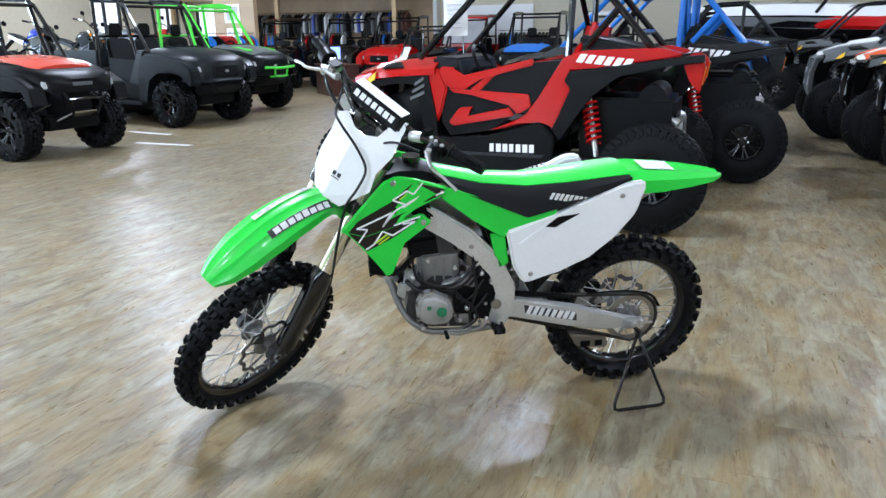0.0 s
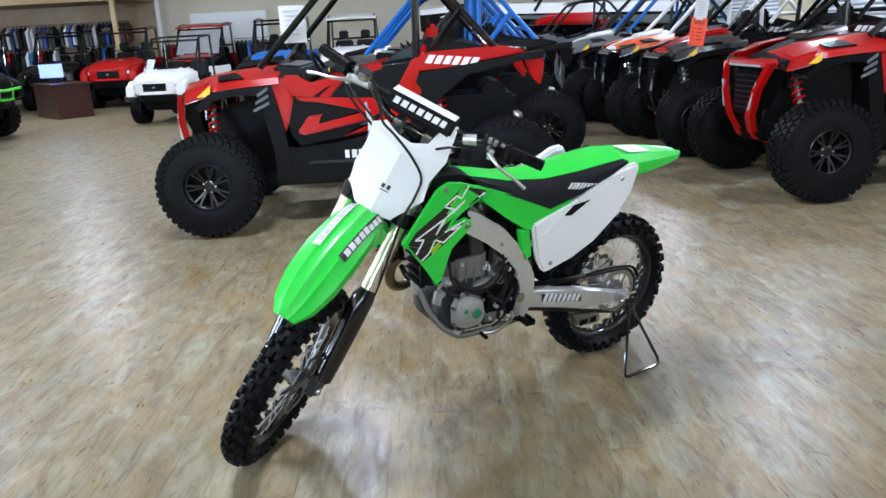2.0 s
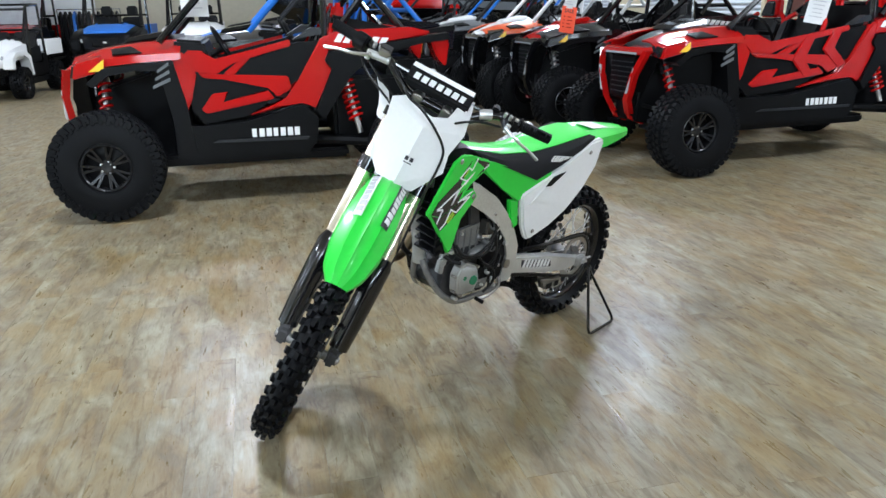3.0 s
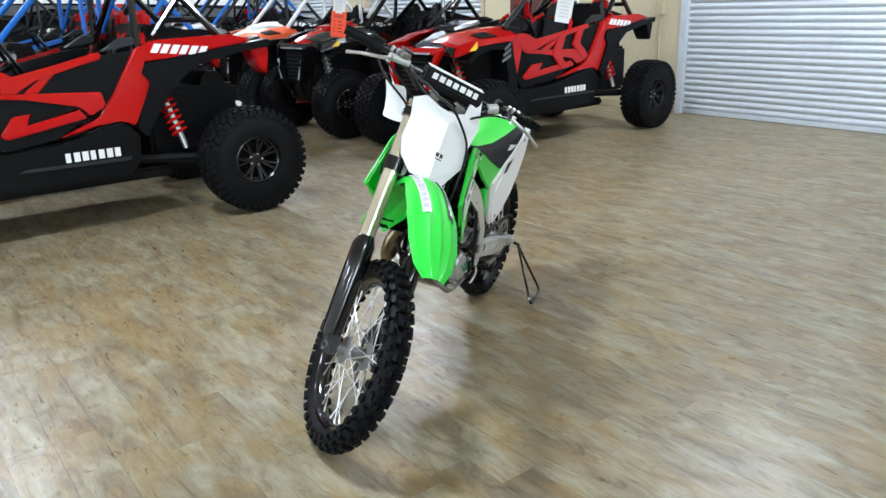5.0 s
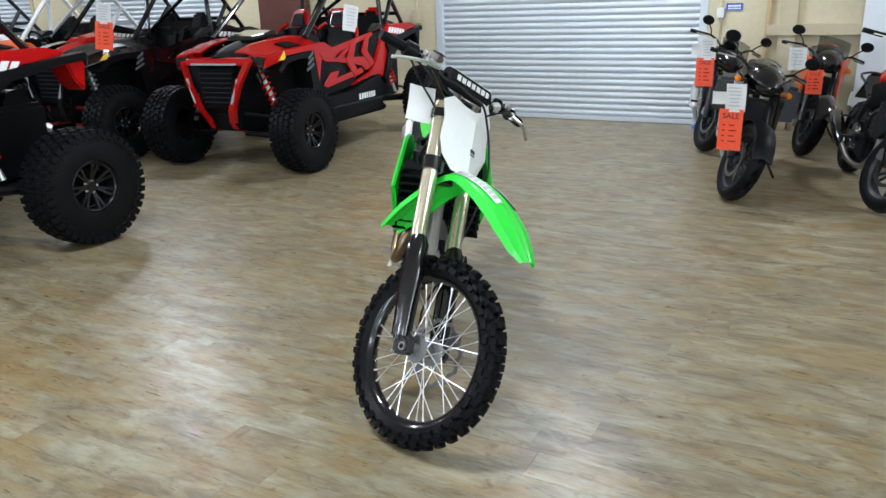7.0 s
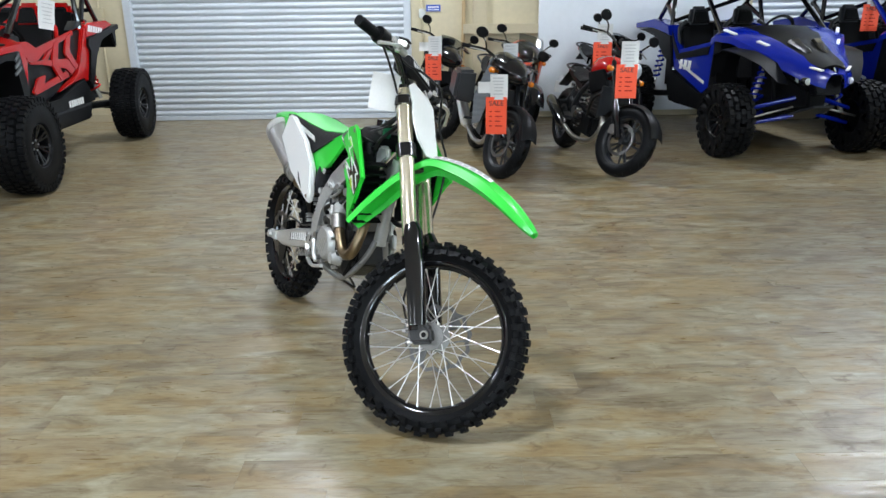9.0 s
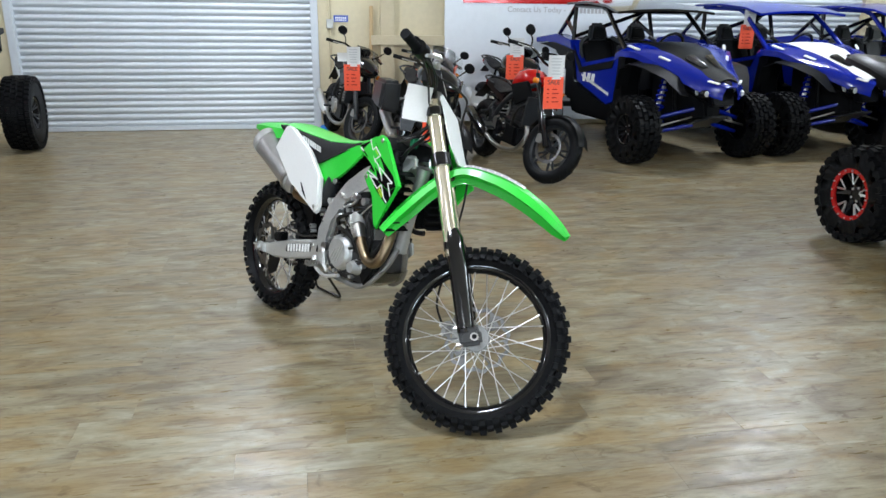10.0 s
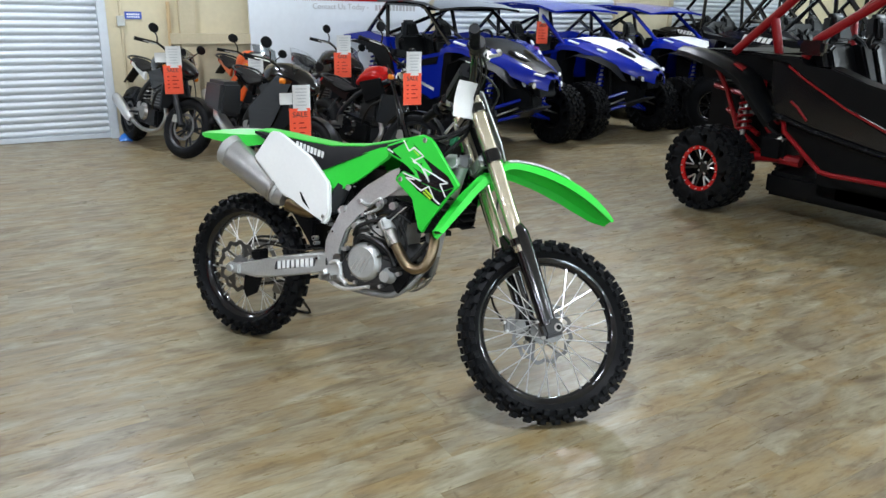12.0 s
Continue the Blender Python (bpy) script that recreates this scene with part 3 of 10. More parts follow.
def buggy_seat(parent, x, y, z, trim, head=True):
    """A bucket seat with bolsters and a headrest."""
    bm = bmesh.new()
    hull2([(x + 0.20, y - 0.22, z), (x + 0.20, y + 0.22, z), (x - 0.25, y + 0.20, z - 0.05), (x - 0.25, y - 0.20, z - 0.05)],
          [(x + 0.24, y - 0.23, z + 0.14), (x + 0.24, y + 0.23, z + 0.14), (x - 0.22, y + 0.20, z + 0.08), (x - 0.22, y - 0.20, z + 0.08)], 0.025, bm)
    s = part("seat", bm, BLACKP, parent)
    bm = hull2([(x - 0.18, y - 0.21, z + 0.06), (x - 0.18, y + 0.21, z + 0.06), (x - 0.40, y + 0.20, z + 0.66), (x - 0.40, y - 0.20, z + 0.66)],
               [(x - 0.30, y - 0.23, z + 0.06), (x - 0.30, y + 0.23, z + 0.06), (x - 0.50, y + 0.19, z + 0.64), (x - 0.50, y - 0.19, z + 0.64)], 0.025)
    part("backrest", bm, BLACKP, s)
    for q in (-1, 1):
        bm = hull2([(x - 0.12, y + q * 0.17, z + 0.12), (x - 0.12, y + q * 0.25, z + 0.12), (x - 0.30, y + q * 0.25, z + 0.62), (x - 0.33, y + q * 0.15, z + 0.66)],
                   [(x - 0.24, y + q * 0.18, z + 0.10), (x - 0.24, y + q * 0.25, z + 0.10), (x - 0.44, y + q * 0.22, z + 0.60), (x - 0.46, y + q * 0.15, z + 0.64)], 0.015)
        part("bolster", bm, BLACKP, s)
        part("piping", tube([(x - 0.17, y + q * 0.252, z + 0.11), (x - 0.26, y + q * 0.258, z + 0.36), (x - 0.36, y + q * 0.250, z + 0.62), (x - 0.40, y + q * 0.16, z + 0.70)], 0.022, 8, 3), trim, s, "coloured edge piping", smooth=True)
    if head:
        bm = hull2([(x - 0.37, y - 0.13, z + 0.66), (x - 0.37, y + 0.13, z + 0.66), (x - 0.42, y + 0.09, z + 0.86), (x - 0.42, y - 0.09, z + 0.86)],
                   [(x - 0.48, y - 0.13, z + 0.66), (x - 0.48, y + 0.13, z + 0.66), (x - 0.51, y + 0.09, z + 0.85), (x - 0.51, y - 0.09, z + 0.85)], 0.03)
        part("headrest", bm, trim, s)
        part("pad", hull2([(x - 0.355, y - 0.09, z + 0.68), (x - 0.355, y + 0.09, z + 0.68), (x - 0.395, y + 0.06, z + 0.81), (x - 0.395, y - 0.06, z + 0.81)], [(x - 0.385, y - 0.10, z + 0.67), (x - 0.385, y + 0.10, z + 0.67), (x - 0.42, y + 0.065, z + 0.82), (x - 0.42, y - 0.065, z + 0.82)], 0.012), BLACKP, s)
    return s


def sport_buggy(m, body, label, group="", cage=None, spring=None, hood=None, seat_trim=None, stretch=0.0, rim=None, R=0.39, W=0.27, half_track=0.76,
                tag=False, roof=True, lower=None, wing=None, rails=None):
    """A low sport side-by-side: x forward, origin on the ground below the front axle. stretch lengthens the cabin for a second row."""
    cage, spring, hood, seat_trim, rim, lower = cage or BLACKG, spring or RED, hood or BLACKP, seat_trim or RED, rim or RIMBLACK, lower or BLACKP
    t = thing("sport_utility_vehicle", m, label, "off-road vehicle", group)
    wing, rails = wing or body, rails or body
    WB = 2.26 + stretch
    hw = 0.55

    def S(u):
        """Lengthwise place with the cabin stretched."""
        return -(u + (0 if u < 0.62 else stretch * min(1, (u - 0.62) / 0.74)))

    def prof(p):
        return [(S(u), z) for u, z in p]

    for x in (0, -WB):
        for q in (-1, 1):
            buggy_wheel(t, x, q * half_track, R, R, W, R * 0.45, rim)
    # chassis
    part("floor_pan", box(S(1.75), S(0.25), -0.48, 0.48, 0.30, 0.38, 0.02), BLACKP, t)
    bm = hull2([(S(-0.22), -0.18, 0.40), (S(-0.22), 0.18, 0.40), (S(-0.16), 0.20, 0.85), (S(-0.16), -0.20, 0.85)], [(S(0.45), -0.36, 0.32), (S(0.45), 0.36, 0.32), (S(0.45), 0.40, 1.05), (S(0.45), -0.40, 1.05)], 0.02)
    part("front_frame", bm, BLACKP, t)
    part("firewall", hull2([(S(0.45), -0.5, 0.36), (S(0.45), 0.5, 0.36), (S(0.45), 0.5, 1.1), (S(0.45), -0.5, 1.1)], [(S(0.52), -0.5, 0.36), (S(0.52), 0.5, 0.36), (S(0.52), 0.5, 1.12), (S(0.52), -0.5, 1.12)]), BLACKP, t)
    bm = bmesh.new()
    box(S(2.38), S(1.66), -0.34, 0.34, 0.42, 0.92, 0.03, bm)
    part("engine", bm, BLACKP, t)
    bm = bmesh.new()
    for q in (-0.2, 0.05, 0.22):
        box(S(2.43), S(2.36), q - 0.06, q + 0.06, 0.55, 0.75, 0.01, bm)
    part("gearbox_cover", bm, DULLSTEEL, t)
    part("muffler", tube([(S(2.20), -0.30, 0.92), (S(2.20), 0.30, 0.92)], 0.10, 14), BLACKP, t, smooth=True)
    part("exhaust_tip", tube([(S(2.22), 0.24, 0.84), (S(2.40), 0.30, 0.73)], 0.033, 12), STEEL, t, smooth=True)
    part("exhaust_tip", tube([(S(2.22), -0.24, 0.84), (S(2.40), -0.30, 0.73)], 0.033, 12), STEEL, t, smooth=True)
    # suspension
    for q in (-1, 1):
        for z0, z1 in ((0.36, R - 0.08), (0.55, R + 0.10)):
            part("control_arm", tube([(S(0.17), q * 0.18, z0), (0, q * (half_track - 0.12), z1), (S(-0.15), q * 0.18, z0)], 0.019, 8), lower, t)
        shock(t, (0.03, q * 0.30, 1.0), (0.0, q * (half_track - 0.22), R + 0.06), spring)
        part("trailing_arm", tube([(S(1.45), q * 0.40, 0.45), (-WB + 0.10, q * (half_track - 0.16), R + 0.02), (-WB, q * (half_track - 0.14), R)], 0.04, 8, 3), BLACKP, t)
        for dz in (-0.06, 0.10):
            part("radius_rod", tube([(S(2.42), q * 0.12, 0.42 + dz), (-WB, q * (half_track - 0.12), R + dz)], 0.016, 8), DULLSTEEL if dz > 0 else BLACKG, t)
        shock(t, (S(1.74), q * 0.44, 0.95), (S(1.84), q * 0.56, 0.50), spring, 0.055)
    # nose
    g = slab([(0.22, 0.56), (0.275, 0.62), (0.25, 0.98), (0.20, 1.02)], -0.20, 0.20, 0.01)
    nose = part("grille", g, BLACKP, t)
    for k in range(7):
        z = 0.66 + k * 0.044
        part("louvre", box(0.245, 0.283 - k * 0.003, -0.15 - k * 0.006, 0.15 + k * 0.006, z, z + 0.010), DARKGREY, nose)
    part("top_bar", hull2([(0.20, -0.42, 1.01), (0.20, 0.42, 1.01), (0.17, 0.40, 1.075), (0.17, -0.40, 1.075)], [(0.285, -0.34, 1.00), (0.285, 0.34, 1.00), (0.25, 0.34, 1.06), (0.25, -0.34, 1.06)], 0.014), rails, t)
    part("light_bar", box(0.276, 0.290, -0.26, 0.26, 1.004, 1.022, 0.003), LENS, t, "slim clear light strip")
    for q in (-1, 1):
        pts = [(0.26, q * 0.135, 0.47), (0.32, q * 0.185, 0.60), (0.325, q * 0.285, 0.83), (0.27, q * 0.385, 1.04)]
        bm = bmesh.new()
        for a, b in zip(pts, pts[1:]):
            a, b = Vector(a), Vector(b)
            hull2([a + Vector((-0.04, q * -0.024, 0)), a + Vector((0.02, q * -0.020, 0)), a + Vector((0.0, q * 0.024, 0)), a + Vector((-0.05, q * 0.024, 0))],
                  [b + Vector((-0.04, q * -0.024, 0)), b + Vector((0.02, q * -0.020, 0)), b + Vector((0.0, q * 0.024, 0)), b + Vector((-0.05, q * 0.024, 0))], 0, bm)
        part("nose_rail", bm, rails, t)
        part("cheek", hull2([(0.24, q * 0.20, 0.66), (0.27, q * 0.275, 0.82), (0.22, q * 0.36, 1.0), (0.20, q * 0.20, 1.0)], [(0.14, q * 0.20, 0.66), (0.14, q * 0.30, 0.82), (0.12, q * 0.40, 1.0), (0.10, q * 0.20, 1.0)], 0.006), BLACKP, t)
        part("bumper_leg", tube([(0.27, q * 0.14, 0.50), (0.24, q * 0.13, 0.44), (0.10, q * 0.15, 0.38)], 0.020, 8), body, t)
        part("running_light", sheet([(0.338, q * 0.205, 0.66), (0.340, q * 0.222, 0.67), (0.325, q * 0.300, 0.88), (0.318, q * 0.285, 0.89)], 0.02), LENS, t)
        # lamp pod and front wing
        bm = hull2([(0.20, q * 0.34, 1.00), (0.20, q * 0.52, 0.97), (0.17, q * 0.54, 1.08), (0.17, q * 0.32, 1.12)], [(0.02, q * 0.34, 1.04), (0.02, q * 0.58, 1.02), (-0.02, q * 0.57, 1.13), (-0.02, q * 0.33, 1.17)], 0.012)
        part("lamp_pod", bm, body, t)
        part("headlight", sheet([(0.205, q * 0.37, 1.01), (0.205, q * 0.50, 0.985), (0.182, q * 0.515, 1.065), (0.182, q * 0.36, 1.09)], 0.02, 0.004), BLACKG, t, "dark lamp glass")
        part("reflector", sheet([(0.07, q * 0.585, 1.03), (-0.03, q * 0.592, 1.035), (-0.04, q * 0.575, 1.115)], 0.012), YELLOW, t, "yellow triangular reflector")
        rings = []
        for u, zo, zi, yo, yi in ((-0.20, 1.08, 1.12, 0.42, 0.20), (0.0, 1.11, 1.18, 0.56, 0.22), (0.25, 1.135, 1.215, 0.60, 0.24), (0.56, 1.15, 1.235, 0.60, 0.26)):
            rings.append([(S(u), q * yi, zi), (S(u), q * (yi + yo) / 2, zi - 0.004), (S(u), q * yo, zo), (S(u), q * (yo + 0.005), zo - 0.05)])
        bm = thicken(loft(rings), 0.012)
        part("front_wing", bm, wing, t)
        part("wing_insert", sheet([(S(0.10), q * 0.562, 1.142), (S(0.30), q * 0.592, 1.152), (S(0.22), q * 0.47, 1.19), (S(0.08), q * 0.45, 1.172)], 0.012), BLACKP, t)
        # wheel arch
        arch = [(-0.10, 0.95), (0.02, 1.05), (0.28, 1.08), (0.50, 1.09), (0.56, 0.80), (0.60, 0.45), (0.50, 0.42), (0.44, 0.78), (0.40, 1.02), (0.24, 1.03), (0.05, 1.00), (-0.06, 0.92)]
        part("wheel_arch", slab(prof(arch), q * 0.40, q * 0.60, 0.0), BLACKP, t)
        for k in range(3):
            z = 0.90 + k * 0.055
            bar = sheet([(S(0.35 + k * 0.02), q * 0.607, z), (S(0.47), q * 0.607, z + 0.05), (S(0.47), q * 0.607, z + 0.075), (S(0.35 + k * 0.02), q * 0.607, z + 0.022)], 0.012, 0)
            part("vent_bar", bar, SILVERBODY, t)
        # door and side
        door = part("door", slab(prof([(0.57, 1.08), (0.60, 1.13), (0.79, 1.06), (1.34, 1.19), (1.56, 1.21), (1.38, 0.92), (1.0, 0.67), (0.67, 0.62), (0.60, 0.72)]), q * (hw - 0.04), q * hw, 0.006), BLACKP, t)
        reds = [[(0.58, 1.10), (0.60, 1.16), (0.71, 1.155), (0.79, 1.085), (1.34, 1.22), (1.345, 1.17), (0.92, 1.07), (0.80, 0.985), (0.66, 1.0)],
                [(0.66, 1.0), (0.80, 0.985), (1.31, 0.955), (1.33, 0.86), (1.22, 0.80), (1.16, 0.88), (0.85, 0.945), (0.70, 0.96)],
                [(0.66, 0.73), (0.75, 0.845), (0.87, 0.855), (0.80, 0.765), (1.15, 0.86), (1.20, 0.79), (0.70, 0.70)],
                [(0.95, 1.07), (1.05, 1.10), (0.92, 0.975), (0.84, 0.985)]]
        for pz in reds:
            part("door_panel", slab(prof(pz), q * (hw + 0.003), q * (hw + 0.022), 0.009), body, door)
        if stretch:
            # crossing bands that part the front door from the rear one
            for pz in ([(1.02, 1.13), (1.11, 1.15), (1.03, 0.93), (1.12, 0.79), (1.05, 0.76), (0.95, 0.93)], [(1.22, 1.18), (1.30, 1.20), (1.235, 1.02), (1.35, 0.88), (1.29, 0.83), (1.16, 1.01)]):
                part("door_band", slab(prof(pz), q * (hw + 0.006), q * (hw + 0.027), 0.009), body, door)
        part("front_pillar", slab(prof([(0.50, 0.80), (0.47, 1.06), (0.52, 1.14), (0.585, 1.15), (0.655, 1.0), (0.60, 0.80), (0.56, 0.72)]), q * (hw - 0.03), q * (hw + 0.03), 0.014), body, t)
        part("rear_pillar", slab(prof([(1.0, 0.675), (1.30, 0.79), (1.38, 0.92), (1.575, 1.235), (1.66, 1.245), (1.60, 1.12), (1.64, 1.05), (1.66, 1.0), (1.51, 0.70), (1.40, 0.765)]), q * (hw - 0.03), q * (hw + 0.035), 0.014), body, t)
        part("sill_panel", slab(prof([(0.46, 0.36), (0.48, 0.64), (0.67, 0.60), (0.98, 0.62), (1.40, 0.75), (1.52, 0.64), (1.50, 0.46), (1.42, 0.36)]), q * (hw - 0.06), q * (hw + 0.04), 0.012), BLACKP, t)
        part("sill_ridge", slab(prof([(0.72, 0.485), (0.76, 0.505), (1.44, 0.50), (1.42, 0.475)]), q * (hw + 0.043), q * (hw + 0.055), 0.003), DARKGREY, t)
        word_bars(t, 7, 0.37, 0.062, Matrix.Translation((S(1.19), q * (hw + 0.0475), 0.545)) @ pose(0, 0, 0, 0, 0, 180 if q > 0 else 0), WHITE, "side_lettering", 0.0, 3, 0.004)
        # rear wing
        part("rear_wing", slab(prof([(1.60, 1.13), (1.62, 1.25), (1.72, 1.275), (2.26, 1.29), (2.42, 1.25), (2.40, 1.23), (1.80, 1.15)]), q * (hw - 0.12), q * (hw + 0.04), 0.014), body, t)
        word_bars(t, 6, 0.40, 0.062, Matrix.Translation((S(1.86), q * (hw + 0.0445), 1.205)) @ pose(0, 0, 0, 0, 6, 180 if q > 0 else 0), WHITE, "wing_lettering", 0.5, 5, 0.004)
        part("rear_arch", slab(prof([(1.585, 1.06), (1.62, 1.125), (1.80, 1.145), (2.40, 1.225), (2.56, 1.245), (2.56, 1.19), (2.36, 1.17), (1.98, 1.10), (1.78, 0.95), (1.56, 0.62), (1.50, 0.70), (1.64, 1.0)]), q * (hw - 0.06), q * (hw + 0.06), 0.006), BLACKP, t)
        part("tail_panel", slab(prof([(2.40, 1.22), (2.52, 1.235), (2.57, 1.17), (2.54, 0.98), (2.47, 1.05)]), q * (hw - 0.18), q * (hw + 0.02), 0.014), body if not stretch else BLACKP, t)
        part("tail_light", slab(prof([(2.545, 1.16), (2.575, 1.16), (2.555, 1.03), (2.53, 1.03)]), q * (hw - 0.16), q * (hw - 0.02), 0.003), AMBER, t)
        # cage
        tubes = [[(S(0.42), q * 0.56, 1.22), (S(0.98), q * 0.50, 1.80), (S(1.10), q * 0.49, 1.86), (S(1.62), q * 0.48, 1.88)],
                 [(S(1.62), q * 0.48, 1.88), (S(1.60), q * 0.54, 1.25), (S(1.60), q * 0.52, 0.9)],
                 [(S(1.62), q * 0.48, 1.88), (S(1.75), q * 0.48, 1.80), (S(2.22), q * 0.50, 1.26)],
                 [(S(1.72), q * 0.52, 1.30), (S(1.95), q * 0.49, 1.57)]]
        for p in tubes:
            part("cage_tube", tube(p, 0.026, 8), cage, t, smooth=True)
        # arm rest wedge over the door
        part("shoulder_guard", slab(prof([(1.36, 1.215), (1.58, 1.25), (1.58, 1.30), (1.50, 1.30)]), q * (hw - 0.08), q * (hw + 0.01), 0.006), DARKGREY, t)
    for p in ([(S(0.98), -0.50, 1.80), (S(0.98), 0.50, 1.80)], [(S(1.62), -0.48, 1.88), (S(1.62), 0.48, 1.88)], [(S(1.60), -0.54, 1.25), (S(1.62), 0.48, 1.86)], [(S(2.10), -0.49, 1.40), (S(2.10), 0.49, 1.40)]):
        part("cage_bar", tube(p, 0.023, 8), cage, t, smooth=True)
    if roof:
        bm = thicken(loft([[(S(u), y, z + 0.03 * (1 - (y / 0.55) ** 2)) for y in (-0.52, -0.3, 0, 0.3, 0.52)] for u, z in ((0.90, 1.84), (1.2, 1.895), (1.70, 1.91))]), 0.02)
        part("roof", bm, BLACKG, t)
    # hood
    rings = [[(S(u), y * k, z - 0.015 * abs(y) * 6) for y in (-1, -0.5, 0, 0.5, 1)] for u, z, k in ((-0.24, 1.085, 0.20), (0.0, 1.18, 0.25), (0.25, 1.235, 0.28), (0.56, 1.265, 0.30))]
    if hood is not BLACKP:
        rings = [[(x, y * 1.45, z + 0.012) for x, y, z in r] for r in rings]
    part("hood", thicken(loft(rings), 0.02), hood, t)
    part("hood_scoop", hull2([(S(0.12), -0.16, 1.20), (S(0.12), 0.16, 1.20), (S(0.48), 0.20, 1.25), (S(0.48), -0.20, 1.25)], [(S(0.16), -0.14, 1.245), (S(0.16), 0.14, 1.245), (S(0.48), 0.18, 1.295), (S(0.48), -0.18, 1.295)], 0.01), hood if hood is not BLACKP else BLACKG, t)
    part("dashboard", hull2([(S(0.50), -0.52, 1.05), (S(0.50), 0.52, 1.05), (S(0.78), 0.50, 1.02), (S(0.78), -0.50, 1.02)], [(S(0.52), -0.52, 1.24), (S(0.52), 0.52, 1.24), (S(0.72), 0.48, 1.22), (S(0.72), -0.48, 1.22)], 0.02), BLACKP, t)
    wheel = part("steering_wheel", lathe([(0.165, -0.014), (0.185, 0.0), (0.165, 0.014), (0.150, 0.0)], 20, "x", close=True), BLACKP, t, smooth=True)
    wheel.matrix_basis = pose(S(0.86), 0.26, 1.16, 0, 28, 0)
    part("steering_column", tube([(0, 0, 0), (0.25, 0, 0)], 0.025, 8), BLACKP, wheel)
    part("spoke", box(-0.01, 0.012, -0.16, 0.16, -0.02, 0.02, 0.004), BLACKP, wheel)
    rowsx = [-(1.28 if not stretch else 1.15)]
    if stretch:
        rowsx.append(-(1.28 + stretch + 0.20))
    for x in rowsx:
        for q in (-1, 1):
            buggy_seat(t, x, q * 0.26, 0.62, seat_trim)
    part("cargo_box", hull2([(S(1.64), -0.46, 1.05), (S(1.64), 0.46, 1.05), (S(2.30), 0.44, 1.12), (S(2.30), -0.44, 1.12)], [(S(1.67), -0.47, 1.39), (S(1.67), 0.47, 1.39), (S(2.24), 0.44, 1.27), (S(2.24), -0.44, 1.27)], 0.02), BLACKP, t)
    if tag:
        hang_tag(pose(*tag), 0.19, 0.27, PAPER, 0)
    return t


def hang_tag(m, w, h, material, turn=0, label="white paper price sheet hanging on the roll cage", lines=6, tilt=0):
    """A sheet of paper with faint printed lines on both faces, curled a little."""
    t = thing("price_tag", m @ pose(0, 0, 0, 0, tilt, turn), label, "price tag", "price tags")
    rings = [[(x * w / 2, 0.012 * (x * x) + 0.010 * math.sin(z * 3), -z * h) for x in (-1, -0.5, 0, 0.5, 1)] for z in (0, 0.25, 0.5, 0.75, 1)]
    part("sheet", thicken(loft(rings), 0.0012), material, t)
    if lines:
        bm = bmesh.new()
        rnd = random.Random(lines)
        for s in (-1, 1):
            for k in range(lines):
                z = -h * (0.14 + 0.76 * k / lines)
                ww = w * rnd.uniform(0.25, 0.38)
                yy = 0.010 * math.sin(-z / h * 3) + s * 0.006
                box(-ww, ww * 0.8, yy - 0.0012, yy + 0.0012, z - 0.004, z + 0.003, 0, bm)
        part("print", bm, GREYINK, t)
    return t


def at_floor(x, y, heading):
    """heading 0 faces +x, 180 faces -x; the point is under the front axle's middle."""
    return pose(x, y, 0, 0, 0, heading)


G1 = "sport side-by-sides in rows"
sport_buggy(at_floor(-1.755, 3.66, 180), RED, "red and black sport side-by-side with black roll cage and knobbly tyres", G1, tag=(-1.067, 3.19, 1.66, 0, 0, 8))
sport_buggy(at_floor(-1.12, 5.86, 180), BLACKG, "black sport side-by-side with red tail parked behind the red one", G1, cage=SKYBLUE, seat_trim=BLACKP, lower=BLACKP)
sport_buggy(at_floor(2.86, 3.68, 184), RED, "red four-seat sport side-by-side with red seats beside the shutter door", G1, stretch=0.42, tag=(4.35, 3.28, 1.50, 0, 10, -20))
sport_buggy(at_floor(2.72, 5.88, 180), BLACKG, "black sport side-by-side with a red hood and an orange sale card", G1, hood=RED, cage=BLACKG, spring=SILVERBODY, seat_trim=BLACKP, half_track=0.68, lower=DARKRED)
sport_buggy(at_floor(2.58, 7.60, 180), BLACKG, "black sport side-by-side with orange wings, white hood and white cage", G1, hood=WHITE, wing=ORANGE, cage=WHITE, spring=SILVERBODY, seat_trim=BLACKP, half_track=0.68)
sport_buggy(at_floor(2.32, 9.35, 180), SILVERBODY, "grey sport side-by-side with a white hood and dark cage", G1, hood=WHITE, wing=SILVERBODY, cage=DARKGREY, spring=SILVERBODY, seat_trim=BLACKP, half_track=0.68)
sport_buggy(at_floor(3.00, 11.2, 180), SILVERBODY, "grey and white sport side-by-side with a blue cage", G1, cage=SKYBLUE, spring=SKYBLUE, half_track=0.68)
sport_buggy(at_floor(3.45, 12.9, 180), BLACKG, "black sport side-by-side with blue suspension arms", G1, cage=BLACKG, spring=SKYBLUE, lower=SKYBLUE, half_track=0.68)


# ---- the motocross motorcycle ----
BIKE = pose(0.623, 0.4345, 0, 0, 0, -150.0) @ pose(0, 0, 0, -9.8, 0, 0)
RAKE = radians(27)
HEAD_P = Vector((1.441, 0, 0.321))
HEAD_D = Vector((-math.sin(RAKE), 0, math.cos(RAKE)))
HEAD_E = Vector((math.cos(RAKE), 0, math.sin(RAKE)))
# the front end as it stands, steered to the left and tilted a little
TURNED = Matrix(((0.8008, -0.5895, -0.1061, 0.3043), (0.5821, 0.7242, 0.3696, -0.9826), (-0.1410, -0.3577, 0.9231, 0.2234), (0, 0, 0, 1)))
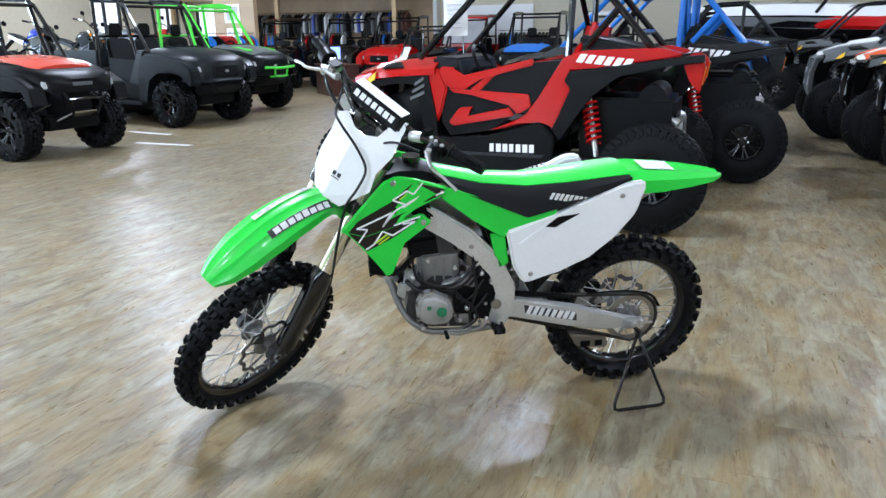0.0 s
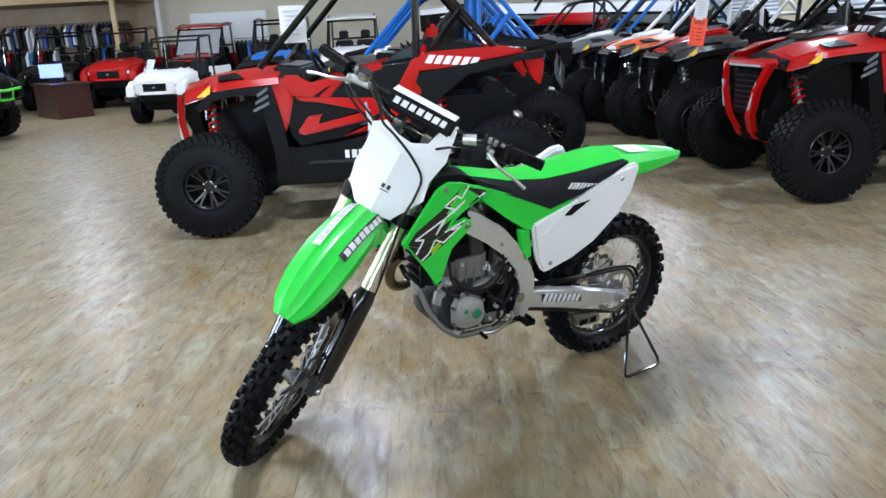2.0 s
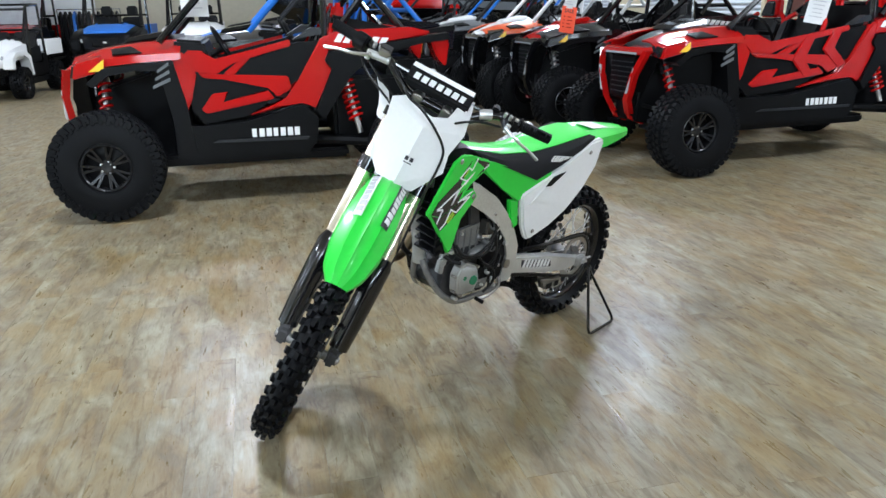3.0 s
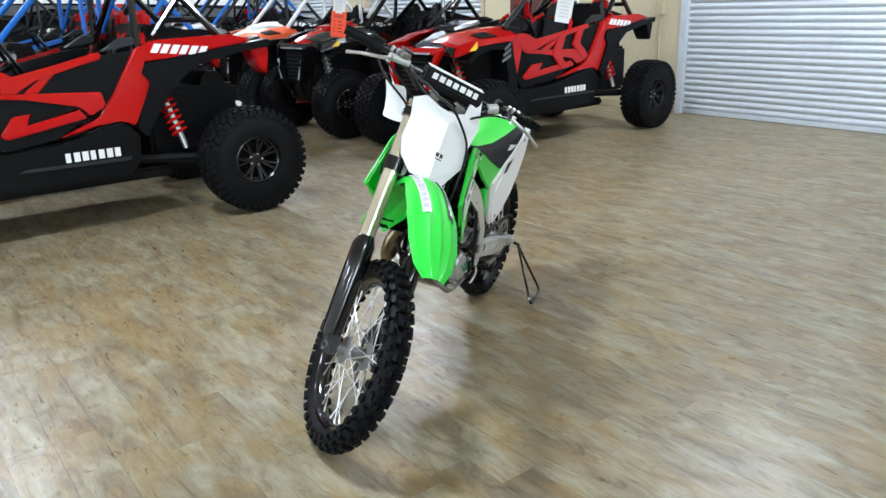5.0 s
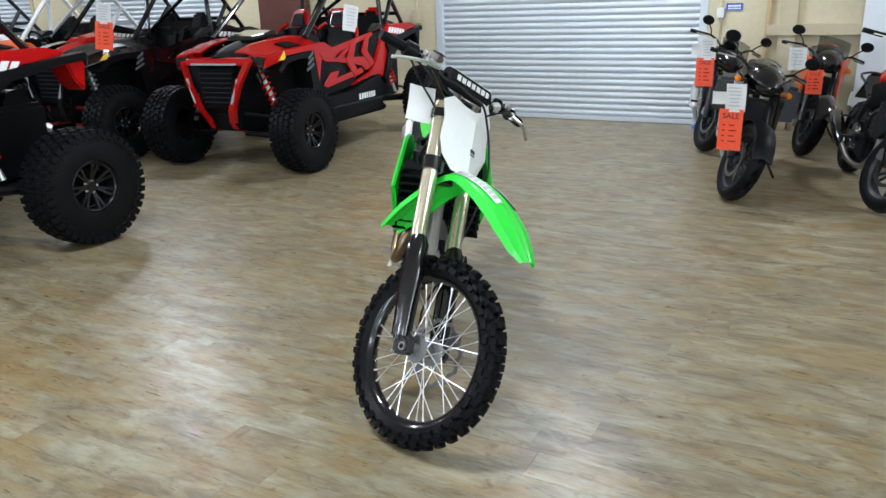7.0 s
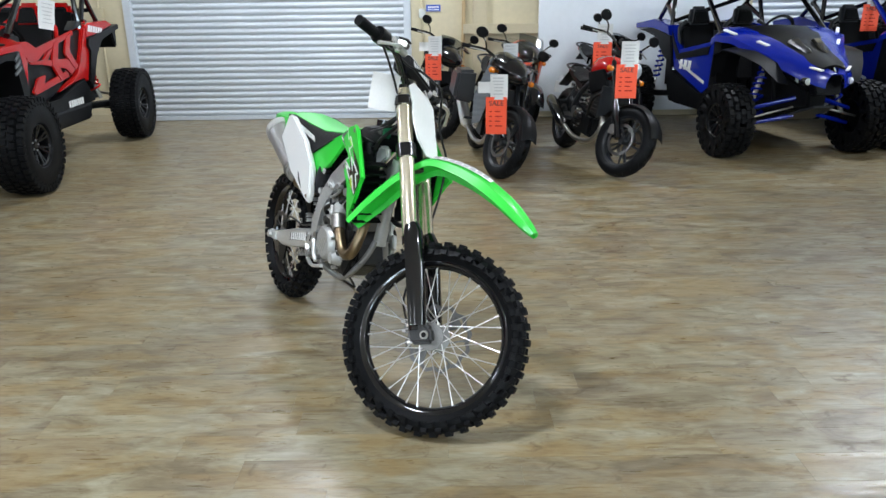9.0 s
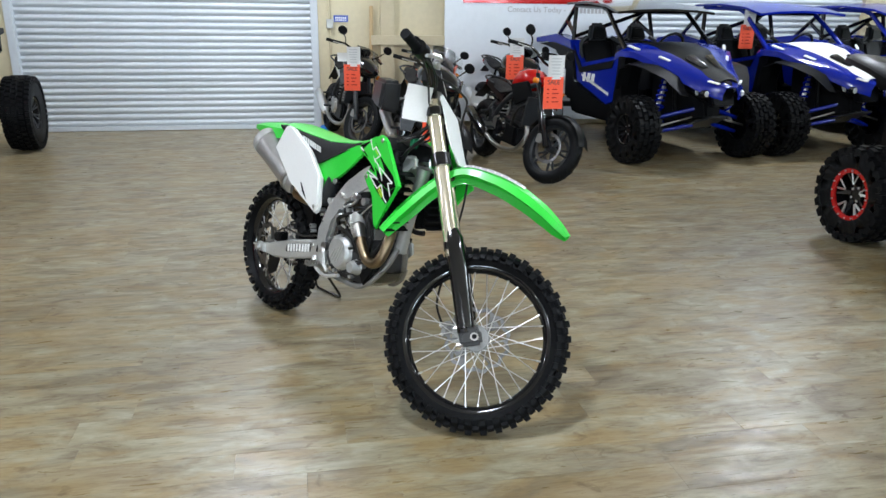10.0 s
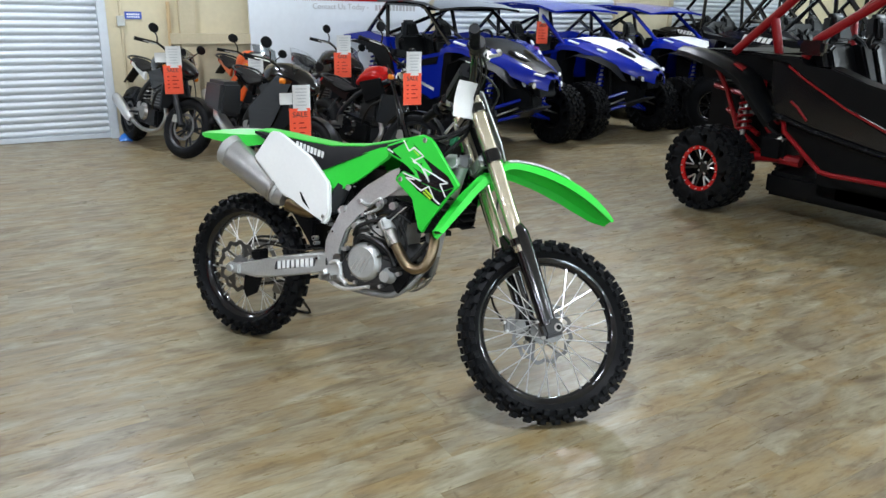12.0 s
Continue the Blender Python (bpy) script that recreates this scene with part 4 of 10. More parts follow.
AXLE_F, AXLE_R = Vector((1.476, 0, 0.323)), Vector((0, 0, 0.322))

bike = thing("dirt_bike", BIKE, "lime green and white motocross motorcycle leaning on a wire stand", "motorcycle")


def turned(ob):
    """Puts a straight-ahead part of the front end at the steered place."""
    ob.matrix_basis = TURNED @ ob.matrix_basis
    return ob


def dirt_wheel(name, axle, R, W, rim_r, n_knob, steer=False, hub_w=0.055, knob=0.016):
    """A spoked wheel with a black rim and a knobbly tyre."""
    hub = part(name, lathe([(0.0, -hub_w - 0.03), (0.018, -hub_w - 0.03), (0.018, -hub_w), (0.048, -hub_w), (0.050, -hub_w + 0.008), (0.026, -hub_w + 0.018), (0.024, hub_w - 0.018),
                            (0.050, hub_w - 0.008), (0.048, hub_w), (0.018, hub_w), (0.018, hub_w + 0.03), (0.0, hub_w + 0.03)], 28), CASTMID, bike, "spoked wheel with silver hub", smooth=True)
    hub.matrix_basis = Matrix.Translation(axle)
    if steer:
        turned(hub)
    h, base = W / 2, R - knob
    prof = []
    for k in range(13):
        a = radians(-118 + 236 * k / 12)
        prof.append((base - 0.055 * (W / 0.09) * 0.86 + 0.055 * (W / 0.09) * 0.86 * math.cos(a) * (1 if abs(a) < 1.57 else 1.0), h * 0.93 * math.sin(a)))
    prof = [(rim_r + 0.004, -h * 0.52)] + [p for p in prof if p[0] > rim_r + 0.012] + [(rim_r + 0.004, h * 0.52)]
    bm = lathe(prof, 72, close=True)
    # rows: place over the crown in degrees, half widths across and along, phase
    for j in range(n_knob):
        for deg, wa, wl, ph in ((-12, 0.0085, 0.23, 0.0), (12, 0.0085, 0.23, 0.0), (-42, 0.0085, 0.24, 0.5), (42, 0.0085, 0.24, 0.5), (-72, 0.0095, 0.26, 0.0), (72, 0.0095, 0.26, 0.0)):
            wa *= W / 0.09
            t = 2 * math.pi * (j + ph) / n_knob
            a = radians(deg)
            cr = 0.055 * (W / 0.09) * 0.86
            nrm = Vector((math.cos(a), math.sin(a)))
            tan = Vector((-math.sin(a), math.cos(a)))
            c = Vector((base - cr + cr * math.cos(a), h * 0.93 * math.sin(a)))
            hk = knob * (1.0 if abs(deg) < 60 else 0.85)
            da = 2 * math.pi / n_knob * wl
            v = []
            for up, s in ((-0.004, 1.0), (hk, 0.84)):
                for q in (-1, 1):
                    p = c + nrm * up + tan * wa * q * s
                    for w in (-1, 1):
                        tt = t + da * w * s
                        v.append(bm.verts.new((p.x * math.cos(tt), p.y, p.x * math.sin(tt))))
            for f in ((4, 5, 7, 6), (0, 4, 6, 2), (1, 3, 7, 5), (0, 1, 5, 4), (2, 6, 7, 3)):
                bm.faces.new([v[i] for i in f])
    part("tyre", knit(bm), RUBBER, hub, "knobbly black motocross tyre", smooth=True)
    bm = lathe([(rim_r - 0.016, -h * 0.30), (rim_r - 0.004, -h * 0.50), (rim_r + 0.012, -h * 0.56), (rim_r + 0.012, -h * 0.46), (rim_r - 0.010, 0), (rim_r + 0.012, h * 0.46), (rim_r + 0.012, h * 0.56), (rim_r - 0.004, h * 0.50), (rim_r - 0.016, h * 0.30), (rim_r - 0.022, 0)], 64, close=True)
    part("rim", bm, BLACKG, hub, "gloss black rim", smooth=True)
    kinds = []
    for s in (-1, 1):
        for lead in (-1, 1):
            a = lead * 0.78
            p0 = Vector((0.046 * math.cos(a), s * (hub_w - 0.004), 0.046 * math.sin(a)))
            p1 = Vector((rim_r - 0.018, s * 0.006, 0))
            kinds.append((p0, p1))
    made = []
    for p0, p1 in kinds:
        bm = tube([p0, p1], 0.0021, 5)
        tube([p1.lerp(p0, 0.07), p1 + (p1 - p0) * 0.004], 0.0036, 5, 1, bm)
        made.append(part("spoke", bm, STEEL, hub))
    for j in range(9):
        for k, o in enumerate(made):
            t = 360 * (j + k / 4) / 9
            if j == 0:
                o.matrix_basis = pose(0, 0, 0, 0, t, 0)
            else:
                again(o, hub, pose(0, 0, 0, 0, t, 0))
    return hub


def brake_disc(parent, y, r0, r1, waves, material):
    """A wavy rotor with slots."""
    bm = bmesh.new()
    n = waves * 8
    rows = []
    for j in range(n):
        t = 2 * math.pi * j / n
        w = 0.006 * math.cos(waves * t)
        rows.append([bm.verts.new(((r) * math.cos(t), yy, (r) * math.sin(t))) for r, yy in ((r1 + w, y - 0.002), (r1 + w, y + 0.002), (r0 + w, y + 0.002), (r0 + w, y - 0.002))])
    for j in range(n):
        a, b = rows[j], rows[(j + 1) % n]
        for i in range(4):
            bm.faces.new((a[i], a[(i + 1) % 4], b[(i + 1) % 4], b[i]))
    for j in range(6):
        t = 2 * math.pi * j / 6
        tube([(0.045 * math.cos(t), y, 0.045 * math.sin(t)), ((r0 + 0.006) * math.cos(t + 0.35), y, (r0 + 0.006) * math.sin(t + 0.35))], 0.004, 4, 1, bm)
    return part("brake_disc", knit(bm), material, parent, "wavy steel brake disc")


fw = dirt_wheel("front_wheel", AXLE_F, 0.346, 0.092, 0.266, 38, True, 0.046, 0.0145)
brake_disc(fw, 0.056, 0.106, 0.121, 12, DISC)
rw = dirt_wheel("rear_wheel", AXLE_R, 0.330, 0.122, 0.240, 32, False, 0.062, 0.017)
brake_disc(rw, -0.072, 0.094, 0.114, 12, DISC)
bm = lathe([(0.082, 0.066), (0.104, 0.066), (0.104, 0.073), (0.082, 0.073)], 50, close=True)
for j in range(50):
    t = 2 * math.pi * j / 50
    box(0.103 * math.cos(t) - 0.003, 0.103 * math.cos(t) + 0.003, 0.067, 0.072, 0.103 * math.sin(t) - 0.003, 0.103 * math.sin(t) + 0.003, 0, bm)
for j in range(6):
    t = 2 * math.pi * j / 6
    tube([(0.04 * math.cos(t), 0.0695, 0.04 * math.sin(t)), (0.086 * math.cos(t), 0.0695, 0.086 * math.sin(t))], 0.006, 5, 1, bm)
part("sprocket", bm, DULLSTEEL, rw, "steel rear sprocket")


def along(s, y=0.0, e=0.0):
    """A point on the fork: s along the leg from the axle, e forward of it."""
    return AXLE_F + HEAD_D * s + HEAD_E * (e - 0.037) + Vector((0, y, 0))


def at_axle(s, y=0.0, e=0.0):
    """A point round the axle, which leads the fork legs."""
    return along(s, y, e + 0.037)


# fork legs
for q in (-1, 1):
    leg = turned(part("fork_leg", tube([along(0.30, q * 0.100), along(0.36, q * 0.100), along(0.361, q * 0.100), along(0.62, q * 0.100), along(0.905, q * 0.100)], [0.0275, 0.029, 0.0285, 0.0285, 0.0285], 20), GOLD, bike, "pale gold upper fork tube", smooth=True))
    part("seal", tube([along(0.325, q * 0.100), along(0.352, q * 0.100)], 0.0315, 20), BLACKG, leg, smooth=True)
    part("slider", tube([along(0.02, q * 0.100), along(0.33, q * 0.100)], 0.023, 16), BLACKG, leg, smooth=True)
    part("cap", tube([along(0.905, q * 0.100), along(0.922, q * 0.100)], 0.020, 12), BLACKG, leg)
    # guard: a shell round the front of the slider
    rings = []
    for s, r in ((0.035, 0.036), (0.12, 0.039), (0.28, 0.041), (0.365, 0.040), (0.40, 0.026)):
        ring = []
        for k in range(11):
            a = radians(-112 + 224 * k / 10)
            ring.append(along(s, q * 0.100 + math.sin(a) * r, math.cos(a) * r * 1.05 + 0.004))
        rings.append(ring)
    part("fork_guard", thicken(loft(rings), 0.003), BLACKG, leg, "gloss black fork guard", smooth=True)
    lug = part("axle_lug", hull2([along(-0.030, q * 0.074, -0.020), at_axle(-0.030, q * 0.074, 0.026), at_axle(0.026, q * 0.074, 0.026), along(0.062, q * 0.074, 0.022), along(0.062, q * 0.074, -0.024)],
                                 [along(-0.026, q * 0.116, -0.016), at_axle(-0.026, q * 0.116, 0.022), at_axle(0.022, q * 0.116, 0.022), along(0.055, q * 0.116, 0.018), along(0.055, q * 0.116, -0.018)], 0.010), CASTDARK, leg, "cast aluminium axle lug")
    part("axle_end", tube([at_axle(0, q * 0.112), at_axle(0, q * 0.122)], 0.015, 14), DULLSTEEL, lug)
    part("axle_hole", tube([at_axle(0, q * 0.1215), at_axle(0, q * 0.1232)], 0.009, 12), BLACKP, lug)
    for dz in (-0.020, 0.040):
        part("pinch_bolt", tube([along(dz, q * 0.098, -0.030), along(dz, q * 0.098, -0.014)], 0.006, 8), STEEL, lug)
for s0, s1, e0, lab in ((0.643, 0.692, -0.075, "lower fork clamp"), (0.842, 0.874, -0.072, "upper fork clamp")):
    c = turned(part("fork_clamp", hull2([along(s0, -0.075, -0.04), along(s0, 0.075, -0.04), along(s0, 0.075, 0.02), along(s0, -0.075, 0.02)],
                                        [along(s1, -0.075, -0.04), along(s1, 0.075, -0.04), along(s1, 0.075, 0.02), along(s1, -0.075, 0.02)], 0.006), CAST if s0 < 0.7 else BLACKG, bike, lab))
    for q in (-1, 1):
        part("clamp_band", tube([along(s0, q * 0.100), along(s1, q * 0.100)], 0.037, 18), BLACKG, c, "black clamp band", smooth=True)
        part("clamp_bolt", tube([along((s0 + s1) / 2, q * 0.066, -0.045), along((s0 + s1) / 2, q * 0.066, -0.015)], 0.014, 8), STEEL, c)
part("steering_head", tube([HEAD_P + HEAD_D * 0.60, HEAD_P + HEAD_D * 0.80], 0.030, 16), BLACKP, bike, smooth=True)
# caliper and hose at the front disc
cal = turned(part("brake_caliper", hull2([at_axle(0.030, 0.060, -0.140), at_axle(0.030, 0.060, -0.092), at_axle(0.088, 0.060, -0.082), at_axle(0.088, 0.060, -0.122)], [at_axle(0.032, 0.092, -0.138), at_axle(0.030, 0.092, -0.094), at_axle(0.086, 0.092, -0.084), at_axle(0.086, 0.092, -0.120)], 0.008), CASTMID, bike, "grey front brake caliper"))
part("caliper_bracket", hull2([at_axle(0.005, 0.072, -0.100), at_axle(0.005, 0.072, -0.040), at_axle(0.060, 0.072, -0.030), at_axle(0.070, 0.072, -0.085)], [at_axle(0.005, 0.082, -0.100), at_axle(0.005, 0.082, -0.040), at_axle(0.060, 0.082, -0.030), at_axle(0.070, 0.082, -0.085)], 0.003), CAST, cal)
for dz in (0.040, 0.074):
    part("caliper_pin", tube([at_axle(dz, 0.050, -0.130), at_axle(dz, 0.098, -0.130)], 0.006, 8), STEEL, cal)
part("piston_cap", tube([at_axle(0.060, 0.090, -0.110), at_axle(0.060, 0.096, -0.110)], 0.013, 12), DULLSTEEL, cal)


def ahead(u, v, e):
    """A point off the steering head: u across, v along the fork, e ahead."""
    return HEAD_P + HEAD_D * v + HEAD_E * e + Vector((0, u, 0))


turned(part("brake_hose", tube([along(0.08, 0.085, -0.09), along(0.17, 0.10, -0.10), along(0.30, 0.122, -0.05), along(0.42, 0.128, 0.00), ahead(0.122, 0.55, 0.055), ahead(0.114, 0.67, 0.086), ahead(0.116, 0.743, 0.077), ahead(0.105, 0.81, 0.070), ahead(0.050, 0.858, 0.094), ahead(-0.020, 0.895, 0.122), ahead(-0.075, 0.911, 0.109), ahead(-0.115, 0.942, 0.074), ahead(-0.150, 0.960, 0.035), ahead(-0.185, 0.985, 0.010)], 0.0045, 8, 5), HOSE, bike))

# handlebar
bar_pts = [(0.955, -0.41, 1.205), (1.005, -0.22, 1.215), (1.035, -0.10, 1.150), (1.040, 0, 1.148), (1.035, 0.10, 1.150), (1.005, 0.22, 1.215), (0.955, 0.41, 1.205)]
bar = turned(part("handlebar", tube(bar_pts, 0.0145, 10, 4), BLACKG, bike, "black handlebar", smooth=True))
bar.matrix_basis = TURNED @ Matrix.Translation((-0.016, 0, 0.002))
part("crossbar", tube([(1.012, -0.185, 1.205), (1.012, 0.185, 1.205)], 0.008, 8), BLACKG, bar)
HEX = [(0.981, 1.170), (1.037, 1.170), (1.054, 1.203), (1.033, 1.240), (0.986, 1.240), (0.972, 1.205)]
pad = part("bar_pad", hull2([(x, -0.118, z) for x, z in HEX], [(x, 0.118, z) for x, z in HEX], 0.007), SEATBLK, bar, "black foam crossbar pad")
word_bars(pad, 7, 0.200, 0.022, pose(1.0455, 0, 1.2205, -30, 0, 90), WHITE, "pad_lettering", 0.12, 11)
part("pad_strip", box(0.994, 1.030, -0.114, 0.114, 1.2402, 1.2425), WHITE, pad, "white strip")
for q in (-1, 1):
    a, b = Vector((1.005, q * 0.22, 1.215)), Vector((0.952, q * 0.418, 1.205))
    bm = tube([a.lerp(b, 0.40), a.lerp(b, 0.42), a.lerp(b, 0.44), a.lerp(b, 0.97), a.lerp(b, 1.0)], [0.026, 0.027, 0.0185, 0.0175, 0.019], 14)
    for k in range(12):
        f = 0.48 + k * 0.04
        tube([a.lerp(b, f), a.lerp(b, f + 0.02)], 0.0192, 12, 1, bm)
    part("grip", knit(bm), RUBBER, bar, "ribbed black rubber grip")
    perch = part("lever_perch", tube([(1.001, q * 0.236, 1.2142), (0.994, q * 0.262, 1.2130)], 0.021, 14), BLACKG, bar, "black clamp with steel bolts")
    part("perch_arm", tube([(0.999, q * 0.248, 1.212), (1.030, q * 0.250, 1.208), (1.046, q * 0.262, 1.204)], [0.015, 0.012, 0.011], 10, 3), DARKGREY, perch)
    for dy in (0.238, 0.258):
        part("perch_bolt", tube([(1.012, q * dy, 1.222), (1.016, q * dy, 1.240)], 0.0065, 8), STEEL, perch)
    part("lever_pivot", tube([(1.046, q * 0.262, 1.190), (1.046, q * 0.262, 1.220)], 0.009, 10), STEEL, perch)
    part("lever", tube([(1.045, q * 0.255, 1.205), (1.075, q * 0.31, 1.195), (1.062, q * 0.36, 1.178), (1.048, q * 0.405, 1.156)], [0.011, 0.008, 0.0075, 0.007, 0.0085], 8, 4, flat=0.7), STEEL, perch, "polished lever with ball end", smooth=True)
    part("clamp_block", box(1.015, 1.065, q * 0.055 - 0.018, q * 0.055 + 0.018, 1.105, 1.168, 0.006), DULLSTEEL, bar)
mc = part("master_cylinder", tube([(1.040, -0.190, 1.216), (1.040, -0.265, 1.208)], 0.0135, 12), CAST, bar, "cast brake master cylinder")
part("fluid_reservoir", hull2([(1.056, -0.196, 1.222), (1.056, -0.236, 1.220), (1.014, -0.236, 1.222), (1.014, -0.196, 1.224)], [(1.055, -0.198, 1.250), (1.055, -0.234, 1.248), (1.016, -0.234, 1.250), (1.016, -0.198, 1.252)], 0.006), DULLSTEEL, mc, "grey fluid reservoir")
part("reservoir_lid", box(1.015, 1.056, -0.236, -0.196, 1.2505, 1.2555, 0.002), CASTDARK, mc)
part("bar_clamp_ring", tube([(1.020, 0.158, 1.192), (1.010, 0.198, 1.208)], 0.0185, 12), ALU, bar, "bright cable adjuster")
part("switch_box", box(0.988, 1.030, 0.268, 0.296, 1.192, 1.232, 0.006), BLACKP, bar)
part("switch_button", tube([(1.012, 0.282, 1.232), (1.013, 0.282, 1.238)], 0.007, 10), STEEL, bar)
part("throttle_housing", tube([(0.998, -0.285, 1.212), (0.985, -0.325, 1.210)], 0.030, 14), BLACKP, bar, smooth=True)
part("kill_switch", box(0.975, 1.015, 0.19, 0.215, 1.195, 1.238, 0.005), BLACKP, bar)
for q, pts in ((1, [(1.05, 0.24, 1.21), (1.07, 0.15, 1.19), (1.045, 0.06, 1.10), (1.02, 0.05, 1.02), (0.97, 0.07, 0.95)]), (-1, [(0.99, -0.30, 1.19), (1.02, -0.24, 1.14), (1.03, -0.12, 1.08), (1.03, -0.06, 1.0), (0.95, -0.06, 0.93)]), (-1, [(0.985, -0.30, 1.20), (1.04, -0.22, 1.17), (1.04, -0.10, 1.10), (1.04, -0.045, 1.0), (0.95, -0.05, 0.95)]), (1, [(1.0, 0.20, 1.20), (1.04, 0.12, 1.14), (1.06, 0.08, 1.06), (1.0, 0.07, 0.98)])):
    turned(part("control_cable", tube(pts, 0.0042, 6, 5), HOSE, bike))

# number plate: a folded shield with two raised horns
# corners: across, along the fork, ahead of it
PL = {"ra": (-0.130, 0.893, 0.030), "rb": (-0.088, 0.918, 0.036), "na": (-0.030, 0.896, 0.052), "nb": (0.022, 0.892, 0.056), "nc": (0.070, 0.914, 0.044), "ha": (0.092, 0.996, 0.016), "hb": (0.128, 1.004, 0.010), "lf": (0.147, 0.886, 0.030),
      "la": (0.129, 0.805, 0.040), "lb": (0.140, 0.742, 0.040), "lc": (0.072, 0.638, 0.058), "rf": (-0.061, 0.640, 0.060), "re": (-0.109, 0.690, 0.046), "rd": (-0.124, 0.750, 0.038), "rc": (-0.119, 0.830, 0.036), "k": (0.010, 0.845, 0.076), "kb": (0.006, 0.634, 0.084)}
bm = bmesh.new()
vv = {k: bm.verts.new(HEAD_P + HEAD_D * v + HEAD_E * e + Vector((0, u, 0))) for k, (u, v, e) in PL.items()}
for f in ("ra rb k", "rb na k", "na nb k", "nb nc k", "nc lf k", "nc ha hb lf", "lf la k", "la lb kb k", "lb lc kb", "ra k rc", "rc k kb rd", "rd kb rf re"):
    bm.faces.new([vv[k] for k in f.split()])
bmesh.ops.recalc_face_normals(bm, faces=bm.faces[:])
bmesh.ops.solidify(bm, geom=bm.faces[:], thickness=0.005)
plate = turned(part("number_plate", bm, WHITE, bike, "white faceted number plate", smooth=False))
bm = bmesh.new()
for u0, u1, v0, v1 in ((0.002, 0.013, 0.726, 0.740), (0.020, 0.031, 0.726, 0.740), (0.002, 0.031, 0.717, 0.720)):
    sheet([HEAD_P + HEAD_D * v + HEAD_E * (0.0815 + 0.0345 * (0.73 - v) - 0.29 * (u - 0.006)) + Vector((0, u, 0)) for u, v in ((u0, v0), (u1, v0), (u1, v1), (u0, v1))], 0.004, 0, bm)
part("plate_mark", bm, INK, plate, "small black emblem bars")

# front fender
path = [(0.990, 0.598, 0.050), (1.045, 0.715, 0.070), (1.120, 0.835, 0.066), (1.210, 0.920, 0.066), (1.330, 0.932, 0.082), (1.450, 0.913, 0.089), (1.560, 0.872, 0.084), (1.636, 0.828, 0.066), (1.680, 0.797, 0.036)]
sx = smooth_path([(x, 0, z) for x, z, w in path], 3)
ws = np.interp(np.linspace(0, 1, len(sx)), np.linspace(0, 1, len(path)), [w for x, z, w in path])
rings = []
for i, p in enumerate(sx):
    d = (sx[min(i + 1, len(sx) - 1)] - sx[max(i - 1, 0)]).normalized()
    up = Vector((-d.z, 0, d.x))
    w = ws[i]
    k = min(1, max(0.25, w / 0.1))
    rings.append([p + Vector((0, f * w, 0)) + up * hgt * k for f, hgt in ((-1, -0.058), (-0.94, -0.022), (-0.62, -0.008), (-0.46, 0.006), (-0.16, 0.004), (0, 0.012), (0.16, 0.004), (0.46, 0.006), (0.62, -0.008), (0.94, -0.022), (1, -0.058))])
fender = turned(part("front_fender", thicken(loft(rings), 0.004), LIME, bike, "lime green front fender", smooth=True))


def on_fender(s, f, lift):
    """A point of the fender's outer skin: s along it from 0 to 1, f across it from -1 to 1."""
    k = min(len(rings) - 2, int(s * (len(rings) - 1)))
    fr = s * (len(rings) - 1) - k
    cols = (-1, -0.94, -0.62, -0.46, -0.16, 0, 0.16, 0.46, 0.62, 0.94, 1)
    c = max(i for i in range(10) if cols[i] <= f)
    g = (f - cols[c]) / (cols[c + 1] - cols[c])
    a, b = rings[k][c].lerp(rings[k][c + 1], g), rings[k + 1][c].lerp(rings[k + 1][c + 1], g)
    d = rings[min(k + 1, len(rings) - 1)][5] - rings[k][5]
    up = Vector((-d.z, 0, d.x)).normalized()
    return a.lerp(b, fr) + up * lift + Vector((0, 1 if f > 0 else -1, 0)) * lift * 0.6


for q in (-1, 1):
    def sticker_at(a, c, lift):
        """a along the sticker from 0 to 1, c across it from -1 to 1."""
        s0 = 0.385 + 0.26 * a
        y = 0.047 - 0.004 * a + 0.013 * c
        return on_fender(s0, q * min(0.96, y / float(np.interp(s0 * 8, range(9), [w for x, z, w in path]))), lift)

    st = part("fender_sticker", thicken(loft([[sticker_at(a, c, 0.0045) for c in np.linspace(-1, 1, 7)] for a in np.linspace(0, 1, 15)]), 0.001), INK if q > 0 else WHITE, fender, "black and white dealer sticker")
    bm = bmesh.new()
    for k in range(8):
        loft([[sticker_at(a, c, 0.0062) for c in (-0.68 + 0.12 * (k % 3), 0, 0.74)] for a in np.linspace(0.05 + k * 0.113, 0.05 + k * 0.113 + 0.088, 3)], False, bm)
    part("sticker_lettering", thicken(bm, 0.001), WHITE if q > 0 else GREYINK, st)


# ---- bodywork ----
def flare(x):
    """How far the side panels stand out from the middle."""
    return 0.128 + max(0.0, x - 0.80) * 0.20


def side_panel(name, xz, q, material, t=0.006, off=0.0, w=0.002, label="", parent=None):
    a = [(x, q * (flare(x) + off), z) for x, z in xz]
    b = [(x, q * (flare(x) + off - t), z) for x, z in xz]
    return part(name, bevel(hull2(a, b), w, 3), material, parent or bike, label)


def stripe(p0, p1, w, q, off, bm):
    """A thin printed line on a side panel."""
    a, b = Vector(p0), Vector(p1)
    d = (b - a).normalized()
    n = Vector((-d.y, d.x)) * w / 2
    c = [a + n, a - n, b - n, b + n]
    hull2([(v.x, q * (flare(v.x) + off), v.y) for v in c], [(v.x, q * (flare(v.x) + off - 0.002), v.y) for v in c], 0, bm)


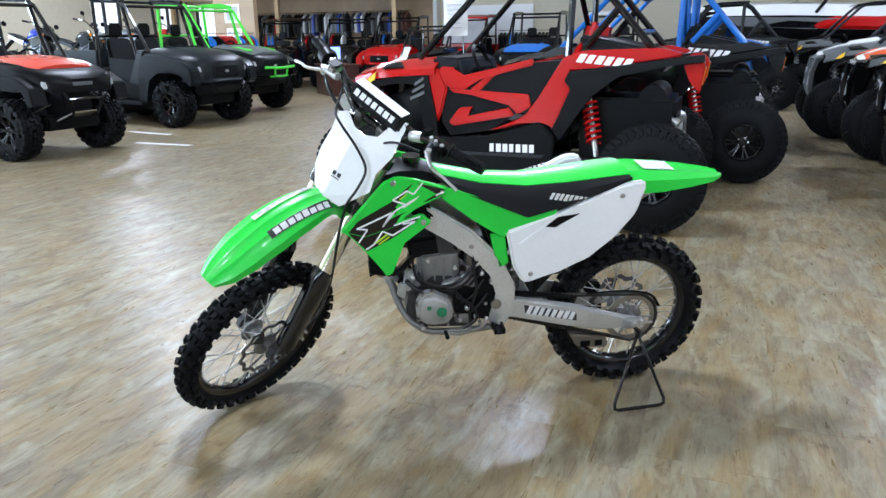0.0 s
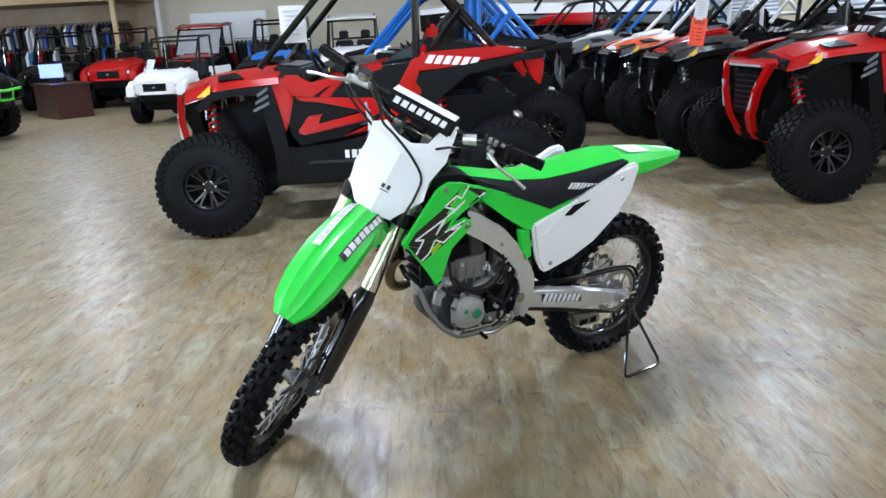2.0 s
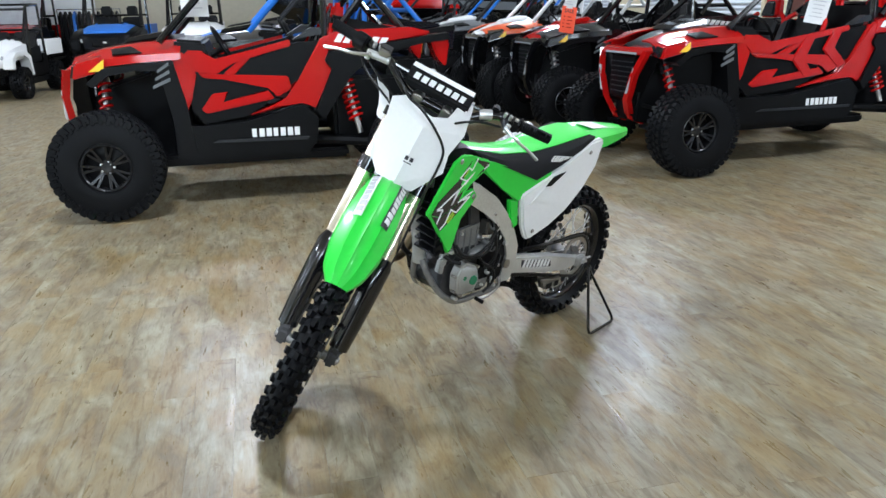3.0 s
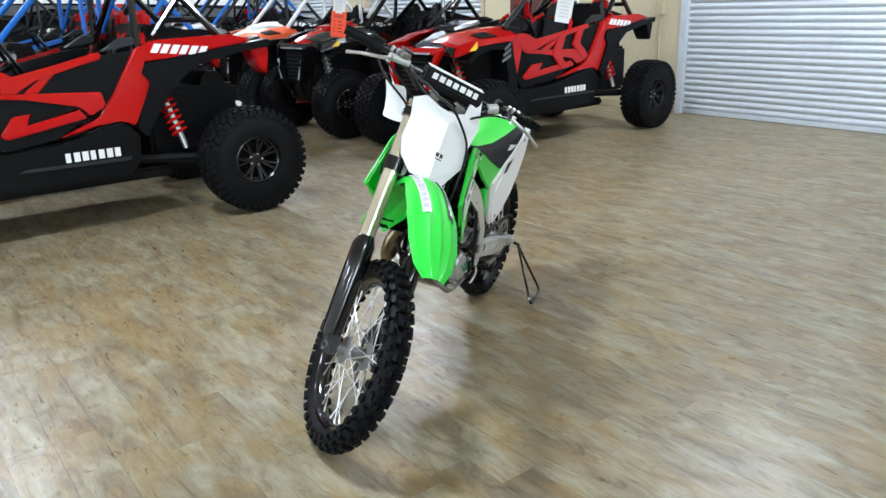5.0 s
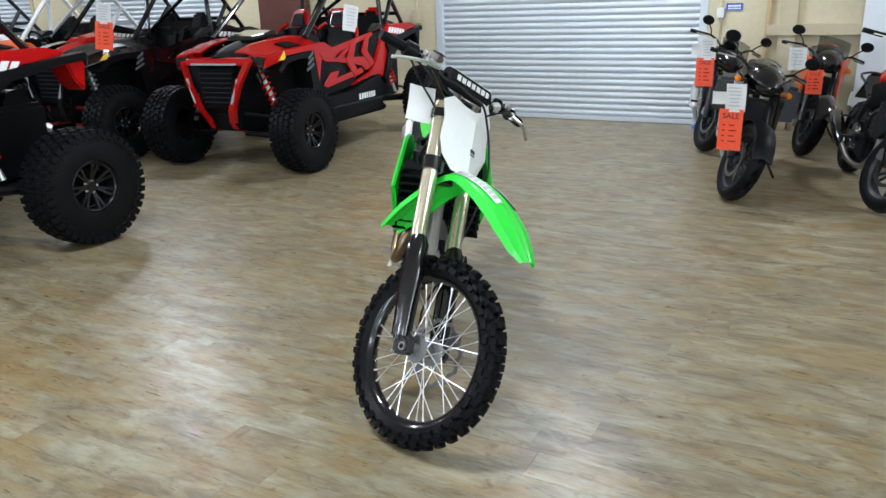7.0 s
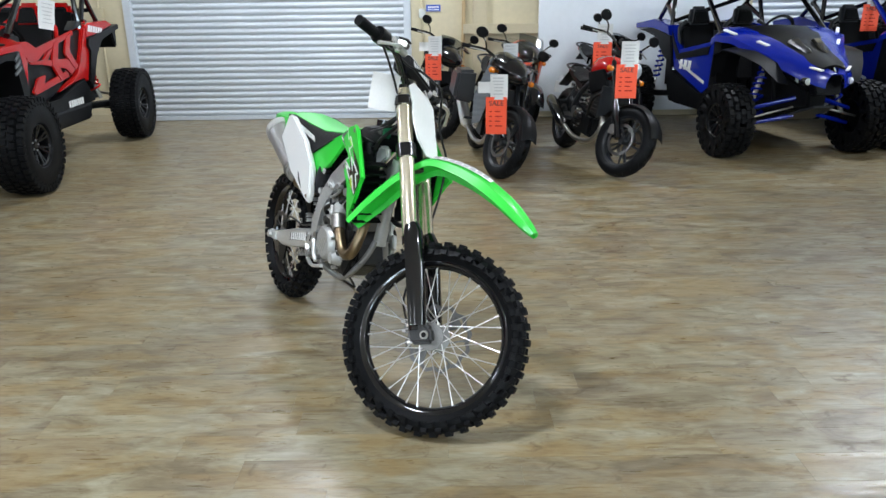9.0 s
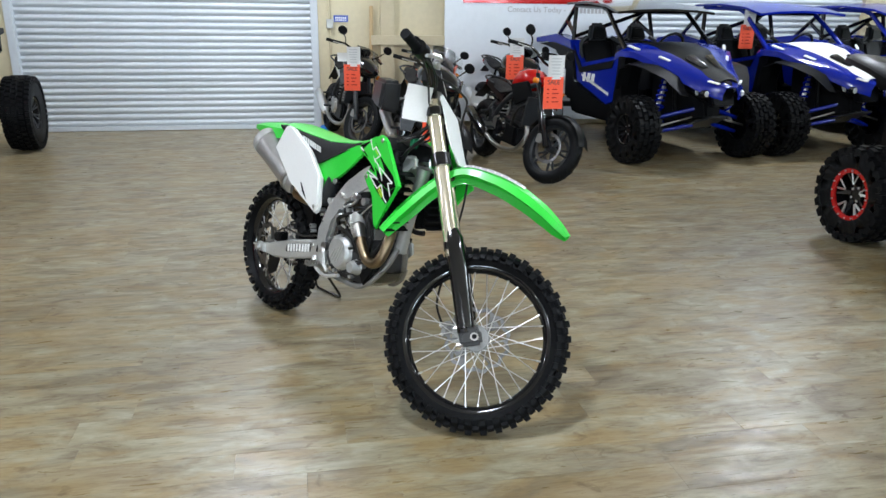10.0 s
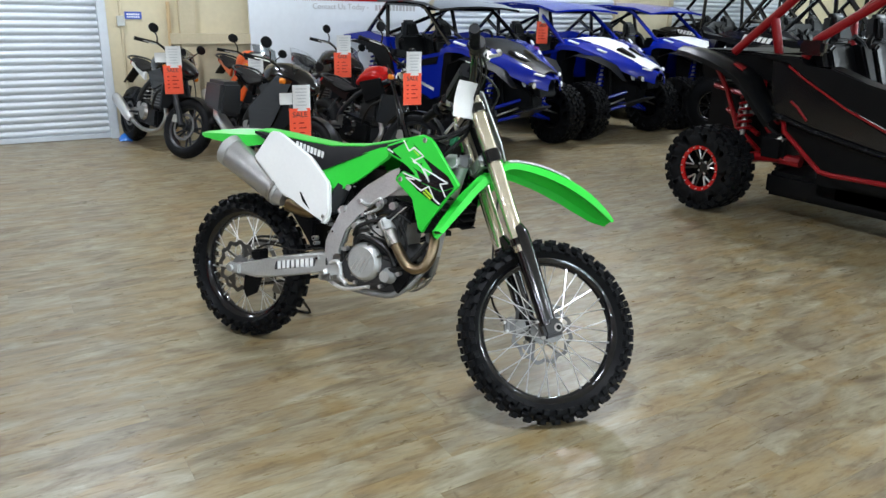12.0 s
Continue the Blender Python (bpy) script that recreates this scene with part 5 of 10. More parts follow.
BLACKS = [[(1.104, 0.812), (1.072, 0.848), (0.956, 0.904), (0.923, 0.932), (0.878, 0.964), (0.772, 0.929), (0.772, 0.915), (0.818, 0.892), (0.874, 0.880), (0.923, 0.852), (0.951, 0.812), (1.05, 0.79)],
          [(1.104, 0.809), (1.05, 0.787), (0.951, 0.809), (0.936, 0.815), (0.855, 0.838), (0.878, 0.820), (0.936, 0.780), (0.970, 0.764), (1.043, 0.735)]]
LINES = [[(1.071, 0.771), (1.040, 0.815), (1.076, 0.822), (0.956, 0.865), (0.988, 0.818), (0.943, 0.871), (0.858, 0.913), (0.917, 0.878)],
         [(0.848, 0.960), (0.880, 0.922), (0.903, 0.937), (0.952, 0.909), (0.909, 0.889)],
         [(0.824, 0.946), (0.850, 0.912), (0.820, 0.903), (0.774, 0.920)],
         [(1.047, 0.742), (1.019, 0.757), (0.989, 0.801), (0.954, 0.781), (0.874, 0.822), (0.918, 0.818)],
         [(0.950, 0.817), (0.856, 0.838)]]
for q in (-1, 1):
    sh = side_panel("radiator_shroud", [(0.985, 0.974), (0.937, 0.990), (0.875, 0.973), (0.762, 0.934), (0.760, 0.908), (0.815, 0.885), (0.872, 0.873), (0.915, 0.846), (0.932, 0.820), (0.850, 0.846), (0.812, 0.806), (0.845, 0.788), (0.917, 0.748), (0.948, 0.635), (0.975, 0.620), (1.04, 0.730), (1.09, 0.786), (1.130, 0.818)], q, LIME, 0.016, 0.004, 0.006, "lime green radiator shroud")
    for n, xz in enumerate(BLACKS):
        side_panel("graphic", xz, q, BLACKG, 0.003, 0.0065 + n * 0.0002, 0, "black graphic with white lines", sh)
    for line in LINES:
        bm = bmesh.new()
        for a, b in zip(line, line[1:]):
            stripe(a, b, 0.0055, q, 0.0085, bm)
        part("graphic_line", bm, WHITE, sh, "white zigzag outline")
    for a, b, w in (((1.012, 0.762), (0.972, 0.788), 0.007), ((1.003, 0.755), (0.965, 0.778), 0.006), ((0.930, 0.908), (0.902, 0.926), 0.004), ((0.818, 0.915), (0.790, 0.929), 0.004)):
        bm = bmesh.new()
        stripe(a, b, w, q, 0.0087, bm)
        part("graphic_accent", bm, NEON, sh, "yellow-green flash")
    for x, z in ((0.785, 0.918), (0.845, 0.812), (0.950, 0.968)):
        bo = part("panel_bolt", lathe([(0.0, 0.004), (0.007, 0.004), (0.011, 0.0), (0.0, 0.0)], 12), DULLSTEEL, sh)
        bo.matrix_basis = pose(x, q * (flare(x) + 0.0045), z, 0, 0, 0 if q > 0 else 180)
    side_panel("side_cover", [(0.80, 0.935), (0.735, 0.922), (0.63, 0.882), (0.465, 0.812), (0.36, 0.855), (0.36, 0.79), (0.45, 0.742), (0.56, 0.728), (0.66, 0.798), (0.775, 0.885)], q, LIME, 0.016, -0.004, 0.006, "lime green side cover")
    if q > 0:
        pz = [(0.545, 0.755), (0.35, 0.815), (0.13, 0.912), (0.045, 0.925), (0.035, 0.905), (0.062, 0.80), (0.13, 0.71), (0.23, 0.625), (0.34, 0.582), (0.455, 0.540), (0.475, 0.545), (0.512, 0.610)]
    else:
        pz = [(0.523, 0.765), (0.424, 0.861), (0.262, 0.944), (0.208, 0.946), (0.122, 0.828), (0.285, 0.686), (0.340, 0.674), (0.399, 0.655), (0.500, 0.594), (0.516, 0.600), (0.534, 0.640)]
    edge = 0.006 if q > 0 else 0.030
    depth, drop = (0.030, 0.0) if q > 0 else (0.030, 0.012)
    wp = part("rear_side_panel", bevel(hull2([(x, q * (flare(x) + edge), z) for x, z in pz], [(x, q * (flare(x) + edge - depth), z - drop) for x, z in pz]), 0.009, 3), WHITE, bike, "white rear side panel")
    if q > 0:
        side_panel("air_slot", [(0.402, 0.768), (0.360, 0.803), (0.280, 0.812), (0.368, 0.764)], q, BLACKP, 0.003, 0.0085, 0, "", wp)
        for x, z in ((0.125, 0.872), (0.445, 0.580)):
            bo = part("panel_bolt", lathe([(0.0, 0.004), (0.007, 0.004), (0.010, 0.0), (0.0, 0.0)], 12), DULLSTEEL, wp)
            bo.matrix_basis = pose(x, q * (flare(x) + 0.0065), z)
        side_panel("panel_step", [(0.500, 0.705), (0.405, 0.775), (0.425, 0.745), (0.430, 0.715)], q, WHITE, 0.006, 0.010, 0.002, "", wp)
    else:
        side_panel("air_slot", [(0.392, 0.703), (0.383, 0.708), (0.400, 0.672), (0.437, 0.643)], q, BLACKP, 0.003, 0.032, 0, "", wp)
        bo = part("panel_bolt", lathe([(0.0, 0.004), (0.006, 0.004), (0.009, 0.0), (0.0, 0.0)], 12), DULLSTEEL, wp)
        bo.matrix_basis = pose(0.507, q * (flare(0.5) + 0.031), 0.622, 0, 0, 180)
        # air box cheek, shock reservoir and subframe bolts in the gap before the frame
        part("knee_cover", bevel(hull2([(x, -0.114, z) for x, z in ((0.455, 0.775), (0.590, 0.800), (0.628, 0.775), (0.522, 0.742), (0.505, 0.655), (0.470, 0.645))], [(x, -0.096, z) for x, z in ((0.455, 0.775), (0.590, 0.800), (0.628, 0.775), (0.522, 0.742), (0.505, 0.655), (0.470, 0.645))]), 0.005), LIME, bike, "lime green cheek below the seat")
        part("reservoir", tube([(0.560, -0.098, 0.762), (0.558, -0.098, 0.757), (0.548, -0.098, 0.735), (0.507, -0.098, 0.650), (0.496, -0.098, 0.628)], [0.012, 0.030, 0.032, 0.032, 0.012], 16), DARKGREY, bike, "black shock reservoir", smooth=True)
        for x, z, r in ((0.603, 0.752, 0.014), (0.500, 0.606, 0.009), (0.512, 0.588, 0.007), (0.440, 0.520, 0.010), (0.448, 0.500, 0.008), (0.462, 0.438, 0.010), (0.534, 0.562, 0.008)):
            bo = part("frame_bolt", tube([(x, -0.095, z), (x, -0.121, z)], r, 12), BLACKG if r > 0.012 else STEEL, bike)
            part("bolt_hole", tube([(x, -0.1205, z), (x, -0.1225, z)], r * 0.5, 8), STEEL if r > 0.012 else BLACKP, bo)
        part("frame_rail", bevel(hull2([(x, -0.060, z) for x, z in ((0.690, 0.742), (0.756, 0.774), (0.857, 0.770), (0.862, 0.748), (0.772, 0.742), (0.725, 0.722))], [(x, -0.098, z) for x, z in ((0.690, 0.742), (0.756, 0.774), (0.857, 0.770), (0.862, 0.748), (0.772, 0.742), (0.725, 0.722))]), 0.006), ALU, bike, "brushed lower frame rail")
        part("hanger_bracket", tube([(0.652, -0.112, 0.701), (0.690, -0.118, 0.690), (0.725, -0.118, 0.708), (0.745, -0.114, 0.722), (0.760, -0.110, 0.705), (0.738, -0.112, 0.680), (0.700, -0.115, 0.662), (0.674, -0.112, 0.650)], 0.0065, 8, 3), CAST, bike, "cast engine hanger", smooth=True)
        for x, z in ((0.652, 0.701), (0.674, 0.650), (0.742, 0.700), (0.760, 0.714)):
            part("hanger_bolt", tube([(x, -0.100, z), (x, -0.126, z)], 0.010, 10), STEEL, bike)
        for p in ([(0.717, -0.100, 0.660), (0.735, -0.108, 0.640), (0.761, -0.112, 0.622)], [(0.859, -0.100, 0.705), (0.815, -0.112, 0.660), (0.780, -0.115, 0.622)]):
            part("pipe_spring", tube(p, 0.0030, 6, 3), STEEL, bike)
        for p in ([(0.70, -0.085, 0.640), (0.76, -0.100, 0.668), (0.83, -0.100, 0.672), (0.88, -0.088, 0.640)], [(0.80, -0.090, 0.690), (0.84, -0.098, 0.625), (0.87, -0.095, 0.560), (0.85, -0.090, 0.480)], [(0.77, -0.090, 0.560), (0.80, -0.100, 0.500), (0.80, -0.096, 0.430)]):
            part("breather_hose", tube(p, 0.0065, 8, 4), HOSE, bike, smooth=True)

# seat: a black saddle with a lime top strip
st = [(0.80, 0.965, 0.955, 0.060, 0.085), (0.74, 0.952, 0.920, 0.064, 0.118), (0.63, 0.926, 0.876, 0.070, 0.130), (0.47, 0.912, 0.806, 0.082, 0.134), (0.32, 0.922, 0.845, 0.092, 0.134), (0.18, 0.936, 0.895, 0.096, 0.132), (0.09, 0.942, 0.925, 0.094, 0.118)]
rings = [[(x, -wb, zb), (x, -(wt + wb) / 2 - 0.012, zb + (zt - zb) * 0.55), (x, -wt, zt - 0.008), (x, -wt * 0.5, zt + 0.002), (x, 0, zt + 0.004), (x, wt * 0.5, zt + 0.002), (x, wt, zt - 0.008), (x, (wt + wb) / 2 + 0.012, zb + (zt - zb) * 0.55), (x, wb, zb)] for x, zt, zb, wt, wb in st]
seat = part("seat", loft(rings, True), SEATBLK, bike, "black gripper seat with lime green top", smooth=True)
rings = [[(x, -wt * 0.96, zt - 0.004), (x, -wt * 0.5, zt + 0.006), (x, 0, zt + 0.008), (x, wt * 0.5, zt + 0.006), (x, wt * 0.96, zt - 0.004)] for x, zt, zb, wt, wb in st[:]]
part("seat_top", thicken(loft(rings), 0.004), LIME, seat, "lime green seat top")
word_bars(seat, 8, 0.145, 0.028, pose(0.325, 0.134, 0.872, -18, 0, 0) @ pose(0, 0, 0, 0, 12, 180), WHITE, "seat_lettering", 0.05, 31)
word_bars(seat, 8, 0.145, 0.028, pose(0.40, -0.133, 0.882, 18, 0, 0) @ pose(0, 0, 0, 0, 14, 0), WHITE, "seat_lettering", 0.05, 32)

# rear fender
rings = []
for x, z, w, drop in ((0.16, 0.938, 0.105, 0.05), (0.05, 0.940, 0.108, 0.075), (-0.05, 0.934, 0.098, 0.070), (-0.16, 0.922, 0.082, 0.050), (-0.26, 0.908, 0.060, 0.028), (-0.305, 0.900, 0.030, 0.012)):
    rings.append([(x, -w, z - drop), (x, -w * 0.98, z - drop * 0.35), (x, -w * 0.62, z), (x, -w * 0.3, z - 0.006), (x, 0, z - 0.004), (x, w * 0.3, z - 0.006), (x, w * 0.62, z), (x, w * 0.98, z - drop * 0.35), (x, w, z - drop)])
rf = part("rear_fender", thicken(loft(rings), 0.005), LIME, bike, "lime green rear fender", smooth=True)
part("fender_label", sheet([(0.02, -0.045, 0.942), (-0.10, -0.04, 0.932), (-0.10, 0.05, 0.932), (0.02, 0.055, 0.942)], 0.002), PAPER, rf, "pale printed label")
part("inner_fender", hull2([(0.30, -0.09, 0.60), (0.30, 0.09, 0.60), (0.42, 0.09, 0.45), (0.42, -0.09, 0.45)], [(0.05, -0.085, 0.90), (0.05, 0.085, 0.90), (0.40, 0.085, 0.86), (0.40, -0.085, 0.86)], 0.01), BLACKP, bike)
part("tank_cover", loft([[(x, -w, z0), (x, -w * 0.8, z1 - 0.01), (x, -w * 0.3, z1), (x, w * 0.3, z1), (x, w * 0.8, z1 - 0.01), (x, w, z0)] for x, w, z0, z1 in ((0.76, 0.070, 0.93, 0.958), (0.84, 0.085, 0.92, 0.985), (0.92, 0.095, 0.90, 0.990), (0.99, 0.080, 0.90, 0.965))], True), BLACKP, bike, "black tank cover", smooth=True)
part("fuel_cap", tube([(0.87, 0, 0.985), (0.87, 0, 1.010)], 0.032, 16), BLACKG, bike)
part("air_box", hull2([(0.36, -0.095, 0.56), (0.36, 0.095, 0.56), (0.58, 0.085, 0.62), (0.58, -0.085, 0.62)], [(0.36, -0.10, 0.86), (0.36, 0.10, 0.86), (0.66, 0.085, 0.84), (0.66, -0.085, 0.84)], 0.015), BLACKP, bike)
for q in (-1, 1):
    part("subframe_tube", tube([(0.60, q * 0.095, 0.62), (0.45, q * 0.10, 0.70), (0.15, q * 0.085, 0.87)], 0.012, 8), ALU, bike, smooth=True)
    if q > 0:
        part("knee_guard", slab([(0.545, 0.73), (0.60, 0.74), (0.565, 0.60), (0.525, 0.62)], q * 0.095, q * 0.118, 0.005), LIME, bike)

# frame
SPAR = [(1.045, 0.925), (1.00, 0.925), (0.90, 0.885), (0.79, 0.843), (0.665, 0.760), (0.556, 0.645), (0.494, 0.525), (0.492, 0.44), (0.515, 0.375), (0.565, 0.335), (0.602, 0.40), (0.556, 0.490), (0.585, 0.580), (0.648, 0.655), (0.735, 0.722), (0.85, 0.785), (1.00, 0.865), (1.05, 0.880)]
for q in (-1, 1):
    fr = part("frame_spar", hull2([(x, q * (0.082 if x < 0.8 else 0.082 - (x - 0.8) * 0.16), z) for x, z in SPAR], [(x, q * (0.118 if x < 0.8 else 0.118 - (x - 0.8) * 0.22), z) for x, z in SPAR], 0.010), ALU, bike, "brushed aluminium perimeter frame")
    part("pivot_bolt", tube([(0.566, q * 0.105, 0.455), (0.566, q * 0.124, 0.455)], 0.020, 14), DULLSTEEL, fr, smooth=True)
    part("engine_bracket", hull2([(0.74, q * 0.07, 0.74), (0.80, q * 0.07, 0.78), (0.78, q * 0.07, 0.66), (0.72, q * 0.07, 0.66)], [(0.74, q * 0.085, 0.74), (0.80, q * 0.085, 0.78), (0.78, q * 0.085, 0.66), (0.72, q * 0.085, 0.66)], 0.004), CASTDARK, fr)
    part("cradle_tube", tube([(0.955, q * 0.020, 0.535), (0.930, q * 0.045, 0.46), (0.897, q * 0.072, 0.40), (0.855, q * 0.085, 0.362), (0.80, q * 0.092, 0.338), (0.66, q * 0.092, 0.335), (0.55, q * 0.095, 0.345)], 0.0125, 10, 3), CASTMID, bike, "silver cradle tube", smooth=True)
    # footpeg with teeth
    bm = box(0.547, 0.587, min(q * 0.14, q * 0.200), max(q * 0.14, q * 0.200), 0.372, 0.377)
    for k in range(5):
        for x in (0.548, 0.581):
            y = q * (0.146 + k * 0.012)
            box(x - 0.003, x + 0.005, y - 0.003, y + 0.003, 0.374, 0.392, 0, bm)
    tube([(0.567, q * 0.10, 0.355), (0.567, q * 0.15, 0.372)], 0.012, 8, 1, bm)
    part("footpeg", knit(bm), DULLSTEEL if q < 0 else BLACKP, bike, "toothed metal footpeg")
part("downtube", tube([(1.03, 0, 0.88), (0.965, 0, 0.62), (0.945, 0, 0.52)], [0.028, 0.024, 0.028], 12), CAST, bike, smooth=True)

for q in (-1, 1):
    rad = part("radiator", hull2([(0.945, q * 0.055, 0.615), (1.000, q * 0.055, 0.63), (1.000, q * 0.155, 0.63), (0.945, q * 0.155, 0.615)], [(0.935, q * 0.055, 0.885), (0.985, q * 0.055, 0.90), (0.985, q * 0.165, 0.90), (0.935, q * 0.165, 0.885)], 0.005), BLACKP, bike, "black radiator behind louvres")
    for k in range(8):
        z = 0.64 + k * 0.031
        part("louvre", hull2([(1.008, q * 0.05, z), (1.035, q * 0.05, z - 0.012), (1.037, q * 0.17, z - 0.012), (1.010, q * 0.17, z)], [(1.008, q * 0.05, z + 0.004), (1.035, q * 0.05, z - 0.008), (1.037, q * 0.17, z - 0.008), (1.010, q * 0.17, z + 0.004)]), BLACKP, rad)
    part("louvre_frame", hull2([(0.98, q * 0.158, 0.62), (1.035, q * 0.162, 0.64), (1.05, q * 0.172, 0.88), (0.98, q * 0.170, 0.88)], [(0.98, q * 0.150, 0.62), (1.035, q * 0.154, 0.64), (1.05, q * 0.164, 0.88), (0.98, q * 0.162, 0.88)]), BLACKP, rad)
part("coolant_hose", tube([(0.965, -0.10, 0.58), (0.93, -0.11, 0.52), (0.86, -0.12, 0.46), (0.80, -0.125, 0.44)], 0.011, 8, 4), HOSE, bike)
part("coolant_hose", tube([(0.965, 0.10, 0.60), (0.92, 0.08, 0.60), (0.87, 0.05, 0.64)], 0.011, 8, 4), HOSE, bike)

# engine
eng = part("crankcase", loft([[(x, y * w, z) for x, z in ((0.58, 0.40), (0.60, 0.50), (0.68, 0.56), (0.80, 0.57), (0.89, 0.50), (0.90, 0.42), (0.84, 0.355), (0.66, 0.345))] for y, w in ((-1, 0.088), (-0.6, 0.105), (0.6, 0.105), (1, 0.080))], True), CASTDARK, bike, "cast engine case")
cyl = part("cylinder", hull2([(0.700, -0.072, 0.540), (0.840, -0.072, 0.535), (0.840, 0.078, 0.535), (0.700, 0.078, 0.540)], [(0.705, -0.070, 0.665), (0.850, -0.070, 0.655), (0.850, 0.078, 0.655), (0.705, 0.078, 0.665)], 0.010), CASTMID, bike, "grey engine cylinder")
for k in range(4):
    for q in (-1, 1):
        part("cylinder_rib", box(0.722 + k * 0.034, 0.729 + k * 0.034, q * 0.080 - 0.004, q * 0.080 + 0.004, 0.550, 0.645, 0.002), CASTMID, cyl)
part("cylinder_head", hull2([(0.705, -0.080, 0.655), (0.885, -0.080, 0.640), (0.885, 0.080, 0.640), (0.705, 0.080, 0.655)], [(0.725, -0.075, 0.735), (0.895, -0.075, 0.715), (0.895, 0.075, 0.715), (0.725, 0.075, 0.735)], 0.012), BLACKP, bike, "black cylinder head cover")
COVER = [(0.871, 0.478), (0.850, 0.522), (0.809, 0.530), (0.735, 0.491), (0.716, 0.417), (0.743, 0.377), (0.818, 0.374), (0.865, 0.405)]
cov = part("ignition_cover", hull2([(x, 0.090, z) for x, z in COVER], [(0.795 + (x - 0.795) * 0.86, 0.126, 0.450 + (z - 0.450) * 0.86) for x, z in COVER], 0.008), CAST, bike, "cast left engine cover with green cap")
part("cover_face", hull2([(0.795 + (x - 0.795) * 0.70, 0.1265, 0.450 + (z - 0.450) * 0.70) for x, z in COVER], [(0.795 + (x - 0.795) * 0.62, 0.131, 0.450 + (z - 0.450) * 0.62) for x, z in COVER]), CAST, cov)
sl = part("green_cap", lathe([(0.0, 0.006), (0.018, 0.006), (0.020, 0.0), (0.0, 0.0)], 20), GREENGEL, cov, "green cap")
sl.matrix_basis = pose(0.773, 0.1312, 0.443)
sl = again(sl, cov, pose(0.820, 0.1305, 0.462) @ Matrix.Scale(0.45, 4))
for x, z in COVER:
    part("cover_bolt", tube([(0.795 + (x - 0.795) * 0.92, 0.10, 0.450 + (z - 0.450) * 0.92), (0.795 + (x - 0.795) * 0.92, 0.124, 0.450 + (z - 0.450) * 0.92)], 0.006, 8), DULLSTEEL, cov)
part("front_mount", hull2([(0.86, 0.06, 0.60), (0.90, 0.06, 0.60), (0.915, 0.06, 0.52), (0.88, 0.06, 0.50)], [(0.865, 0.085, 0.595), (0.895, 0.085, 0.595), (0.91, 0.085, 0.525), (0.885, 0.085, 0.51)], 0.006), CAST, bike, "silver engine mount")
part("sprocket_cover", hull2([(0.545, 0.07, 0.49), (0.65, 0.07, 0.50), (0.66, 0.07, 0.385), (0.56, 0.07, 0.37)], [(0.555, 0.112, 0.48), (0.64, 0.112, 0.49), (0.65, 0.112, 0.395), (0.57, 0.112, 0.38)], 0.010), BLACKP, bike)
part("chain_cover", slab([(0.715, 0.53), (0.665, 0.565), (0.60, 0.60), (0.565, 0.60), (0.56, 0.50), (0.60, 0.43), (0.65, 0.385), (0.715, 0.40)], 0.085, 0.1085, 0.004), BLACKP, bike, "black chain cover")
part("intake_boot", hull2([(0.57, -0.05, 0.58), (0.57, 0.06, 0.58), (0.57, 0.06, 0.70), (0.57, -0.05, 0.70)], [(0.69, -0.04, 0.60), (0.69, 0.05, 0.60), (0.69, 0.05, 0.69), (0.69, -0.04, 0.69)], 0.01), BLACKP, bike, "black rubber intake boot")
part("starter_motor", tube([(0.768, 0.092, 0.530), (0.755, 0.092, 0.533), (0.675, 0.092, 0.550), (0.655, 0.092, 0.554)], [0.014, 0.021, 0.021, 0.013], 16), CASTMID, bike, smooth=True)
part("oil_line", tube([(0.72, 0.12, 0.50), (0.66, 0.128, 0.46), (0.64, 0.125, 0.40), (0.69, 0.12, 0.36)], 0.006, 6, 4), HOSE, bike)
for pts in ([(0.88, 0.09, 0.66), (0.86, 0.105, 0.57), (0.79, 0.118, 0.535), (0.70, 0.12, 0.54), (0.62, 0.10, 0.62)], [(0.74, 0.10, 0.53), (0.68, 0.12, 0.47), (0.66, 0.12, 0.38)], [(0.64, 0.10, 0.68), (0.63, 0.115, 0.60), (0.67, 0.118, 0.54)], [(0.69, 0.09, 0.70), (0.62, 0.10, 0.56), (0.60, 0.10, 0.42)]):
    part("wiring", tube(pts, 0.005, 6, 4), HOSE, bike)
for pts, r in (([(0.86, 0.10, 0.60), (0.83, 0.118, 0.56), (0.76, 0.122, 0.545), (0.70, 0.120, 0.57), (0.64, 0.112, 0.64)], 0.0065), ([(0.70, 0.118, 0.47), (0.66, 0.126, 0.50), (0.62, 0.120, 0.56)], 0.005), ([(0.66, 0.112, 0.66), (0.655, 0.120, 0.60), (0.645, 0.124, 0.53), (0.66, 0.124, 0.46)], 0.0055), ([(0.60, 0.112, 0.50), (0.625, 0.122, 0.47), (0.66, 0.124, 0.43)], 0.005), ([(0.90, 0.085, 0.56), (0.875, 0.105, 0.54), (0.845, 0.120, 0.53)], 0.008)):
    part("hose", tube(pts, r, 8, 4), HOSE, bike)
for x, y, z, r, m in ((0.690, 0.118, 0.575, 0.013, CASTMID), (0.645, 0.114, 0.625, 0.011, STEEL), (0.625, 0.116, 0.585, 0.009, STEEL), (0.675, 0.122, 0.445, 0.010, CAST), (0.640, 0.118, 0.405, 0.009, STEEL), (0.700, 0.120, 0.395, 0.007, STEEL), (0.605, 0.112, 0.455, 0.008, DULLSTEEL), (0.875, 0.098, 0.575, 0.010, STEEL), (0.668, 0.110, 0.690, 0.012, DULLSTEEL)):
    part("fitting", tube([(x, y - 0.03, z), (x, y, z), (x, y + 0.004, z)], [r, r, r * 0.6], 10), m, bike)
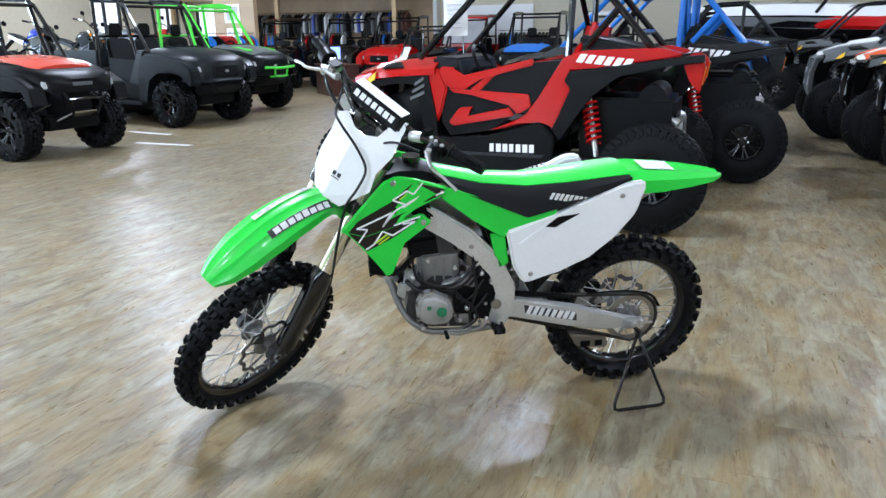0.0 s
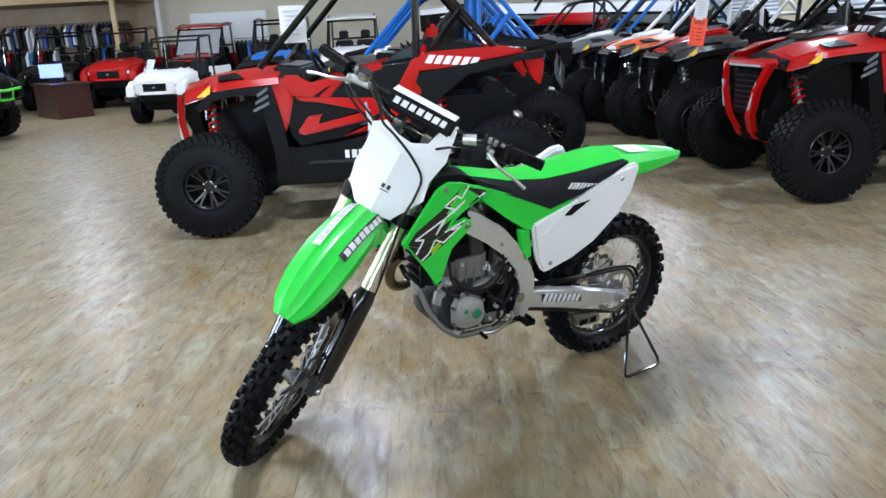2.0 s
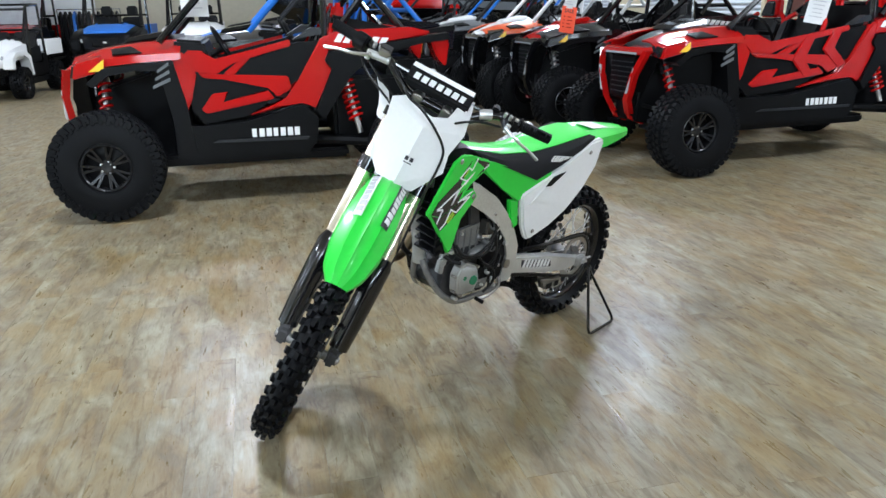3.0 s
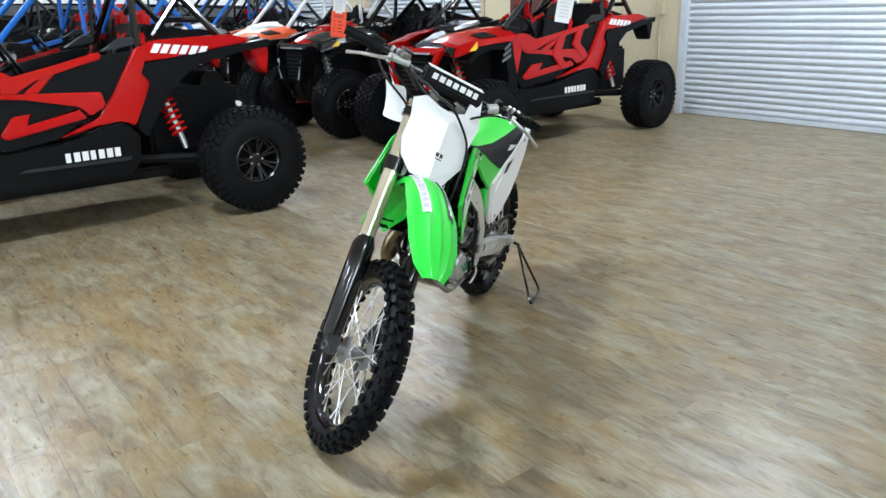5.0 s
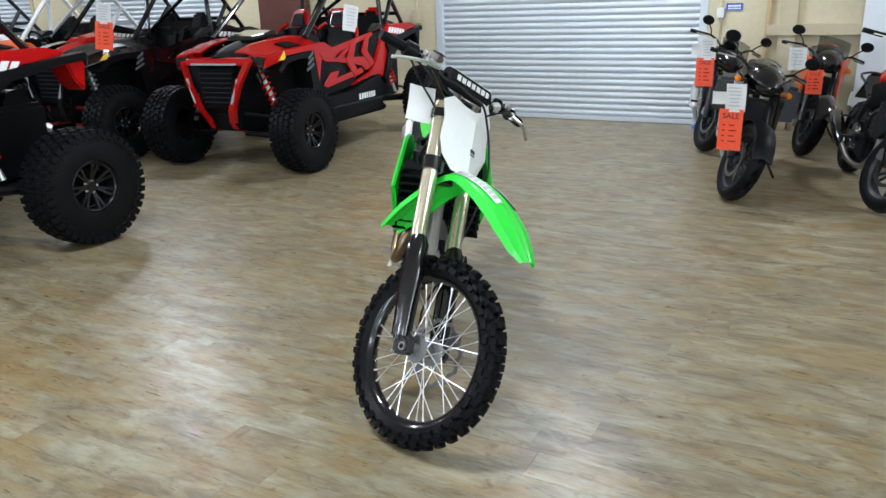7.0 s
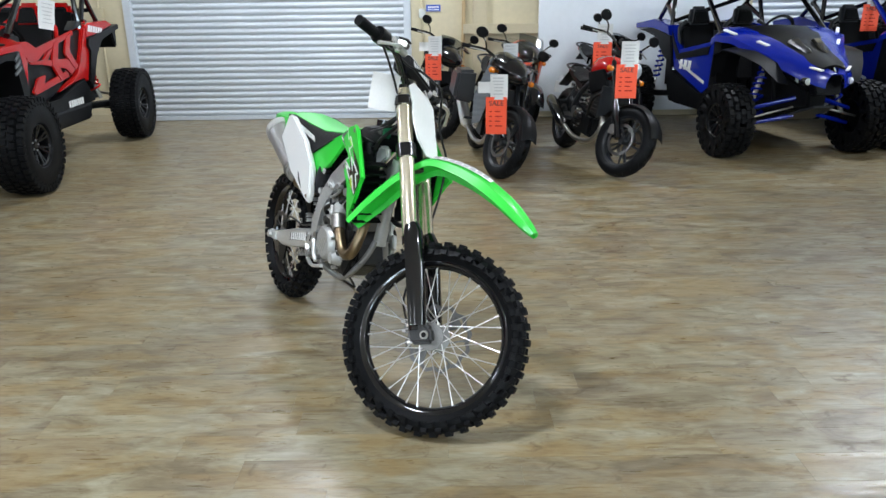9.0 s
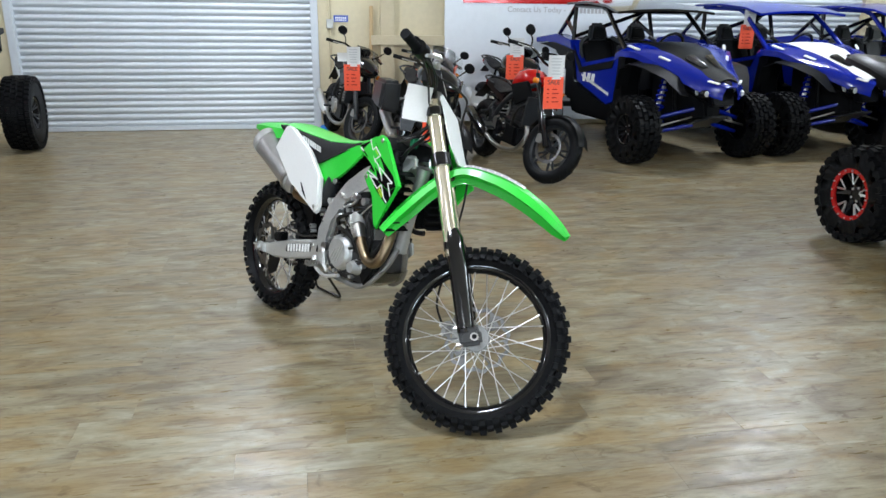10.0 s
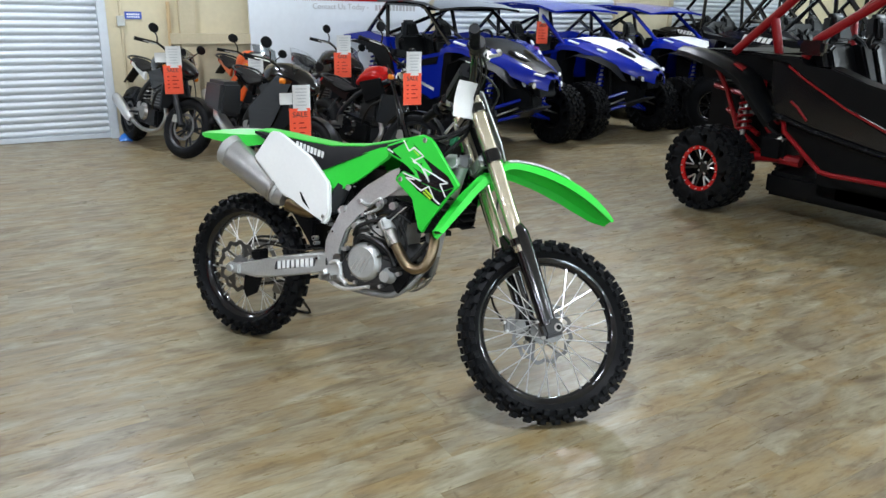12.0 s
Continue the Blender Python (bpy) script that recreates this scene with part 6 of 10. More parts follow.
part("bracket", hull2([(0.895, 0.070, 0.545), (0.925, 0.070, 0.550), (0.935, 0.070, 0.500), (0.905, 0.070, 0.480)], [(0.895, 0.092, 0.545), (0.922, 0.092, 0.548), (0.930, 0.092, 0.502), (0.905, 0.092, 0.486)], 0.004), CAST, bike, "cast engine bracket")
part("shift_shaft_cover", hull2([(0.655, 0.085, 0.425), (0.715, 0.085, 0.430), (0.720, 0.085, 0.372), (0.660, 0.085, 0.365)], [(0.660, 0.112, 0.420), (0.710, 0.112, 0.424), (0.714, 0.112, 0.378), (0.665, 0.112, 0.372)], 0.006), CASTMID, bike)
part("throttle_body", tube([(0.72, 0.0, 0.64), (0.60, 0.0, 0.69)], 0.035, 14), CAST, bike, smooth=True)
part("throttle_linkage", hull2([(0.62, 0.04, 0.64), (0.68, 0.04, 0.66), (0.68, 0.04, 0.59), (0.63, 0.04, 0.58)], [(0.62, 0.085, 0.63), (0.675, 0.085, 0.65), (0.675, 0.085, 0.60), (0.63, 0.085, 0.59)], 0.006), DULLSTEEL, bike)
part("breather", tube([(0.66, 0.06, 0.55), (0.66, 0.115, 0.55)], 0.019, 14), CASTMID, bike, smooth=True)
part("shift_lever", tube([(0.60, 0.115, 0.40), (0.62, 0.14, 0.375), (0.70, 0.15, 0.355), (0.76, 0.152, 0.365)], 0.006, 8, 3), DULLSTEEL, bike, smooth=True)
part("shift_tip", tube([(0.76, 0.145, 0.365), (0.76, 0.185, 0.365)], 0.008, 8), RUBBER, bike)
cc = part("clutch_cover", lathe([(0.0, 0.034), (0.066, 0.034), (0.080, 0.022), (0.086, 0.0), (0.0, 0.0)], 32), CAST, bike, "round cast clutch cover", smooth=True)
cc.matrix_basis = pose(0.700, -0.112, 0.462, 0, 0, 180) @ Matrix.Scale(0.92, 4)
for k in range(4):
    b = part("cover_rib", tube([(-0.045 + k * 0.022, 0.035, 0.04 - k * 0.01), (-0.005 + k * 0.018, 0.035, -0.045 + k * 0.004)], 0.003, 6), ALU, cc)
for k in range(7):
    a = 2 * math.pi * k / 7
    part("cover_bolt", tube([(0.083 * math.cos(a), 0.0, 0.083 * math.sin(a)), (0.083 * math.cos(a), 0.024, 0.083 * math.sin(a))], 0.006, 8), DULLSTEEL, cc)
part("right_case", hull2([(0.56, -0.085, 0.42), (0.62, -0.085, 0.52), (0.86, -0.085, 0.50), (0.87, -0.085, 0.40), (0.76, -0.085, 0.355), (0.60, -0.085, 0.36)], [(0.58, -0.118, 0.42), (0.63, -0.118, 0.51), (0.83, -0.116, 0.49), (0.84, -0.116, 0.41), (0.75, -0.116, 0.37), (0.61, -0.116, 0.37)], 0.010), CASTDARK, bike)
part("water_pump", lathe([(0.0, 0.04), (0.022, 0.04), (0.034, 0.0), (0.0, 0.0)], 18), CAST, bike, smooth=True).matrix_basis = pose(0.815, -0.112, 0.425, 0, 0, 180)
part("brake_pedal", tube([(0.52, -0.135, 0.40), (0.56, -0.145, 0.36), (0.64, -0.155, 0.345), (0.72, -0.155, 0.365), (0.755, -0.16, 0.375)], [0.012, 0.008, 0.007, 0.008], 8, 3), ALU, bike, "aluminium brake pedal", smooth=True)
part("case_guard", tube([(0.535, -0.12, 0.43), (0.575, -0.132, 0.445), (0.595, -0.135, 0.42), (0.60, -0.135, 0.385), (0.63, -0.135, 0.36)], 0.009, 8, 3), ALU, bike, smooth=True)
part("cam_chain_case", hull2([(0.75, -0.07, 0.55), (0.83, -0.07, 0.54), (0.87, -0.07, 0.70), (0.79, -0.07, 0.72)], [(0.75, -0.10, 0.55), (0.82, -0.10, 0.54), (0.855, -0.10, 0.69), (0.79, -0.10, 0.71)], 0.010), CASTDARK, bike)

for q in (-1, 1):
    part("radiator_cap" if q < 0 else "radiator_top", tube([(0.965, q * 0.10, 0.885), (0.960, q * 0.10, 0.930)], 0.026, 14), BLACKP, bike, smooth=True)
    part("tank_side", hull2([(0.80, q * 0.085, 0.80), (0.99, q * 0.075, 0.86), (1.02, q * 0.075, 0.93), (0.84, q * 0.085, 0.95)], [(0.80, q * 0.118, 0.80), (0.96, q * 0.118, 0.86), (0.99, q * 0.118, 0.93), (0.84, q * 0.118, 0.95)], 0.015), BLACKP, bike, "black fuel tank side")
part("green_connector", box(1.005, 1.035, -0.075, -0.050, 0.955, 1.005, 0.005), GREENGEL, bike, "green wiring connector")
for pts, r in (([(0.985, -0.09, 0.90), (1.03, -0.09, 0.95), (1.06, -0.05, 1.00), (1.05, 0.0, 1.04)], 0.007), ([(0.93, -0.07, 0.97), (1.00, -0.08, 0.99), (1.06, -0.06, 1.03), (1.08, 0.0, 1.08)], 0.008),
               ([(0.86, -0.085, 0.70), (0.80, -0.115, 0.66), (0.74, -0.118, 0.60), (0.70, -0.115, 0.55)], 0.007), ([(0.66, -0.10, 0.70), (0.70, -0.12, 0.62), (0.76, -0.12, 0.58), (0.84, -0.12, 0.56)], 0.006),
               ([(0.62, -0.09, 0.56), (0.66, -0.125, 0.60), (0.72, -0.120, 0.63), (0.80, -0.105, 0.66)], 0.009), ([(0.64, -0.10, 0.52), (0.68, -0.13, 0.565), (0.75, -0.13, 0.555), (0.81, -0.125, 0.52), (0.84, -0.12, 0.47)], 0.011)):
    part("hose", tube(pts, r, 8, 4), HOSE, bike, smooth=True)
for q, x, y, z, r in ((-1, 0.64, 0.112, 0.60, 0.016), (-1, 0.70, 0.108, 0.64, 0.014), (-1, 0.80, 0.104, 0.70, 0.016), (-1, 0.60, 0.118, 0.50, 0.010), (-1, 0.575, 0.120, 0.66, 0.014), (-1, 0.86, 0.120, 0.44, 0.010), (-1, 0.78, 0.118, 0.375, 0.008), (-1, 0.66, 0.118, 0.372, 0.008), (1, 0.82, 0.085, 0.635, 0.007), (1, 0.72, 0.085, 0.60, 0.007), (1, 0.585, 0.118, 0.55, 0.010), (1, 0.84, 0.112, 0.37, 0.008), (1, 0.62, 0.112, 0.37, 0.008)):
    part("engine_bolt", tube([(x, q * (y - 0.02), z), (x, q * (y + 0.006), z)], r, 8), STEEL, bike)
part("starter_drive", hull2([(0.70, -0.10, 0.575), (0.79, -0.10, 0.56), (0.80, -0.10, 0.61), (0.72, -0.10, 0.625)], [(0.71, -0.125, 0.58), (0.78, -0.125, 0.565), (0.79, -0.125, 0.605), (0.725, -0.125, 0.618)], 0.008), CAST, bike, "cast bracket at the header pipe")
part("clutch_arm", tube([(0.66, -0.105, 0.565), (0.70, -0.128, 0.575), (0.735, -0.130, 0.560)], 0.008, 8, 3), STEEL, bike)
part("pipe_spring", coil((0.835, -0.165, 0.570), (0.800, -0.160, 0.618), 0.006, 0.0015, 8), STEEL, bike)
part("reservoir", hull2([(0.514, -0.095, 0.744), (0.555, -0.095, 0.749), (0.556, -0.095, 0.668), (0.530, -0.095, 0.640), (0.508, -0.095, 0.655)], [(0.517, -0.120, 0.738), (0.550, -0.120, 0.742), (0.550, -0.120, 0.672), (0.530, -0.120, 0.650), (0.513, -0.120, 0.660)], 0.008), BLACKP, bike, "black shock reservoir")
part("reservoir_bolt", tube([(0.595, -0.110, 0.750), (0.595, -0.124, 0.750)], 0.013, 14), STEEL, bike)

# exhaust
part("header_pipe", tube([(0.885, -0.02, 0.665), (0.945, -0.05, 0.660), (0.985, -0.09, 0.625), (1.003, -0.115, 0.575), (0.995, -0.132, 0.514), (0.965, -0.140, 0.480), (0.915, -0.142, 0.482), (0.868, -0.140, 0.530), (0.830, -0.130, 0.580), (0.785, -0.105, 0.630), (0.72, -0.062, 0.670)], 0.0210, 14, 4), TITAN, bike, "heat-tinted titanium header pipe", smooth=True)
part("mid_pipe", tube([(0.72, -0.062, 0.670), (0.60, -0.055, 0.670), (0.47, -0.062, 0.640), (0.38, -0.082, 0.630), (0.29, -0.099, 0.655)], [0.0255, 0.027, 0.034, 0.046], 14, 4), TITAN, bike, smooth=True)
part("pipe_joint", tube([(0.845, -0.139, 0.556), (0.812, -0.133, 0.605)], 0.027, 14), DULLSTEEL, bike)
rings = []
for f, r in ((0.0, 0.046), (0.10, 0.062), (0.85, 0.069), (0.93, 0.064), (1.0, 0.048), (1.0, 0.024), (0.93, 0.022)):
    c = Vector((0.27, -0.100, 0.668)).lerp(Vector((-0.075, -0.112, 0.850)), f)
    d = Vector((-0.345, -0.008, 0.182)).normalized()
    u = Vector((0, 1, 0))
    v = d.cross(u)
    rings.append([c + u * math.cos(a) * r * 0.86 + v * math.sin(a) * r for a in [2 * math.pi * k / 22 for k in range(22)]])
muf = part("muffler", loft(rings, True), MUFFLER, bike, "brushed aluminium muffler", smooth=True)
for f0, f1, k in ((0.86, 0.955, 1.02), (0.085, 0.125, 1.03)):
    ring = []
    for f in (f0, f1):
        c = Vector((0.27, -0.100, 0.668)).lerp(Vector((-0.075, -0.112, 0.850)), f)
        r = 0.0705 * k if f0 > 0.5 else 0.064
        ring.append([c + u * math.cos(a) * r * 0.86 + v * math.sin(a) * r for a in [2 * math.pi * j / 22 for j in range(22)]])
    part("end_band", loft(ring, True), CAST, muf)
part("muffler_band", tube([Vector((0.27, -0.100, 0.668)).lerp(Vector((-0.075, -0.112, 0.850)), f) for f in (0.13, 0.17)], 0.064, 20), DULLSTEEL, muf)

# swingarm, chain, shock
for q in (-1, 1):
    sw = part("swingarm", hull2([(x, q * 0.086, z) for x, z in ((0.555, 0.465), (0.48, 0.470), (0.27, 0.418), (0.03, 0.345), (-0.045, 0.335), (-0.045, 0.300), (0.13, 0.292), (0.28, 0.325), (0.48, 0.385), (0.555, 0.390))],
                                [(x, q * 0.113, z) for x, z in ((0.555, 0.460), (0.48, 0.462), (0.27, 0.410), (0.03, 0.340), (-0.045, 0.330), (-0.045, 0.305), (0.13, 0.300), (0.28, 0.333), (0.48, 0.393), (0.555, 0.396))], 0.007), ALU, bike, "silver aluminium swingarm")
    lo = [(0.455, 0.438), (0.245, 0.390), (0.240, 0.352), (0.450, 0.402)]
    skr = part("arm_sticker", hull2([(x, q * 0.1132, z) for x, z in lo], [(x, q * 0.1150, z) for x, z in lo]), INK, sw, "black and white dealer sticker")
    word_bars(skr, 8, 0.20, 0.034, pose(0.348, q * 0.1155, 0.396, 0, 0, 0) @ pose(0, 0, 0, 0, -13, 0) @ pose(0, 0, 0, 0, 0, 180 if q > 0 else 0), WHITE, "sticker_lettering", 0.15, 41, 0.003)
    part("axle_block", hull2([(-0.02, q * 0.105, 0.345), (-0.02, q * 0.105, 0.300), (0.05, q * 0.105, 0.300), (0.05, q * 0.105, 0.345)], [(-0.018, q * 0.130, 0.342), (-0.018, q * 0.130, 0.303), (0.045, q * 0.125, 0.303), (0.045, q * 0.125, 0.342)], 0.004), CAST, sw)
    part("axle_nut", tube([(0.005, q * 0.125, 0.322), (0.005, q * 0.142, 0.322)], 0.015, 6), STEEL, sw)
    part("adjuster_bolt", tube([(-0.045, q * 0.112, 0.318), (-0.075, q * 0.112, 0.318)], 0.005, 6), STEEL, sw)
part("swingarm_brace", hull2([(0.37, -0.085, 0.44), (0.37, 0.085, 0.44), (0.47, 0.085, 0.465), (0.47, -0.085, 0.465)], [(0.37, -0.085, 0.375), (0.37, 0.085, 0.375), (0.47, 0.085, 0.39), (0.47, -0.085, 0.39)], 0.008), CAST, bike)
loop = []
for k in range(14):
    a = radians(95 + 170 * k / 13)
    loop.append((0.106 * math.cos(a), 0.0695, 0.322 + 0.106 * math.sin(a)))
for k in range(7):
    a = radians(-85 + 170 * k / 6)
    loop.append((0.585 + 0.036 * math.cos(a), 0.0695, 0.425 + 0.036 * math.sin(a)))
loop.append(loop[0])
bm = tube(loop, 0.0085, 6)
pts = []
for a, b in zip(loop, loop[1:]):
    a, b = Vector(a), Vector(b)
    n = max(1, int((b - a).length / 0.016))
    pts += [a.lerp(b, i / n) for i in range(n)]
for p in pts:
    tube([p + Vector((0, -0.010, 0)), p + Vector((0, 0.010, 0))], 0.0055, 6, 1, bm)
part("chain", bm, CHAIN, bike, "dark steel drive chain")
part("chain_slider", tube([(0.56, 0.0695, 0.475), (0.40, 0.0695, 0.455), (0.24, 0.0695, 0.435)], 0.012, 6), BLACKP, bike)
part("chain_guard", tube([(0.20, 0.085, 0.452), (0.05, 0.085, 0.452), (-0.06, 0.085, 0.430), (-0.105, 0.085, 0.375)], 0.008, 6, 4, flat=0.5), BLACKP, bike)
part("chain_guide", hull2([(0.255, 0.055, 0.275), (0.10, 0.055, 0.250), (0.085, 0.055, 0.205), (0.12, 0.055, 0.195), (0.22, 0.055, 0.215)], [(0.255, 0.088, 0.275), (0.10, 0.088, 0.250), (0.085, 0.088, 0.205), (0.12, 0.088, 0.195), (0.22, 0.088, 0.215)], 0.005), DULLSTEEL, bike, "metal chain guide")
for x0, x1 in ((0.115, 0.145), (0.165, 0.205)):
    part("guide_slot", box(x0, x1, 0.0885, 0.0905, 0.212, 0.238), BLACKP, bike)
sho = part("rear_shock", tube([(0.52, 0, 0.78), (0.46, 0, 0.42)], 0.024, 12), DULLSTEEL, bike, smooth=True)
part("spring", coil((0.515, 0, 0.74), (0.472, 0, 0.50), 0.042, 0.0065, 7), DULLSTEEL, sho)
part("linkage", hull2([(0.42, -0.05, 0.33), (0.52, -0.05, 0.35), (0.50, -0.05, 0.40), (0.43, -0.05, 0.39)], [(0.42, 0.05, 0.33), (0.52, 0.05, 0.35), (0.50, 0.05, 0.40), (0.43, 0.05, 0.39)], 0.006), CAST, bike)
part("rear_caliper", hull2([(0.085, -0.055, 0.415), (0.155, -0.055, 0.43), (0.155, -0.055, 0.375), (0.09, -0.055, 0.365)], [(0.085, -0.100, 0.41), (0.15, -0.100, 0.425), (0.15, -0.100, 0.38), (0.095, -0.100, 0.372)], 0.006), BLACKP, bike, "black rear brake caliper")
part("disc_guard", hull2([(0.06, -0.088, 0.300), (0.155, -0.088, 0.300), (0.13, -0.088, 0.225), (0.075, -0.088, 0.195), (0.055, -0.088, 0.23)], [(0.06, -0.096, 0.300), (0.155, -0.096, 0.300), (0.13, -0.096, 0.225), (0.075, -0.096, 0.195), (0.055, -0.096, 0.23)]), BLACKP, bike)
part("rear_hose", tube([(0.12, -0.095, 0.425), (0.20, -0.10, 0.455), (0.34, -0.095, 0.450), (0.48, -0.10, 0.480), (0.52, -0.125, 0.42)], 0.0045, 6, 4), HOSE, bike)
part("mud_flap", slab([(0.822, 0.470), (0.93, 0.500), (0.90, 0.440), (0.887, 0.396), (0.852, 0.352), (0.821, 0.395)], -0.105, -0.070, 0.006), BLACKP, bike)
film = [[(x, y * w, z + 0.012 * y * y) for y in (-1, -0.5, 0, 0.5, 1)] for x, z, w in ((0.56, 0.322, 0.095), (0.70, 0.330, 0.100), (0.83, 0.340, 0.098), (0.89, 0.372, 0.088), (0.930, 0.420, 0.070))]
part("skid_guard", thicken(loft(film), 0.003), FILM, bike, "clear plastic skid guard under the engine", smooth=True)
tb = part("throttle_valve", tube([(0.610, -0.10, 0.598), (0.640, -0.102, 0.604), (0.642, -0.102, 0.604), (0.705, -0.104, 0.620)], [0.012, 0.012, 0.018, 0.018], 14), CAST, bike, smooth=True)
for f in (0.2, 0.5, 0.8):
    part("ring", tube([Vector((0.64, -0.102, 0.604)).lerp(Vector((0.705, -0.104, 0.620)), f), Vector((0.64, -0.102, 0.604)).lerp(Vector((0.705, -0.104, 0.620)), f + 0.1)], 0.021, 14), STEEL, tb)
part("pipe_clamp", tube([(0.812, -0.128, 0.600), (0.770, -0.108, 0.632)], 0.029, 14), CAST, bike, "silver pipe clamp", smooth=True)
part("clamp_screw", tube([(0.80, -0.158, 0.610), (0.78, -0.150, 0.640)], 0.006, 8), STEEL, bike)

# wire stand hooked on the rear axle
stand = thing("bike_stand", Matrix.Identity(4), "black triangular wire stand holding up the motorcycle", "stand")
hook = BIKE @ Vector((0.010, 0.128, 0.318))
hook2 = BIKE @ Vector((0.006, 0.165, 0.305))
f0, f1 = Vector((0.664, 0.088, 0.006)), Vector((0.852, 0.214, 0.006))
part("wire_frame", tube([hook, hook2, hook2.lerp(f0, 0.5), f0.lerp(hook2, 0.09), f0.lerp(hook2, 0.02).lerp(f1, 0.04), f0.lerp(f1, 0.12), f0.lerp(f1, 0.88), f1.lerp(hook2, 0.02).lerp(f0, 0.04), f1.lerp(hook2, 0.09), f1.lerp(hook2, 0.93), hook2 + Vector((0.012, 0.008, 0)), hook], 0.0066, 8), BLACKG, stand, smooth=True)

t = hang_tag(Matrix.Translation(BIKE @ Vector((1.100, -0.128, 1.192))) @ pose(0, 0, 0, 0, 12, -80), 0.100, 0.130, PAPER, 0, "white paper tag hanging from the dirt bike's handlebar", 0, 0)


# ---- street motorcycles by the shutter ----
STREET = {}


def street_wheel(parent, name, m, R, W, spokes=10):
    key = (R, W, spokes)
    if key in STREET:
        return again(STREET[key], parent, m)
    hub = part(name, lathe([(0.0, -0.06), (0.03, -0.06), (0.035, 0), (0.03, 0.06), (0.0, 0.06)], 14), DARKGREY, parent)
    hub.matrix_basis = m
    rim_r, h = R * 0.70, W / 2
    prof = [(rim_r, -h * 0.75)] + [(R - h * 0.9 + h * 0.9 * math.cos(a), h * math.sin(a)) for a in [radians(-100 + 25 * k) for k in range(9)]] + [(rim_r, h * 0.75)]
    bm = lathe(prof, 44, close=True)
    for j in range(22):
        t = 2 * math.pi * j / 22
        for s in (-1, 1):
            tube([((R + 0.0005) * math.cos(t), s * h * 0.12, (R + 0.0005) * math.sin(t)), ((R - h * 0.28) * math.cos(t + 0.12), s * h * 0.78, (R - h * 0.28) * math.sin(t + 0.12))], 0.003, 4, 1, bm)
    part("tyre", knit(bm), RUBBER, hub, smooth=True)
    bm = lathe([(rim_r * 0.92, -h * 0.5), (rim_r + 0.006, -h * 0.78), (rim_r + 0.006, h * 0.78), (rim_r * 0.92, h * 0.5)], 36, close=True)
    for j in range(spokes):
        t = 2 * math.pi * (j // 2) / (spokes / 2) + (0.16 if j % 2 else -0.16)
        tube([(0.03 * math.cos(t), 0, 0.03 * math.sin(t)), (rim_r * 0.94 * math.cos(t), 0, rim_r * 0.94 * math.sin(t))], 0.010, 6, 1, bm)
    part("rim", bm, DARKGREY, hub, "dark cast rim")
    for yy in (-0.067, 0.062):
        part("brake_disc", lathe([(R * 0.36, yy), (R * 0.45, yy), (R * 0.45, yy + 0.005), (R * 0.36, yy + 0.005)], 30, close=True), DISC, hub)
    STREET[key] = hub
    return hub


